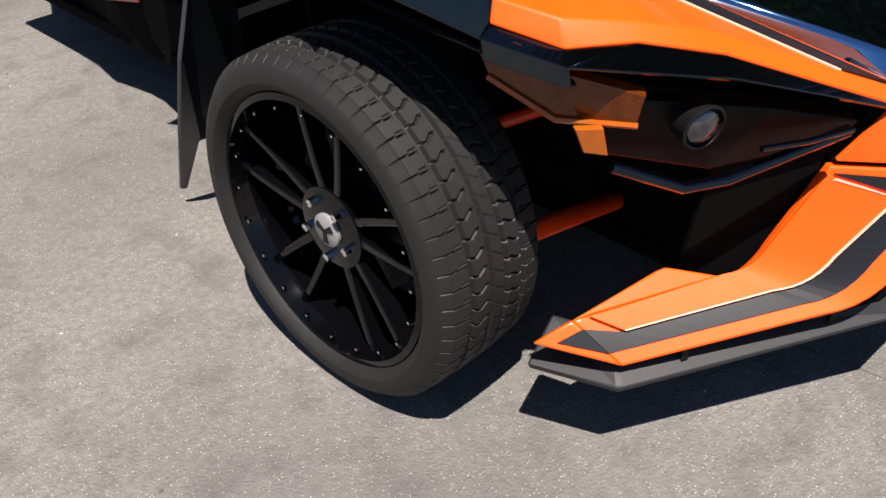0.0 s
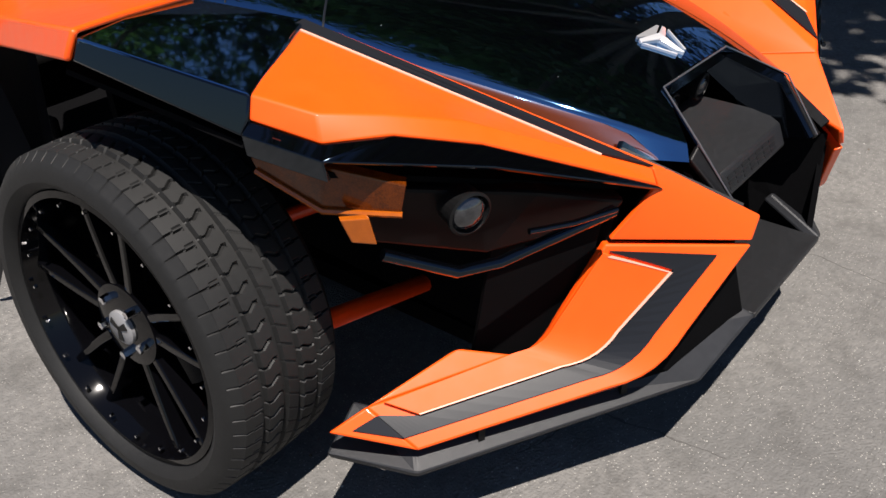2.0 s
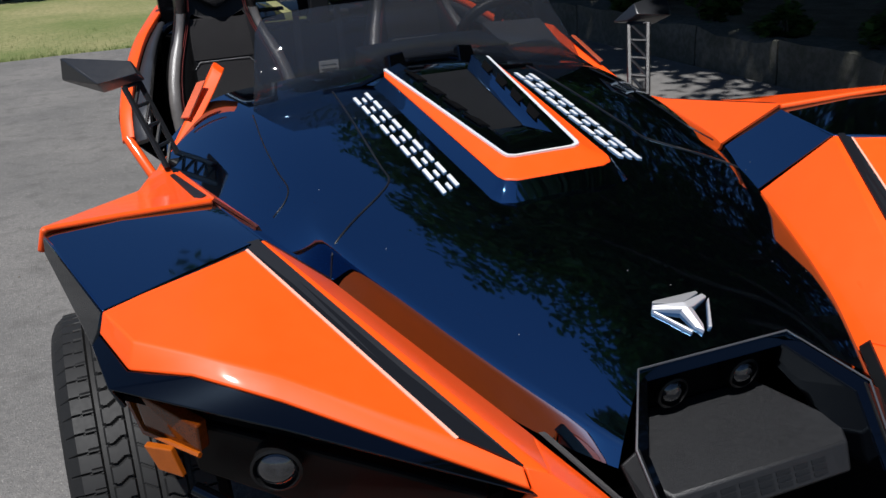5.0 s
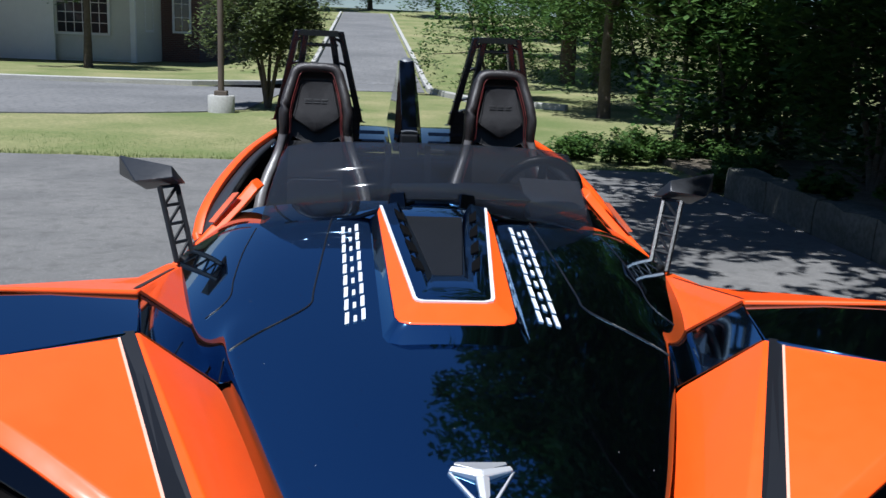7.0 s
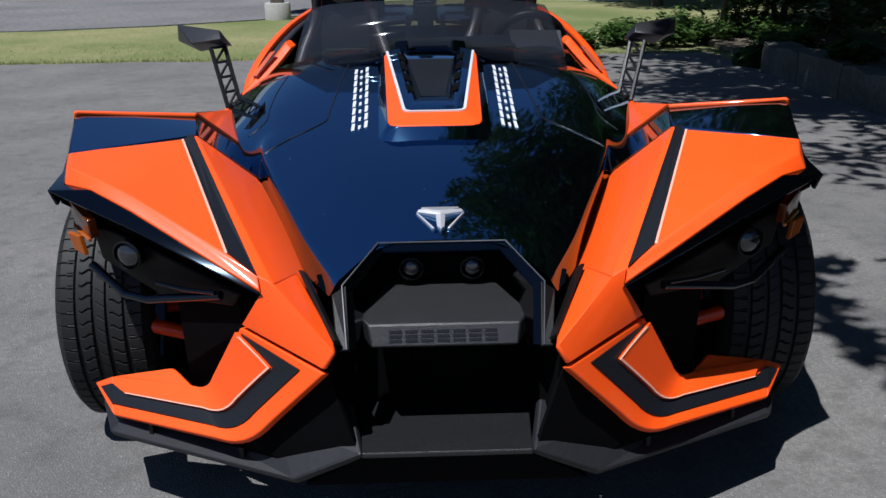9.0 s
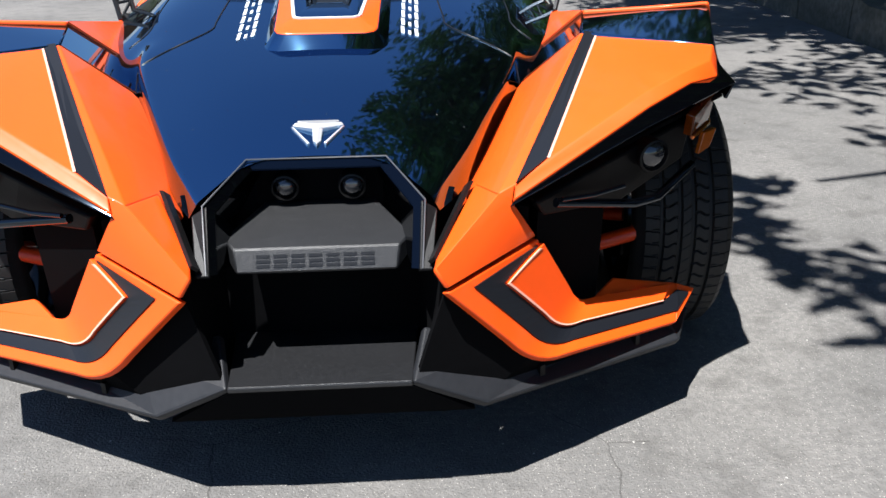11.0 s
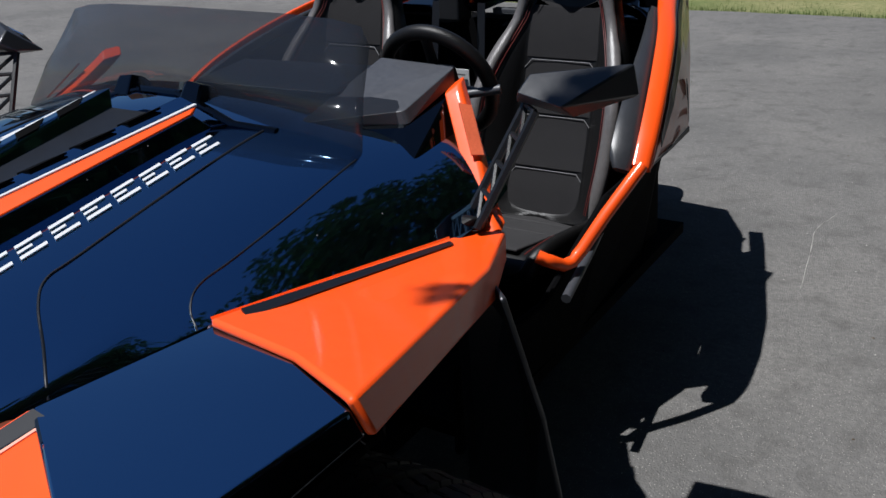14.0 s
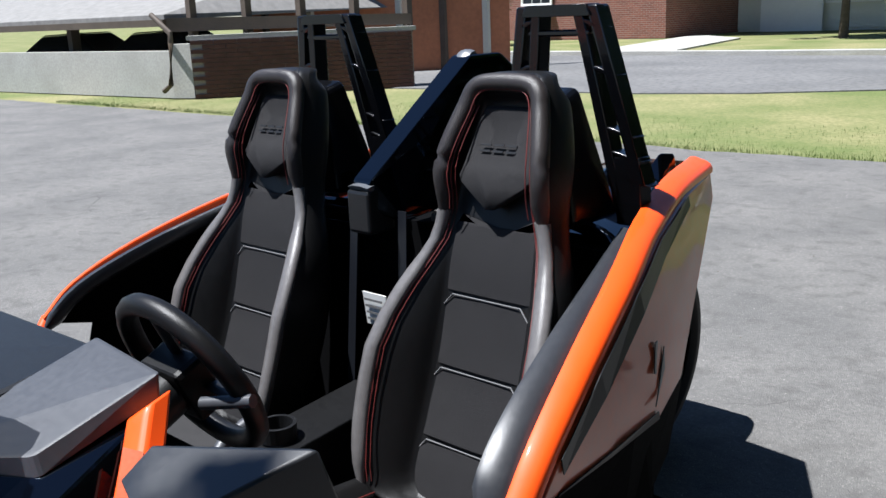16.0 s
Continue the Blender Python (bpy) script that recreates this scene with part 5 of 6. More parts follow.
# centre spine between the seats
part("spine", hull([(-0.028, 1.735, 1.048), (0.028, 1.735, 1.048), (-0.03, 1.735, 0.985), (0.03, 1.735, 0.985), (-0.045, 1.93, 1.14), (0.045, 1.93, 1.14), (-0.03, 2.09, 1.30), (0.03, 2.09, 1.30),
    (-0.03, 2.20, 1.30), (0.03, 2.20, 1.30), (-0.06, 2.6, 1.0), (0.06, 2.6, 1.0), (-0.06, 1.80, 0.95), (0.06, 1.80, 0.95)]), GLOSS, car, "gloss black centre spine fin", None, 0.008)
rows = []
for p in smooth_path([(0.0, 1.722, 1.036), (0.0, 1.770, 1.046), (0.0, 1.858, 1.080), (0.0, 1.925, 1.122), (0.0, 1.998, 1.184), (0.0, 2.052, 1.248), (0.0, 2.094, 1.300), (0.0, 2.115, 1.308)], 3):
    w = 0.031 - 0.010 * max(0.0, p.z - 1.1) / 0.2
    rows.append([(-w, p.y + 0.012, p.z - 0.012), (-w, p.y, p.z), (-w * 0.45, p.y - 0.003, p.z + 0.004), (w * 0.45, p.y - 0.003, p.z + 0.004), (w, p.y, p.z), (w, p.y + 0.012, p.z - 0.012)])
part("spine_edge", loft(rows, closed=True, caps=True), SPINE, car, "grey satin spine edge", 40)
part("spine_foot", hull([(-0.035, 1.72, 1.03), (0.035, 1.72, 1.03), (-0.035, 1.72, 0.93), (0.035, 1.72, 0.93), (-0.035, 1.80, 1.03), (0.035, 1.80, 1.03), (-0.035, 1.80, 0.93), (0.035, 1.80, 0.93)]), CHARCOAL, car, "", None, 0.008)


# ---- ground ----
def setting(name, bm, mat, label, category="", smooth=None, kind="structure"):
    ob = part(name, bm, mat, None, "", smooth)
    return tagged(ob, label, category or name.rstrip("_0123456789"), "", kind)


def patchy(name, c1, c2, c3, s1, s2, rough, bump, bump_scale, speck=None, cracked=False):
    """Ground or foliage colour out of three tones at two scales."""
    m = bpy.data.materials.new(name)
    m.use_nodes = True
    n, l = m.node_tree.nodes, m.node_tree.links
    b = n["Principled BSDF"]
    b.inputs["Roughness"].default_value = rough
    b.inputs["Specular IOR Level"].default_value = 0.25
    geo = n.new("ShaderNodeNewGeometry")
    def tex(kind, scale):
        t = n.new(kind)
        t.inputs["Scale"].default_value = scale
        l.new(geo.outputs["Position"], t.inputs["Vector"])
        return t
    a, f = tex("ShaderNodeTexNoise", s1), tex("ShaderNodeTexNoise", s2)
    a.inputs["Detail"].default_value, f.inputs["Detail"].default_value = 6, 3
    r1, r2 = n.new("ShaderNodeMapRange"), n.new("ShaderNodeMapRange")
    for r in (r1, r2):
        r.inputs[1].default_value, r.inputs[2].default_value = 0.35, 0.65
    l.new(a.outputs[0], r1.inputs[0])
    l.new(f.outputs[0], r2.inputs[0])
    m1, m2 = n.new("ShaderNodeMix"), n.new("ShaderNodeMix")
    m1.data_type = m2.data_type = "RGBA"
    m1.inputs[6].default_value, m1.inputs[7].default_value = (*c1, 1), (*c2, 1)
    m2.inputs[7].default_value = (*c3, 1)
    l.new(r1.outputs[0], m1.inputs[0])
    k = n.new("ShaderNodeMath")
    k.operation = "MULTIPLY"
    k.inputs[1].default_value = 0.55
    l.new(r2.outputs[0], k.inputs[0])
    l.new(k.outputs[0], m2.inputs[0])
    l.new(m1.outputs[2], m2.inputs[6])
    out = m2.outputs[2]
    if speck:
        v = tex("ShaderNodeTexVoronoi", speck[0])
        lt = n.new("ShaderNodeMath")
        lt.operation = "LESS_THAN"
        lt.inputs[1].default_value = speck[1]
        l.new(v.outputs["Distance"], lt.inputs[0])
        wn_ = tex("ShaderNodeTexNoise", 2.5)
        g = n.new("ShaderNodeMath")
        g.operation = "GREATER_THAN"
        g.inputs[1].default_value = 0.5
        l.new(v.outputs["Color"], g.inputs[0])
        mu = n.new("ShaderNodeMath")
        mu.operation = "MULTIPLY"
        l.new(lt.outputs[0], mu.inputs[0])
        l.new(g.outputs[0], mu.inputs[1])
        m3 = n.new("ShaderNodeMix")
        m3.data_type = "RGBA"
        m3.inputs[7].default_value = (*speck[2], 1)
        l.new(mu.outputs[0], m3.inputs[0])
        l.new(out, m3.inputs[6])
        out = m3.outputs[2]
    if cracked:
        warp, mapped = tex("ShaderNodeTexNoise", 3.0), n.new("ShaderNodeMix")
        warp.inputs["Detail"].default_value = 6
        mapped.data_type = "VECTOR"
        mapped.inputs[0].default_value = 0.12
        l.new(geo.outputs["Position"], mapped.inputs[4])
        l.new(warp.outputs["Color"], mapped.inputs[5])
        cells = n.new("ShaderNodeTexVoronoi")
        cells.feature = "DISTANCE_TO_EDGE"
        cells.inputs["Scale"].default_value = 1.1
        l.new(mapped.outputs[1], cells.inputs["Vector"])
        thin, where, keep = n.new("ShaderNodeMath"), tex("ShaderNodeTexNoise", 0.45), n.new("ShaderNodeMath")
        thin.operation, keep.operation = "LESS_THAN", "GREATER_THAN"
        thin.inputs[1].default_value, keep.inputs[1].default_value = 0.0016, 0.60
        l.new(cells.outputs["Distance"], thin.inputs[0])
        l.new(where.outputs[0], keep.inputs[0])
        share, crack = n.new("ShaderNodeMath"), n.new("ShaderNodeMix")
        share.operation = "MULTIPLY"
        l.new(thin.outputs[0], share.inputs[0])
        l.new(keep.outputs[0], share.inputs[1])
        crack.data_type = "RGBA"
        crack.inputs[7].default_value = (0.085, 0.082, 0.078, 1)
        l.new(share.outputs[0], crack.inputs[0])
        l.new(out, crack.inputs[6])
        blot, dirt, dirty = tex("ShaderNodeTexNoise", 9.0), n.new("ShaderNodeMapRange"), n.new("ShaderNodeMix")
        blot.inputs["Detail"].default_value = 8
        dirt.inputs[1].default_value, dirt.inputs[2].default_value, dirt.inputs[4].default_value = 0.5, 0.72, 0.5
        l.new(blot.outputs[0], dirt.inputs[0])
        dirty.data_type = "RGBA"
        dirty.inputs[7].default_value = (0.075, 0.072, 0.068, 1)
        l.new(dirt.outputs[0], dirty.inputs[0])
        l.new(crack.outputs[2], dirty.inputs[6])
        out = dirty.outputs[2]
    l.new(out, b.inputs["Base Color"])
    bp = n.new("ShaderNodeBump")
    bt = tex("ShaderNodeTexNoise", bump_scale)
    bt.inputs["Detail"].default_value = 5
    bp.inputs["Strength"].default_value, bp.inputs["Distance"].default_value = bump, 0.01
    l.new(bt.outputs[0], bp.inputs["Height"])
    l.new(bp.outputs[0], b.inputs["Normal"])
    return m


ASPHALT = patchy("worn_asphalt", (0.135, 0.131, 0.126), (0.19, 0.182, 0.172), (0.10, 0.098, 0.095), 1.3, 55, 0.9, 0.7, 160, (140, 0.2, (0.33, 0.315, 0.29)), True)
ROADWAY = patchy("grey_roadway", (0.13, 0.129, 0.128), (0.19, 0.186, 0.182), (0.10, 0.10, 0.10), 0.4, 9, 0.9, 0.3, 90, None, True)
GRASS = patchy("mown_grass", (0.135, 0.16, 0.055), (0.28, 0.25, 0.125), (0.08, 0.112, 0.034), 0.5, 22, 0.95, 0.8, 60)
GRASS_DRY = patchy("grass_blades", (0.095, 0.15, 0.036), (0.18, 0.20, 0.075), (0.055, 0.10, 0.02), 1.0, 30, 0.8, 0.0, 60)
CONCRETE = patchy("pale_concrete", (0.36, 0.35, 0.32), (0.43, 0.42, 0.39), (0.28, 0.27, 0.25), 1.2, 25, 0.85, 0.3, 80)
# Old concrete, greenish and darkened to hold the trees' deep shade
OLD_CONCRETE = patchy("shade_darkened_concrete", (0.085, 0.082, 0.068), (0.135, 0.128, 0.11), (0.04, 0.046, 0.03), 3.0, 25, 0.9, 0.4, 80)
BARK = patchy("bark", (0.09, 0.07, 0.05), (0.13, 0.105, 0.08), (0.05, 0.04, 0.03), 8, 50, 0.95, 0.8, 60)
MULCH = patchy("mulch_and_litter", (0.09, 0.07, 0.05), (0.16, 0.13, 0.10), (0.05, 0.05, 0.03), 4, 40, 0.95, 0.8, 60)


def leaf_material(name, c, c2, through_light=0.35):
    m = bpy.data.materials.new(name)
    m.use_nodes = True
    n, l = m.node_tree.nodes, m.node_tree.links
    b = n["Principled BSDF"]
    geo = n.new("ShaderNodeNewGeometry")
    ramp = n.new("ShaderNodeValToRGB")
    ramp.color_ramp.elements[0].color, ramp.color_ramp.elements[1].color = (*c, 1), (*c2, 1)
    l.new(geo.outputs["Random Per Island"], ramp.inputs[0])
    l.new(ramp.outputs[0], b.inputs["Base Color"])
    b.inputs["Roughness"].default_value = 0.5
    tr = n.new("ShaderNodeBsdfTranslucent")
    l.new(ramp.outputs[0], tr.inputs[0])
    mix = n.new("ShaderNodeMixShader")
    mix.inputs[0].default_value = through_light
    l.new(b.outputs[0], mix.inputs[1])
    l.new(tr.outputs[0], mix.inputs[2])
    l.new(mix.outputs[0], n["Material Output"].inputs[0])
    return m


LEAF = leaf_material("green_leaves", (0.03, 0.075, 0.012), (0.085, 0.15, 0.03))
# Lowered leaf tones that stand for the deep shade beneath the crowns
LEAF_DARK = leaf_material("shade_darkened_leaves", (0.010, 0.028, 0.005), (0.040, 0.082, 0.015), 0.09)
LEAF_MID = leaf_material("mid_green_leaves", (0.022, 0.06, 0.010), (0.075, 0.14, 0.026), 0.30)
LEAF_OLIVE = leaf_material("olive_leaves", (0.06, 0.085, 0.025), (0.16, 0.20, 0.07))


def flat(outline, z, z0=None, jag=0.0, step=0.5):
    """A slab with the given plan; jag roughens its edge."""
    pts = []
    for (x0, y0), (x1, y1) in zip(outline, outline[1:] + outline[:1]):
        d = math.hypot(x1 - x0, y1 - y0)
        n = max(1, int(d / step)) if jag else 1
        for k in range(n):
            t = k / n
            x, y = x0 + (x1 - x0) * t, y0 + (y1 - y0) * t
            if jag:
                y += jag * (noise.noise((x * 1.7, y * 1.7, 3)) + 0.5 * noise.noise((x * 5, y * 5, 7)))
            pts.append((x, y))
    return prism(pts, z if z0 is None else z0, z, "z") if z0 is not None else flat_face(pts, z)


def flat_face(pts, z):
    bm = bmesh.new()
    bm.faces.new([bm.verts.new((x, y, z)) for x, y in pts])
    bm.normal_update()
    if bm.faces[:][0].normal.z < 0:
        bmesh.ops.reverse_faces(bm, faces=bm.faces[:])
    return bm


def rise(x, y):
    """Height of the land: flat round the car park, climbing along the road behind it."""
    k = min(1.0, max(0.0, (x + 6.0) / 3.0))
    return 0.072 * max(0.0, y - 27.0) * k * k * (3 - 2 * k)


xs = [-900, -300, -100, -60, -40, -25, -15, -10, -8] + [-6 + 0.5 * k for k in range(7)] + [-2, 0, 2, 4, 8, 15, 30, 60, 120, 400, 900]
ys = [-900, -300, -100, -40, -10, 0, 5, 10, 15, 20, 25, 27, 29, 32, 36, 42, 50, 60, 70, 80]
setting("ground", loft([[(x, y, rise(x, y) - 0.02) for x in xs] for y in ys] + [[(x, 900, rise(x, 80) - 0.02) for x in xs]]), GRASS, "mown grass reaching to the horizon", "ground")
setting("car_park", flat([(-60, -60), (3.45, -60), (3.45, 8.6), (-60, 7.7)], 0.0, -0.03, 0.10, 0.25), ASPHALT, "worn grey asphalt car park with pale grit", "pavement")
setting("road_1", flat([(-70, 12.2), (-12, 12.75), (-6.2, 13.2), (-4.5, 13.75), (-2.9, 14.75), (-2.2, 15.6), (-1.6, 26.9), (1.85, 26.9), (1.7, 23.4), (-4, 22.4), (-70, 21.0)], 0.0, -0.03), ROADWAY, "pale grey access road across the grass", "road")
setting("road_2", loft([[(-1.6 + 0.01 * (y - 27), y, rise(0, y) + 0.004), (1.85 + 0.01 * (y - 27), y, rise(0, y) + 0.004)] for y in (26.9, 30, 36, 44, 52, 62, 72)]), ROADWAY, "pale grey access road climbing between trees", "road")


def kerb(points, name="kerb", w=0.15, h=0.12):
    rows = []
    p = [Vector((x, y, rise(max(x, -2.5), y))) for x, y in points]
    for k, q in enumerate(p):
        d = (p[min(k + 1, len(p) - 1)] - p[max(k - 1, 0)]).normalized()
        nrm = Vector((-d.y, d.x, 0))
        rows.append([tuple(q + nrm * a + Vector((0, 0, z))) for a, z in ((-w / 2, -0.03), (-w / 2, h - 0.02), (-w / 2 + 0.02, h), (w / 2, h), (w / 2, -0.03))])
    return setting(name, loft(rows, closed=True, caps=True), CONCRETE, "pale concrete kerb along the road", "kerb")


kerb([(-70, 21.0), (-20, 22.0), (-8, 22.4), (-4.4, 22.9), (-2.6, 24.2), (-1.75, 27), (-1.65, 34), (-1.55, 44), (-1.3, 70)], "kerb_1")
kerb([(2.45, 70), (2.2, 44), (2.1, 34), (2.0, 28), (1.85, 23.4), (2.6, 20), (4.5, 18.5)], "kerb_2")
setting("path", flat([(-13.6, 22.5), (-11.0, 22.6), (-12.6, 31), (-15.8, 34)], 0.03, -0.03), CONCRETE, "pale concrete path to the building", "path")

# low concrete edging wall beside the car park, block by block
wall = new("wall_1")
tagged(wall, "low grey concrete block edging wall in deep shade", "wall", "", "structure")
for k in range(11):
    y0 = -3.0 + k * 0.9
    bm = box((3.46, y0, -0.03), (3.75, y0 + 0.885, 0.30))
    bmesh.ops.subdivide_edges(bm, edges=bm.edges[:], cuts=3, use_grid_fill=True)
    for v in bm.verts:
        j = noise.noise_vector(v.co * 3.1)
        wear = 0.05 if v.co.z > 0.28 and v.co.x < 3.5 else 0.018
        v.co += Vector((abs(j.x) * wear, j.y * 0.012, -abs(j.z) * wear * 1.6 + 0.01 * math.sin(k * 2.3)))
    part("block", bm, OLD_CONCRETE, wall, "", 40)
setting("planting_bed", flat([(3.7, -20), (30, -20), (30, 14), (3.7, 9.5)], 0.05, -0.03), MULCH, "shaded planting bed with leaf litter", "bed")


# ---- plants ----
def leaves(centres, per, size, spread, rng, flatness=1.0):
    """Many small folded leaves scattered in clumps."""
    verts, faces = [], []
    for (cx, cy, cz, r) in centres:
        for _ in range(per):
            while True:
                dx, dy, dz = (rng.uniform(-1, 1) for _ in range(3))
                d2 = dx * dx + dy * dy + dz * dz
                if 0.05 < d2 < 1:
                    break
            x, y, z = cx + dx * r * spread, cy + dy * r * spread, cz + dz * r * spread * flatness
            a, t = rng.uniform(0, 6.283), rng.uniform(-0.9, 0.9)
            s = size * rng.uniform(0.6, 1.3)
            u = Vector((math.cos(a), math.sin(a), t * 0.6)).normalized()
            w = Vector((-math.sin(a), math.cos(a), rng.uniform(-0.5, 0.5))).normalized()
            c = Vector((x, y, z))
            i = len(verts)
            verts += [c - u * s, c + w * s * 0.45, c + u * s, c - w * s * 0.45]
            faces += [(i, i + 1, i + 2), (i, i + 2, i + 3)]
    return verts, faces


def from_lists(name, verts, faces, mat, parent):
    me = bpy.data.meshes.new(name)
    me.from_pydata([tuple(v) for v in verts], [], faces)
    me.materials.append(mat)
    ob = new(name, me)
    ob.parent = parent
    return ob


def tree(name, at, height, crown_r, crown_z, clumps, per, size, mat, label, category, seed, trunk_r=0.12, squash=0.8, stems=1, limbs=7):
    """A tapered trunk with limbs, and a crown of leaf clumps with gaps."""
    rng = random.Random(seed)
    t = thing(name, label, category, "", at)
    parts = []
    for s in range(stems):
        a = 6.283 * s / max(1, stems) + rng.uniform(0, 1)
        lean = 0.0 if stems == 1 else crown_r * 0.35
        top = (math.cos(a) * lean, math.sin(a) * lean, crown_z + crown_r * squash * 0.3)
        parts.append(tube(smooth_path([(0, 0, -0.1), (top[0] * 0.3 + rng.uniform(-0.05, 0.05), top[1] * 0.3 + rng.uniform(-0.05, 0.05), crown_z * 0.45), top], 5), [trunk_r * (1 - 0.07 * k) for k in range(11)], 9))
    for k in range(limbs):
        a, z0 = 6.283 * k / limbs + rng.uniform(-0.3, 0.3), crown_z * rng.uniform(0.55, 0.95)
        e = (math.cos(a) * crown_r * 0.75, math.sin(a) * crown_r * 0.75, crown_z + crown_r * squash * rng.uniform(-0.3, 0.6))
        parts.append(tube(smooth_path([(0, 0, z0), (e[0] * 0.45, e[1] * 0.45, z0 + (e[2] - z0) * 0.7), e], 4), [trunk_r * 0.45 * (1 - 0.1 * j) for j in range(9)], 6))
    part("trunk", join(*parts), BARK, t, "rough brown bark", 60)
    cs = []
    for _ in range(clumps):
        while True:
            d = Vector((rng.uniform(-1, 1), rng.uniform(-1, 1), rng.uniform(-1, 1)))
            if 0.25 < d.length < 1:
                break
        k = 0.75 + 0.45 * noise.noise((d.x * 2 + seed, d.y * 2, d.z * 2))
        cs.append((d.x * crown_r * k, d.y * crown_r * k, crown_z + d.z * crown_r * squash * k, crown_r * rng.uniform(0.16, 0.30)))
    v, f = leaves(cs, per, size, 1.0, rng)
    from_lists("crown", v, f, mat, t)
    return t


# dark shade trees beside the wall, with boughs that hang over the car park
tree("shade_tree", (6.2, 3.0, 0), 8, 3.4, 4.2, 90, 150, 0.09, LEAF_DARK, "large dense dark green broadleaf tree behind the wall", "tree", 11, 0.22)
tree("shade_tree", (6.2, 8.4, 0), 8, 3.3, 3.2, 100, 150, 0.09, LEAF_MID, "large dense dark green broadleaf tree behind the wall", "tree", 12, 0.22)
tree("shade_tree", (5.4, -2.0, 0), 8, 3.2, 4.4, 80, 140, 0.09, LEAF_DARK, "large dense dark green broadleaf tree behind the wall", "tree", 13, 0.22)
tree("shade_tree", (9.5, 11.5, 0), 9, 4.2, 3.8, 90, 150, 0.11, LEAF_DARK, "large dense dark green broadleaf tree behind the wall", "tree", 14, 0.25)
tree("shade_tree", (4.9, 16.8, 0), 7, 2.6, 3.3, 70, 150, 0.08, LEAF, "bright green broadleaf tree with a slim trunk", "tree", 15, 0.15)
tree("shrub", (3.4, 22.5, 0), 4, 2.3, 1.6, 60, 150, 0.07, LEAF, "rounded green shrub beside the road", "shrub", 16, 0.07, 0.9, 3)
tree("shrub", (6.8, 20.0, 0), 4, 3.0, 2.0, 70, 150, 0.08, LEAF, "rounded green shrub beside the road", "shrub", 17, 0.08, 0.9, 3)
tree("bushy_tree", (-1.85, 16.2, 0), 3, 1.45, 1.65, 120, 130, 0.055, LEAF_OLIVE, "multi-stemmed olive green ornamental tree beside the lamp base", "tree", 18, 0.05, 0.75, 5)
tree("lawn_tree", (-9.2, 31.0, 0), 6, 2.6, 4.3, 60, 120, 0.09, LEAF, "young green tree on the lawn before the building", "tree", 19, 0.16)
tree("lawn_tree", (-21, 27.5, 0), 5, 1.6, 2.2, 50, 110, 0.08, LEAF, "small green tree beside the brick building", "tree", 20, 0.08)
for k, (x, y) in enumerate(((-3.5, 74), (1, 78), (6, 70), (-9, 66), (8, 58), (11, 50), (10, 38), (8, 29), (-6, 60))):
    tree("far_tree", (x, y, rise(x, y)), 9, 4.2, 3.6, 60, 90, 0.18, LEAF, "green tree at the far end of the road", "tree", 30 + k, 0.25)


for k, (x, y, z, r) in enumerate(((8.5, 5.0, 8.2, 4.2), (8.0, 13.5, 8.4, 4.6), (9.5, 21.5, 8.6, 4.8), (8.5, -3.5, 8.2, 4.2), (7.0, 29.5, 9.0, 4.4), (5.8, 1.2, 8.0, 3.6))):
    tree("tall_tree", (x, y, rise(x, y)), 12, r, z, 105, 110, 0.15, LEAF_DARK, "tall dense dark green broadleaf tree beside the car park", "tree", 90 + k, 0.3)
for k, (x, y, r) in enumerate(((2.1, 9.3, 0.30), (2.6, 9.7, 0.38), (3.1, 9.3, 0.42), (3.7, 9.6, 0.5), (2.9, 10.3, 0.4), (3.6, 10.4, 0.5), (4.3, 10.0, 0.55), (4.4, 8.9, 0.5), (4.1, 7.9, 0.5), (3.6, 7.3, 0.35), (3.9, 6.2, 0.3))):
    tree("weed_clump", (x, y, 0), 0.3, r, r * 0.3, 26, 60, 0.04, LEAF, "low leafy green weeds at the asphalt edge", "weeds", 120 + k, 0.01, 0.32, 4, 3)
for k, (x, y, r) in enumerate(((3.5, 5.3, 0.26), (3.62, 4.4, 0.30), (3.55, 3.5, 0.22), (3.7, 2.6, 0.30), (3.66, 1.5, 0.24), (3.7, 0.4, 0.3), (3.72, -0.8, 0.26))):
    tree("weed_clump", (x + 0.14, y, 0.03), 0.5, r, r * 0.9 + 0.12, 20, 46, 0.05, LEAF_MID, "dim leafy weeds growing over the edging wall", "weeds", 150 + k, 0.01, 0.8, 4, 3)
for k, (x, y, z, r) in enumerate(((4.35, 10.9, 2.15, 1.0), (5.6, 12.6, 2.6, 1.3))):
    tree("young_tree", (x, y, 0), 3, r, z, 46, 70, 0.075, LEAF, "young sunlit broadleaf tree with large pale green leaves", "tree", 170 + k, 0.06, 0.9, 1, 6)

# shade spots that the outer sprays of the big tree cast: x, y, radius
SPRAYS = ((1.28, 0.95, 0.14), (1.45, 1.1, 0.10), (1.28, 0.78, 0.12), (1.38, 0.72, 0.15), (1.42, 0.45, 0.12), (1.57, 1.02, 0.12),
          (1.55, 0.2, 0.16), (1.62, -0.02, 0.16), (1.85, 0.1, 0.2), (2.1, 0.3, 0.2), (2.15, -0.2, 0.2), (1.58, 4.4, 0.12), (1.85, 4.15, 0.18), (2.0, 3.8, 0.16), (2.25, 4.6, 0.25), (2.2, 3.1, 0.18),
          (2.05, 6.2, 0.25), (2.3, 7.0, 0.25), (1.95, -0.6, 0.15), (2.3, -0.8, 0.2))


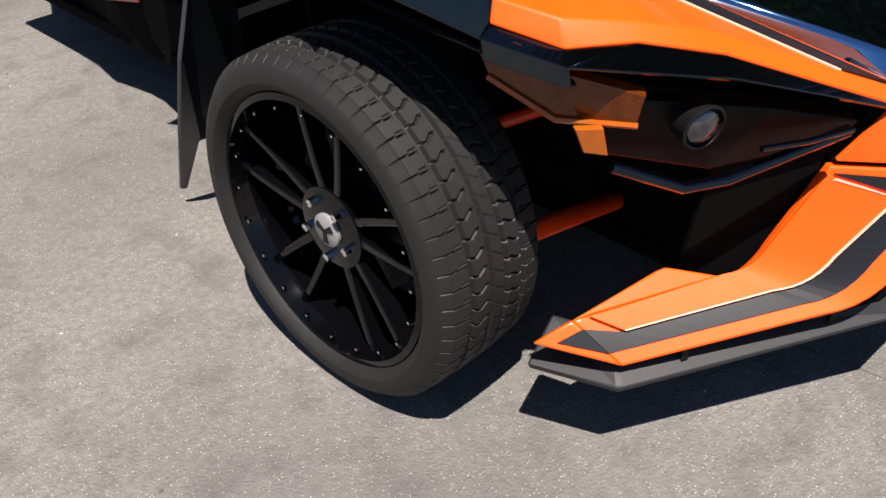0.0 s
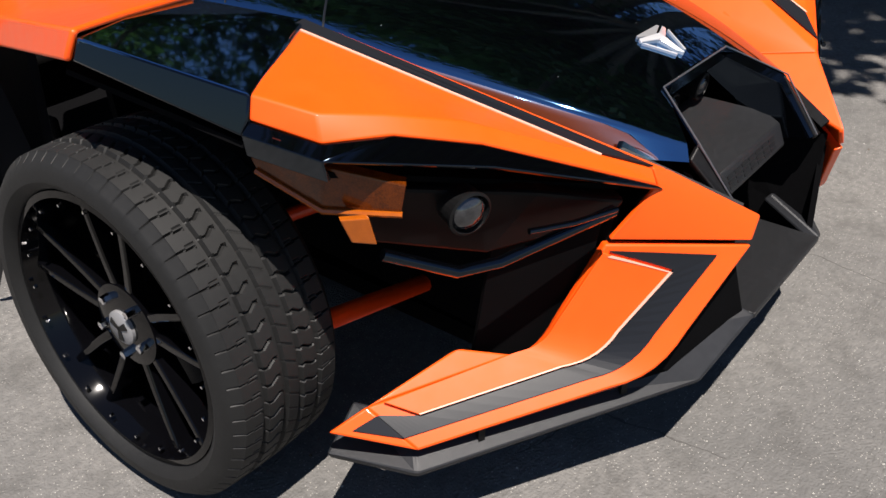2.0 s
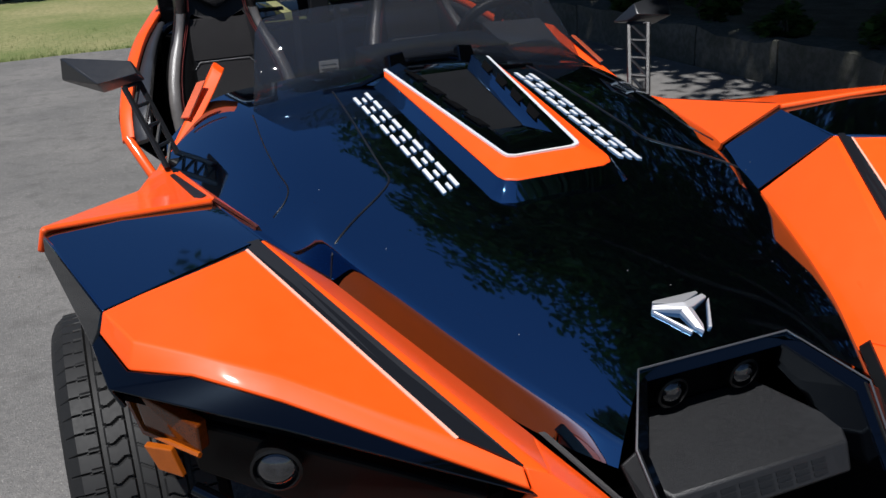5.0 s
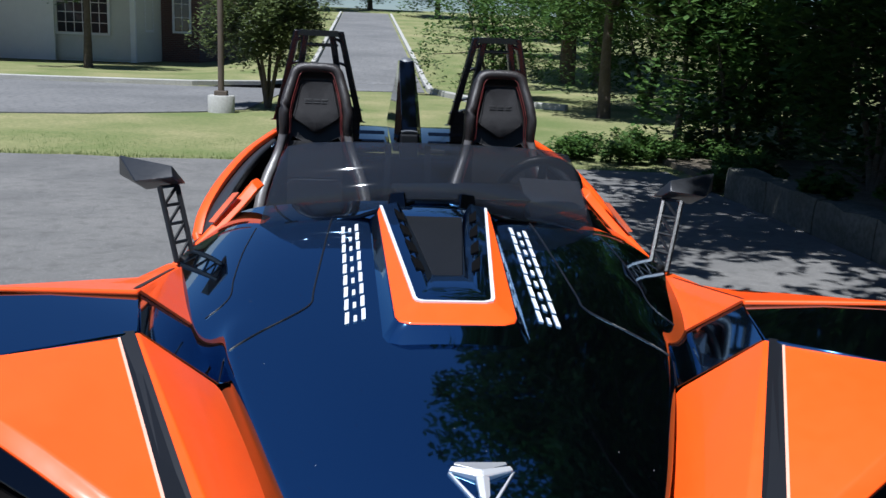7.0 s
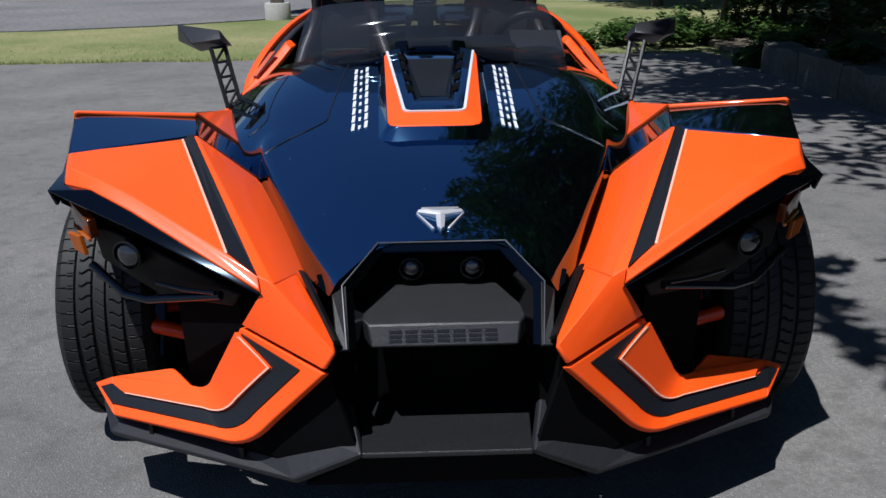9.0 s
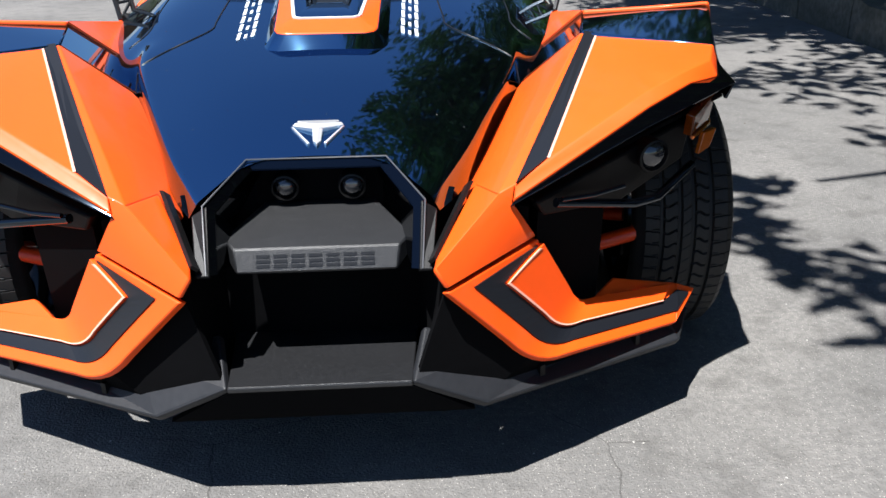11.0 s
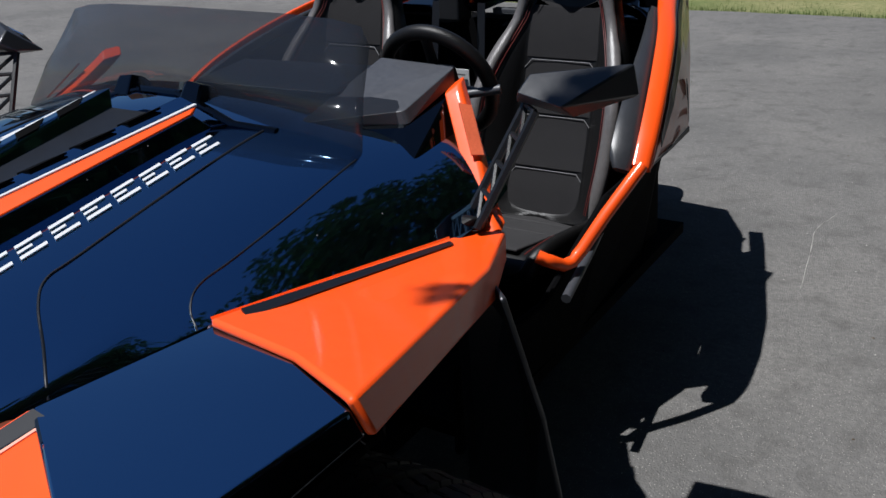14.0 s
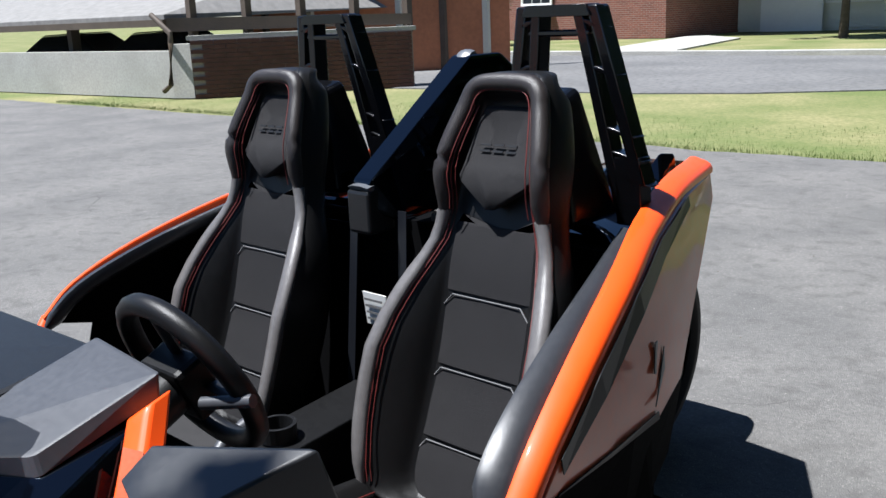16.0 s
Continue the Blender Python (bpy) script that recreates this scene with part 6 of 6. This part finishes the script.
# a big tree behind the wall whose boughs reach out over the parked car
def overhang():
    rng = random.Random(5)
    t = thing("shade_tree", "large broadleaf tree with long boughs reaching over the car park", "tree", "", (4.75, 0.3, 0))
    parts = [tube(smooth_path([(0, 0, -0.1), (0.05, 0.1, 2.2), (-0.2, 0.1, 5.6)], 5), [0.24 - 0.014 * k for k in range(11)], 10)]
    ends = [(-3.2, -3.6, 5.2), (-3.0, -1.2, 5.0), (-2.1, 1.5, 5.2), (-2.7, 4.0, 5.0), (-1.2, -4.5, 5.4), (-1.0, 5.4, 5.2), (-4.1, -0.6, 4.3), (-4.2, -1.8, 4.4)]
    for e in ends:
        parts.append(tube(smooth_path([(0, 0, 3.2), (e[0] * 0.45, e[1] * 0.45, 4.9), e], 4), [0.09 * (1 - 0.1 * j) for j in range(9)], 6))
    part("trunk", join(*parts), BARK, t, "rough brown bark", 60)
    cs = []
    for _ in range(1600):
        x, y = rng.uniform(-4.8, 4.5), rng.uniform(-6.0, 6.9)
        edge = (-4.15 if y > 2.2 else -3.6 if y > -1.7 else -3.9) + 0.45 * noise.noise((y * 0.9, 2.0, 0.0)) + 0.35 * noise.noise((y * 2.7, 5.0, 0.0)) + max(0.0, y - 5.5) * 0.25
        if x < edge or (x < edge + 0.7 and rng.random() < 0.55):
            continue
        cs.append((x, y, 5.2 + rng.uniform(-0.6, 1.4) + max(0.0, x) * 0.3, rng.uniform(0.3, 0.65)))
    v, f = leaves(cs, 62, 0.085, 1.0, rng, 0.7)
    # the closed heart of the crown
    cs = []
    for _ in range(470):
        x, y = rng.uniform(-4.2, 4.5), rng.uniform(-5.0, 6.6)
        near = -3.75 if -4.2 < y < -1.9 else -2.4
        if x < near + 0.5 * noise.noise((y * 0.9, 2.0, 0.0)) + max(0.0, y - 5.0) * 0.25:
            continue
        cs.append((x, y, 5.7 + rng.uniform(-0.5, 1.6) + max(0.0, x) * 0.35, rng.uniform(0.45, 0.8)))
    v3, f3 = leaves(cs, 84, 0.13, 1.0, rng, 0.7)
    f += [tuple(i + len(v) for i in q) for q in f3]
    v += v3
    # loose sprays at the tips of the longest boughs
    cs = []
    for gx, gy, r in SPRAYS:
        z = 4.35
        for _ in range(5):
            cs.append((gx + SUN_SLOPE[0] * z - 4.75 + rng.uniform(-1, 1) * r, gy + SUN_SLOPE[1] * z - 0.3 + rng.uniform(-1, 1) * r, z + rng.uniform(-0.2, 0.2), r * rng.uniform(0.4, 0.9)))
    v2, f2 = leaves(cs, 14, 0.06, 1.25, rng, 0.7)
    # boughs that hang low before the dark heart of the planting
    cs = []
    for hx, hy, hz in ((-0.9, 5.6, 2.6), (-0.4, 4.4, 2.3), (-0.7, 6.9, 2.4), (0.2, 3.2, 2.2), (-0.2, 7.6, 2.9)):
        for k in range(16):
            t_ = k / 15
            cs.append((hx + rng.uniform(-0.3, 0.3) + 0.2 * t_, hy + rng.uniform(-0.45, 0.45), hz + 0.9 - 1.7 * t_, 0.16))
    vh, fh = leaves(cs, 9, 0.075, 1.2, rng, 1.3)
    from_lists("hanging_sprays", vh, fh, LEAF_MID, t)
    n = len(v)
    from_lists("crown", v + v2, f + [tuple(i + n for i in q) for q in f2], LEAF_DARK, t)


overhang()
# dense understorey that closes the shaded side
for k, (x, y, r, z) in enumerate(((5.2, 7.2, 1.5, 1.5), (4.9, 10.2, 1.4, 1.1), (6.6, 5.2, 1.7, 1.6), (7.8, 8.5, 2.2, 2.0), (6.6, 12.2, 2.0, 1.9), (5.6, 2.4, 1.4, 1.2), (6.0, -0.6, 1.7, 1.4), (6.0, -4.0, 1.8, 1.5), (8.6, 14.5, 2.6, 2.4), (10, 4, 3.0, 2.6), (10, -2, 3.0, 2.6))):
    tree("undergrowth_shrub", (x, y, 0), 3, r, z, 60, 110, 0.075, LEAF_MID, "dense shaded green shrub behind the wall", "shrub", 60 + k, 0.05, 0.95, 4, 4)


# ---- buildings ----
BRICK_DARK = material("brown_brick", (0.105, 0.043, 0.032), 0.85, var=0.45, scale=5, bump=0.4, bump_scale=60)
MORTAR = material("mortar", (0.30, 0.27, 0.24), 0.9, var=0.2, scale=10)
SIDING = material("cream_siding", (0.60, 0.58, 0.49), 0.6, var=0.08, scale=2)
TRIM = material("white_trim", (0.72, 0.71, 0.68), 0.5, var=0.06, scale=4)
SHINGLE = material("grey_shingles", (0.25, 0.24, 0.225), 0.9, var=0.35, scale=6, bump=0.4, bump_scale=40)
FASCIA = material("brown_fascia", (0.10, 0.075, 0.055), 0.7, var=0.3, scale=4)
COPPER = material("copper_panel", (0.45, 0.16, 0.07), 0.5, var=0.3, scale=1.2)
CARBODY = material("dark_car_paint", (0.012, 0.013, 0.016), 0.12, coat=0.8)
WHITECAR = material("white_car_paint", (0.7, 0.7, 0.7), 0.2, coat=0.8)


def coursed(name, brick, dark, mortar):
    """Brickwork too far off to be built brick by brick."""
    m = material(name, brick, 0.85, bump=0.2, bump_scale=30)
    n, l = m.node_tree.nodes, m.node_tree.links
    geo, sep, com, tex = n.new("ShaderNodeNewGeometry"), n.new("ShaderNodeSeparateXYZ"), n.new("ShaderNodeCombineXYZ"), n.new("ShaderNodeTexBrick")
    add = n.new("ShaderNodeMath")
    l.new(geo.outputs["Position"], sep.inputs[0])
    l.new(sep.outputs[0], add.inputs[0])
    l.new(sep.outputs[1], add.inputs[1])
    l.new(add.outputs[0], com.inputs[0])
    l.new(sep.outputs[2], com.inputs[1])
    l.new(com.outputs[0], tex.inputs["Vector"])
    for key, value in (("Color1", (*brick, 1)), ("Color2", (*dark, 1)), ("Mortar", (*mortar, 1)), ("Scale", 1.0), ("Mortar Size", 0.008), ("Brick Width", 0.23), ("Row Height", 0.078)):
        tex.inputs[key].default_value = value
    l.new(tex.outputs[0], n["Principled BSDF"].inputs["Base Color"])
    return m


BRICKWORK = coursed("coursed_red_brick", (0.22, 0.075, 0.05), (0.15, 0.05, 0.035), (0.24, 0.19, 0.16))
BRICKWORK_DARK = coursed("coursed_brown_brick", (0.11, 0.045, 0.033), (0.075, 0.032, 0.025), (0.14, 0.12, 0.10))


def rect_wall(parent, a, b, z0, z1, thick, mat, name="wall", label=""):
    """An upright slab from plan point a to b."""
    a, b = Vector((*a, 0)), Vector((*b, 0))
    d = (b - a).normalized()
    n = Vector((d.y, -d.x, 0)) * thick
    pl = [a, b, b - n, a - n]
    bm = loft([[(p.x, p.y, z0) for p in pl], [(p.x, p.y, z1) for p in pl]], closed=True, caps=True)
    return part(name, bm, mat, parent, label)


def courses(parent, a, b, z0, z1, h, mat, name, proud=0.02, gap=0.006, shared=None, length=None):
    """Courses laid on a wall: long boards, or bricks of a length, each an object of its own on one mesh."""
    a, b = Vector((*a, 0)), Vector((*b, 0))
    d = (b - a)
    L = d.length
    d.normalize()
    n = Vector((d.y, -d.x, 0))
    unit = length or L
    me = None
    rows = int((z1 - z0) / h)
    count = 0
    for r in range(rows):
        off = 0.0 if not length or r % 2 == 0 else unit / 2
        k = 0
        while k * unit + off < L - 0.02:
            u0 = k * unit + off
            w = min(unit - gap, L - u0)
            if me is None:
                bm = box((0, -proud, 0), (unit - gap, 0, h - gap))
                if not length:
                    for v in bm.verts:
                        if v.co.z > h / 2:
                            v.co.y += proud * 0.7
                me = bpy.data.meshes.new(name)
                bm.to_mesh(me)
                bm.free()
                me.materials.append(mat)
            ob = new(name, me)
            ob.parent = parent
            p = a + d * u0
            ob.matrix_local = Matrix.Translation((p.x, p.y, z0 + r * h)) @ Matrix.Rotation(math.atan2(d.y, d.x), 4, "Z")
            if w < unit - gap - 0.01:
                ob.scale = (w / (unit - gap), 1, 1)
            k += 1
            count += 1
    return count


def window(parent, at, ang, w, h, cols=3, rows=3, box_planter=False):
    """A sash window with frame, panes and glazing bars, facing local -y."""
    m = Matrix.Translation(at) @ Matrix.Rotation(ang, 4, "Z")
    fr = part("window", join(box((-w / 2 - 0.09, -0.07, -0.09), (w / 2 + 0.09, 0.02, 0.0)), box((-w / 2 - 0.09, -0.06, h), (w / 2 + 0.09, 0.02, h + 0.1)), box((-w / 2 - 0.09, -0.06, 0), (-w / 2, 0.02, h)), box((w / 2, -0.06, 0), (w / 2 + 0.09, 0.02, h))), TRIM, parent, "white window frame")
    fr.matrix_local = m
    for c in range(cols):
        for r in range(rows):
            x0, z0 = -w / 2 + w * c / cols, h * r / rows
            part("pane", box((x0 + 0.012, -0.022, z0 + 0.012), (x0 + w / cols - 0.012, -0.012, z0 + h / rows - 0.012)), PANE, fr, "dark glass pane")
    bars = [box((-w / 2 + w * c / cols - 0.012, -0.032, 0), (-w / 2 + w * c / cols + 0.012, -0.004, h)) for c in range(1, cols)]
    bars += [box((-w / 2, -0.032, h * r / rows - 0.012), (w / 2, -0.004, h * r / rows + 0.012)) for r in range(1, rows)]
    part("glazing_bar", join(*bars), TRIM, fr)
    if box_planter:
        part("window_box", box((-w / 2 - 0.1, -0.35, -0.55), (w / 2 + 0.1, -0.06, -0.15)), TRIM, fr, "white window box")
    return fr


house = thing("brick_building", "red brick building with cream siding wing and white windows", "building", "", (0, 0, 0))
rect_wall(house, (-40, 30.5), (-16, 32), 0, 6.0, 0.3, BRICKWORK, "wall")
rect_wall(house, (-16, 32), (-15.3, 37), 0, 6.0, 0.3, BRICKWORK, "wall")
rect_wall(house, (-15.3, 36.6), (-9.0, 36.9), 0, 6.0, 0.3, SIDING, "wall")
rect_wall(house, (-9.0, 36.9), (-8.4, 40), 0, 6.0, 0.3, SIDING, "wall")
rect_wall(house, (-8.6, 39.6), (-6.9, 39.8), 0, 6.0, 0.3, BRICKWORK_DARK, "wall")
rect_wall(house, (-6.9, 39.8), (-6.2, 48), 0, 6.0, 0.3, BRICKWORK_DARK, "wall")
part("roof", hull([(-41, 30.1, 6.0), (-14.6, 31.7, 6.0), (-5.5, 34, 6.0), (-5.5, 50, 6.0), (-41, 48, 6.0), (-38, 39, 9), (-8, 41, 9)]), SHINGLE, house, "grey shingle roof")
courses(house, (-15.3, 36.57), (-9.0, 36.87), 0.1, 5.9, 0.16, SIDING, "siding_board", 0.025)
courses(house, (-9.0, 36.9), (-8.4, 40), 0.1, 5.9, 0.16, SIDING, "siding_board", 0.025)
window(house, (-10.9, 36.72, 1.1), math.atan2(0.3, 6.3), 1.9, 1.55, 6, 4)
window(house, (-8.75, 38.4, 1.3), math.atan2(3.1, 0.6), 0.7, 1.6, 2, 3)
window(house, (-7.6, 39.66, 1.3), 0.1, 0.6, 1.7, 2, 3)
window(house, (-21.6, 31.6, 1.45), math.atan2(1.5, 24), 1.3, 1.6, 3, 3, True)
window(house, (-24.6, 31.4, 1.45), math.atan2(1.5, 24), 1.3, 1.6, 3, 3, True)
part("garage_door", box((-14.3, 36.40, 0.0), (-11.9, 36.5, 2.3)), TRIM, house, "pale panelled garage door")
part("corner_post", box((-9.1, 36.75, 0), (-8.9, 36.95, 6)), TRIM, house)

# low boundary wall and car port beside the grass
port = thing("car_port", "open car port with a shingle roof, brick and concrete parapet walls", "car port", "", (0, 0, 0))
rect_wall(port, (-34, 8.2), (-13.9, 9.85), 0, 0.86, 0.25, CONCRETE, "parapet", "pale concrete parapet")
rect_wall(port, (-13.9, 9.85), (-13.45, 10.0), 0, 0.98, 0.3, CONCRETE, "pier", "pale concrete pier")
rect_wall(port, (-13.42, 10.0), (-10.9, 13.2), 0, 1.04, 0.25, MORTAR, "brick_wall", "brown brick parapet")
rect_wall(port, (-13.5, 9.97), (-10.85, 13.25), 1.04, 1.12, 0.32, CONCRETE, "coping", "pale stone coping")
part("downpipe", tube([(-14.17, 9.72, 1.52), (-13.60, 9.72, 1.18), (-13.62, 9.72, 1.02), (-13.76, 9.72, 0.26), (-13.98, 9.70, 0.14)], 0.05, 8), FASCIA, port, "dark downpipe", 50)
part("roof", hull([(-34, 8.3, 1.42), (-14.2, 10.0, 1.42), (-34, 8.3, 1.52), (-14.2, 10.0, 1.52), (-30, 17, 3.1), (-16.2, 17, 3.1), (-14.4, 17, 1.5), (-34, 17, 1.5)]), SHINGLE, port, "pale grey shingle roof", None, 0.01)
part("fascia", hull([(-34, 8.24, 1.30), (-14.15, 9.93, 1.30), (-34, 8.24, 1.43), (-14.15, 9.93, 1.43), (-34, 8.32, 1.30), (-14.15, 10.01, 1.30), (-34, 8.32, 1.43), (-14.15, 10.01, 1.43)]), FASCIA, port, "brown gutter board")
part("fascia", hull([(-14.1, 9.97, 1.20), (-11.1, 13.4, 1.15), (-14.1, 9.97, 1.45), (-11.1, 13.4, 1.35), (-14.2, 10.07, 1.20), (-11.2, 13.5, 1.15), (-14.2, 10.07, 1.45), (-11.2, 13.5, 1.35)]), FASCIA, port, "grey-brown beam")
for k in range(5):
    q = Vector((-13.9, 10.2, 0)).lerp(Vector((-11.3, 13.3, 0)), k / 4)
    part("post", box((q.x - 0.07, q.y - 0.07 + 0.2, 1.0), (q.x + 0.07, q.y + 0.27, 3.2)), FASCIA, port)
part("back_wall", hull([(-16.5, 13.5, 0), (-12.5, 18.2, 0), (-16.5, 13.5, 5), (-12.5, 18.2, 5), (-16.6, 13.6, 0), (-12.6, 18.3, 0), (-16.6, 13.6, 5), (-12.6, 18.3, 5)]), COPPER, port, "copper-toned panelled wall")
for k in range(6):
    q = Vector((-16.5, 13.46, 0)).lerp(Vector((-12.5, 18.16, 0)), (k + 0.5) / 6)
    part("mullion", box((q.x - 0.08, q.y - 0.08, 0), (q.x + 0.08, q.y + 0.02, 5)), SIDING if k % 2 else FASCIA, port)
part("post", box((-18.7, 10.3, 0), (-18.5, 10.5, 1.5)), FASCIA, port)
part("post", box((-24.7, 10.0, 0), (-24.5, 10.2, 1.5)), FASCIA, port)
courses(port, (-13.40, 9.98), (-10.9, 13.17), 0.0, 1.04, 0.08, BRICK_DARK, "brick", 0.02, 0.012, None, 0.42)


def parked_car(at, ang, mat, label):
    """A saloon with body, cabin, windows and wheels."""
    c = thing("parked_car", label, "car", "parked cars", at)
    c.rotation_euler = (0, 0, ang)
    part("body", hull([(-2.2, -0.85, 0.35), (2.2, -0.85, 0.35), (-2.2, 0.85, 0.35), (2.2, 0.85, 0.35), (-2.25, -0.8, 0.75), (2.25, -0.8, 0.65), (-2.25, 0.8, 0.75), (2.25, 0.8, 0.65), (-1.9, -0.8, 0.95), (1.2, -0.82, 0.95), (-1.9, 0.8, 0.95), (1.2, 0.82, 0.95)]), mat, c, "", None, 0.06)
    part("cabin", hull([(-1.7, -0.72, 0.94), (1.1, -0.72, 0.94), (-1.7, 0.72, 0.94), (1.1, 0.72, 0.94), (-1.0, -0.58, 1.38), (0.3, -0.58, 1.42), (-1.0, 0.58, 1.38), (0.3, 0.58, 1.42)]), PANE, c, "dark glass", None, 0.05)
    part("roof", hull([(-1.0, -0.57, 1.385), (0.3, -0.57, 1.425), (-1.0, 0.57, 1.385), (0.3, 0.57, 1.425), (-0.9, -0.5, 1.42), (0.2, -0.5, 1.45), (-0.9, 0.5, 1.42), (0.2, 0.5, 1.45)]), mat, c)
    for x in (-1.35, 1.35):
        for y in (-0.8, 0.8):
            w = part("wheel", revolve([(-0.1, 0.0), (-0.1, 0.3), (-0.07, 0.33), (0.07, 0.33), (0.1, 0.3), (0.1, 0.0)], 24, "y"), RUBBER, c)
            w.location = (x, y, 0.33)


parked_car((-17.8, 12.6, -0.25), 0.25, CARBODY, "dark saloon under the car port roof")
parked_car((-21.5, 12.2, -0.25), 0.25, CARBODY, "dark saloon under the car port roof")
parked_car((-6.6, 52, 0), 1.3, WHITECAR, "white car parked beside the far building")

# street lamp on a round concrete base
lampost = thing("street_lamp", "dark lamp post on a round pale concrete base", "street lamp", "", (-2.55, 14.95, 0))
part("base", revolve([(-0.05, 0.0), (-0.05, 0.235), (0.26, 0.235), (0.28, 0.22), (0.28, 0.0)], 28, "z"), CONCRETE, lampost, "round concrete base", 40)
part("foot", box((-0.11, -0.11, 0.275), (0.11, 0.11, 0.36)), FASCIA, lampost, "", None, 0.01)
part("post", tube([(0, 0, 0.35), (0, 0, 5.5)], 0.055, 12), FASCIA, lampost, "dark square post", 50)
part("head", box((-0.2, -0.45, 5.45), (0.2, 0.1, 5.6)), FASCIA, lampost, "", None, 0.03)


# ---- ground cover ----
def grass_tufts():
    rng = random.Random(9)
    verts, faces = [], []
    def blade(x, y, h):
        a = rng.uniform(0, 6.283)
        dx, dy = math.cos(a), math.sin(a)
        b = h * 0.12
        l = rng.uniform(0.1, 0.6) * h
        i = len(verts)
        verts.extend([(x - dy * b, y + dx * b, -0.02), (x + dy * b, y - dx * b, -0.02), (x + dx * l * 0.4 + dy * b * 0.6, y + dy * l * 0.4 - dx * b * 0.6, h * 0.6), (x + dx * l, y + dy * l, h)])
        faces.extend([(i, i + 1, i + 2), (i, i + 2, i + 3)])
    for _ in range(15000):
        x = rng.uniform(-16, 4.4)
        y = 8.55 + 0.06 * noise.noise((x * 1.7, 14, 3)) + (rng.random() ** 2.5) * 2.2
        dense = noise.noise((x * 0.6, y * 0.6, 1.0))
        if dense < -0.25 and y > 9.2:
            continue
        blade(x, y, rng.uniform(0.008, 0.022) * (1.3 if y < 8.8 else 0.7))
    me = bpy.data.meshes.new("grass")
    me.from_pydata(verts, [], faces)
    me.materials.append(GRASS_DRY)
    tagged(new("grass", me), "short mown grass blades along the asphalt edge", "grass", "", "stuff")


grass_tufts()


def grit():
    """Pale and dark stones strewn on the asphalt."""
    rng = random.Random(4)
    for name, mat, count in (("pale_grit", CONCRETE, 1500), ("dark_grit", BARK, 260)):
        verts, faces = [], []
        for _ in range(count):
            x, y = rng.uniform(-3.2, 3.3), rng.uniform(-2.5, 6.0)
            if abs(x) < 0.5 and -0.5 < y < 2.6:
                continue
            r = rng.choice((0.0012, 0.0015, 0.002, 0.003)) * (1.6 if name == "dark_grit" else 1.0)
            a = rng.uniform(0, 6.28)
            i = len(verts)
            for k in range(4):
                rr = r * rng.uniform(0.7, 1.4)
                verts.append((x + rr * math.cos(a + 1.57 * k), y + rr * math.sin(a + 1.57 * k), 0.0))
            verts.append((x, y, r * 0.9))
            faces += [(i + k, i + (k + 1) % 4, i + 4) for k in range(4)]
        me = bpy.data.meshes.new(name)
        me.from_pydata(verts, [], faces)
        me.materials.append(mat)
        tagged(new(name, me), "small loose stones strewn over the asphalt", "grit", "", "stuff")


grit()


# a thin pale scratch worn into the asphalt
line_ = smooth_path([(0.945, 3.16, 0.0), (0.905, 2.95, 0.0), (0.925, 2.75, 0.0), (0.965, 2.36, 0.0)], 5)
setting("pavement_scratch", loft([[(p.x - 0.0012 - 0.001 * math.sin(k * 2.1), p.y, 0.001), (p.x, p.y, 0.002), (p.x + 0.0012 + 0.001 * math.sin(k * 3.3), p.y, 0.001)] for k, p in enumerate(line_)]), CONCRETE, "thin pale scratch worn into the grey asphalt", "scratch")
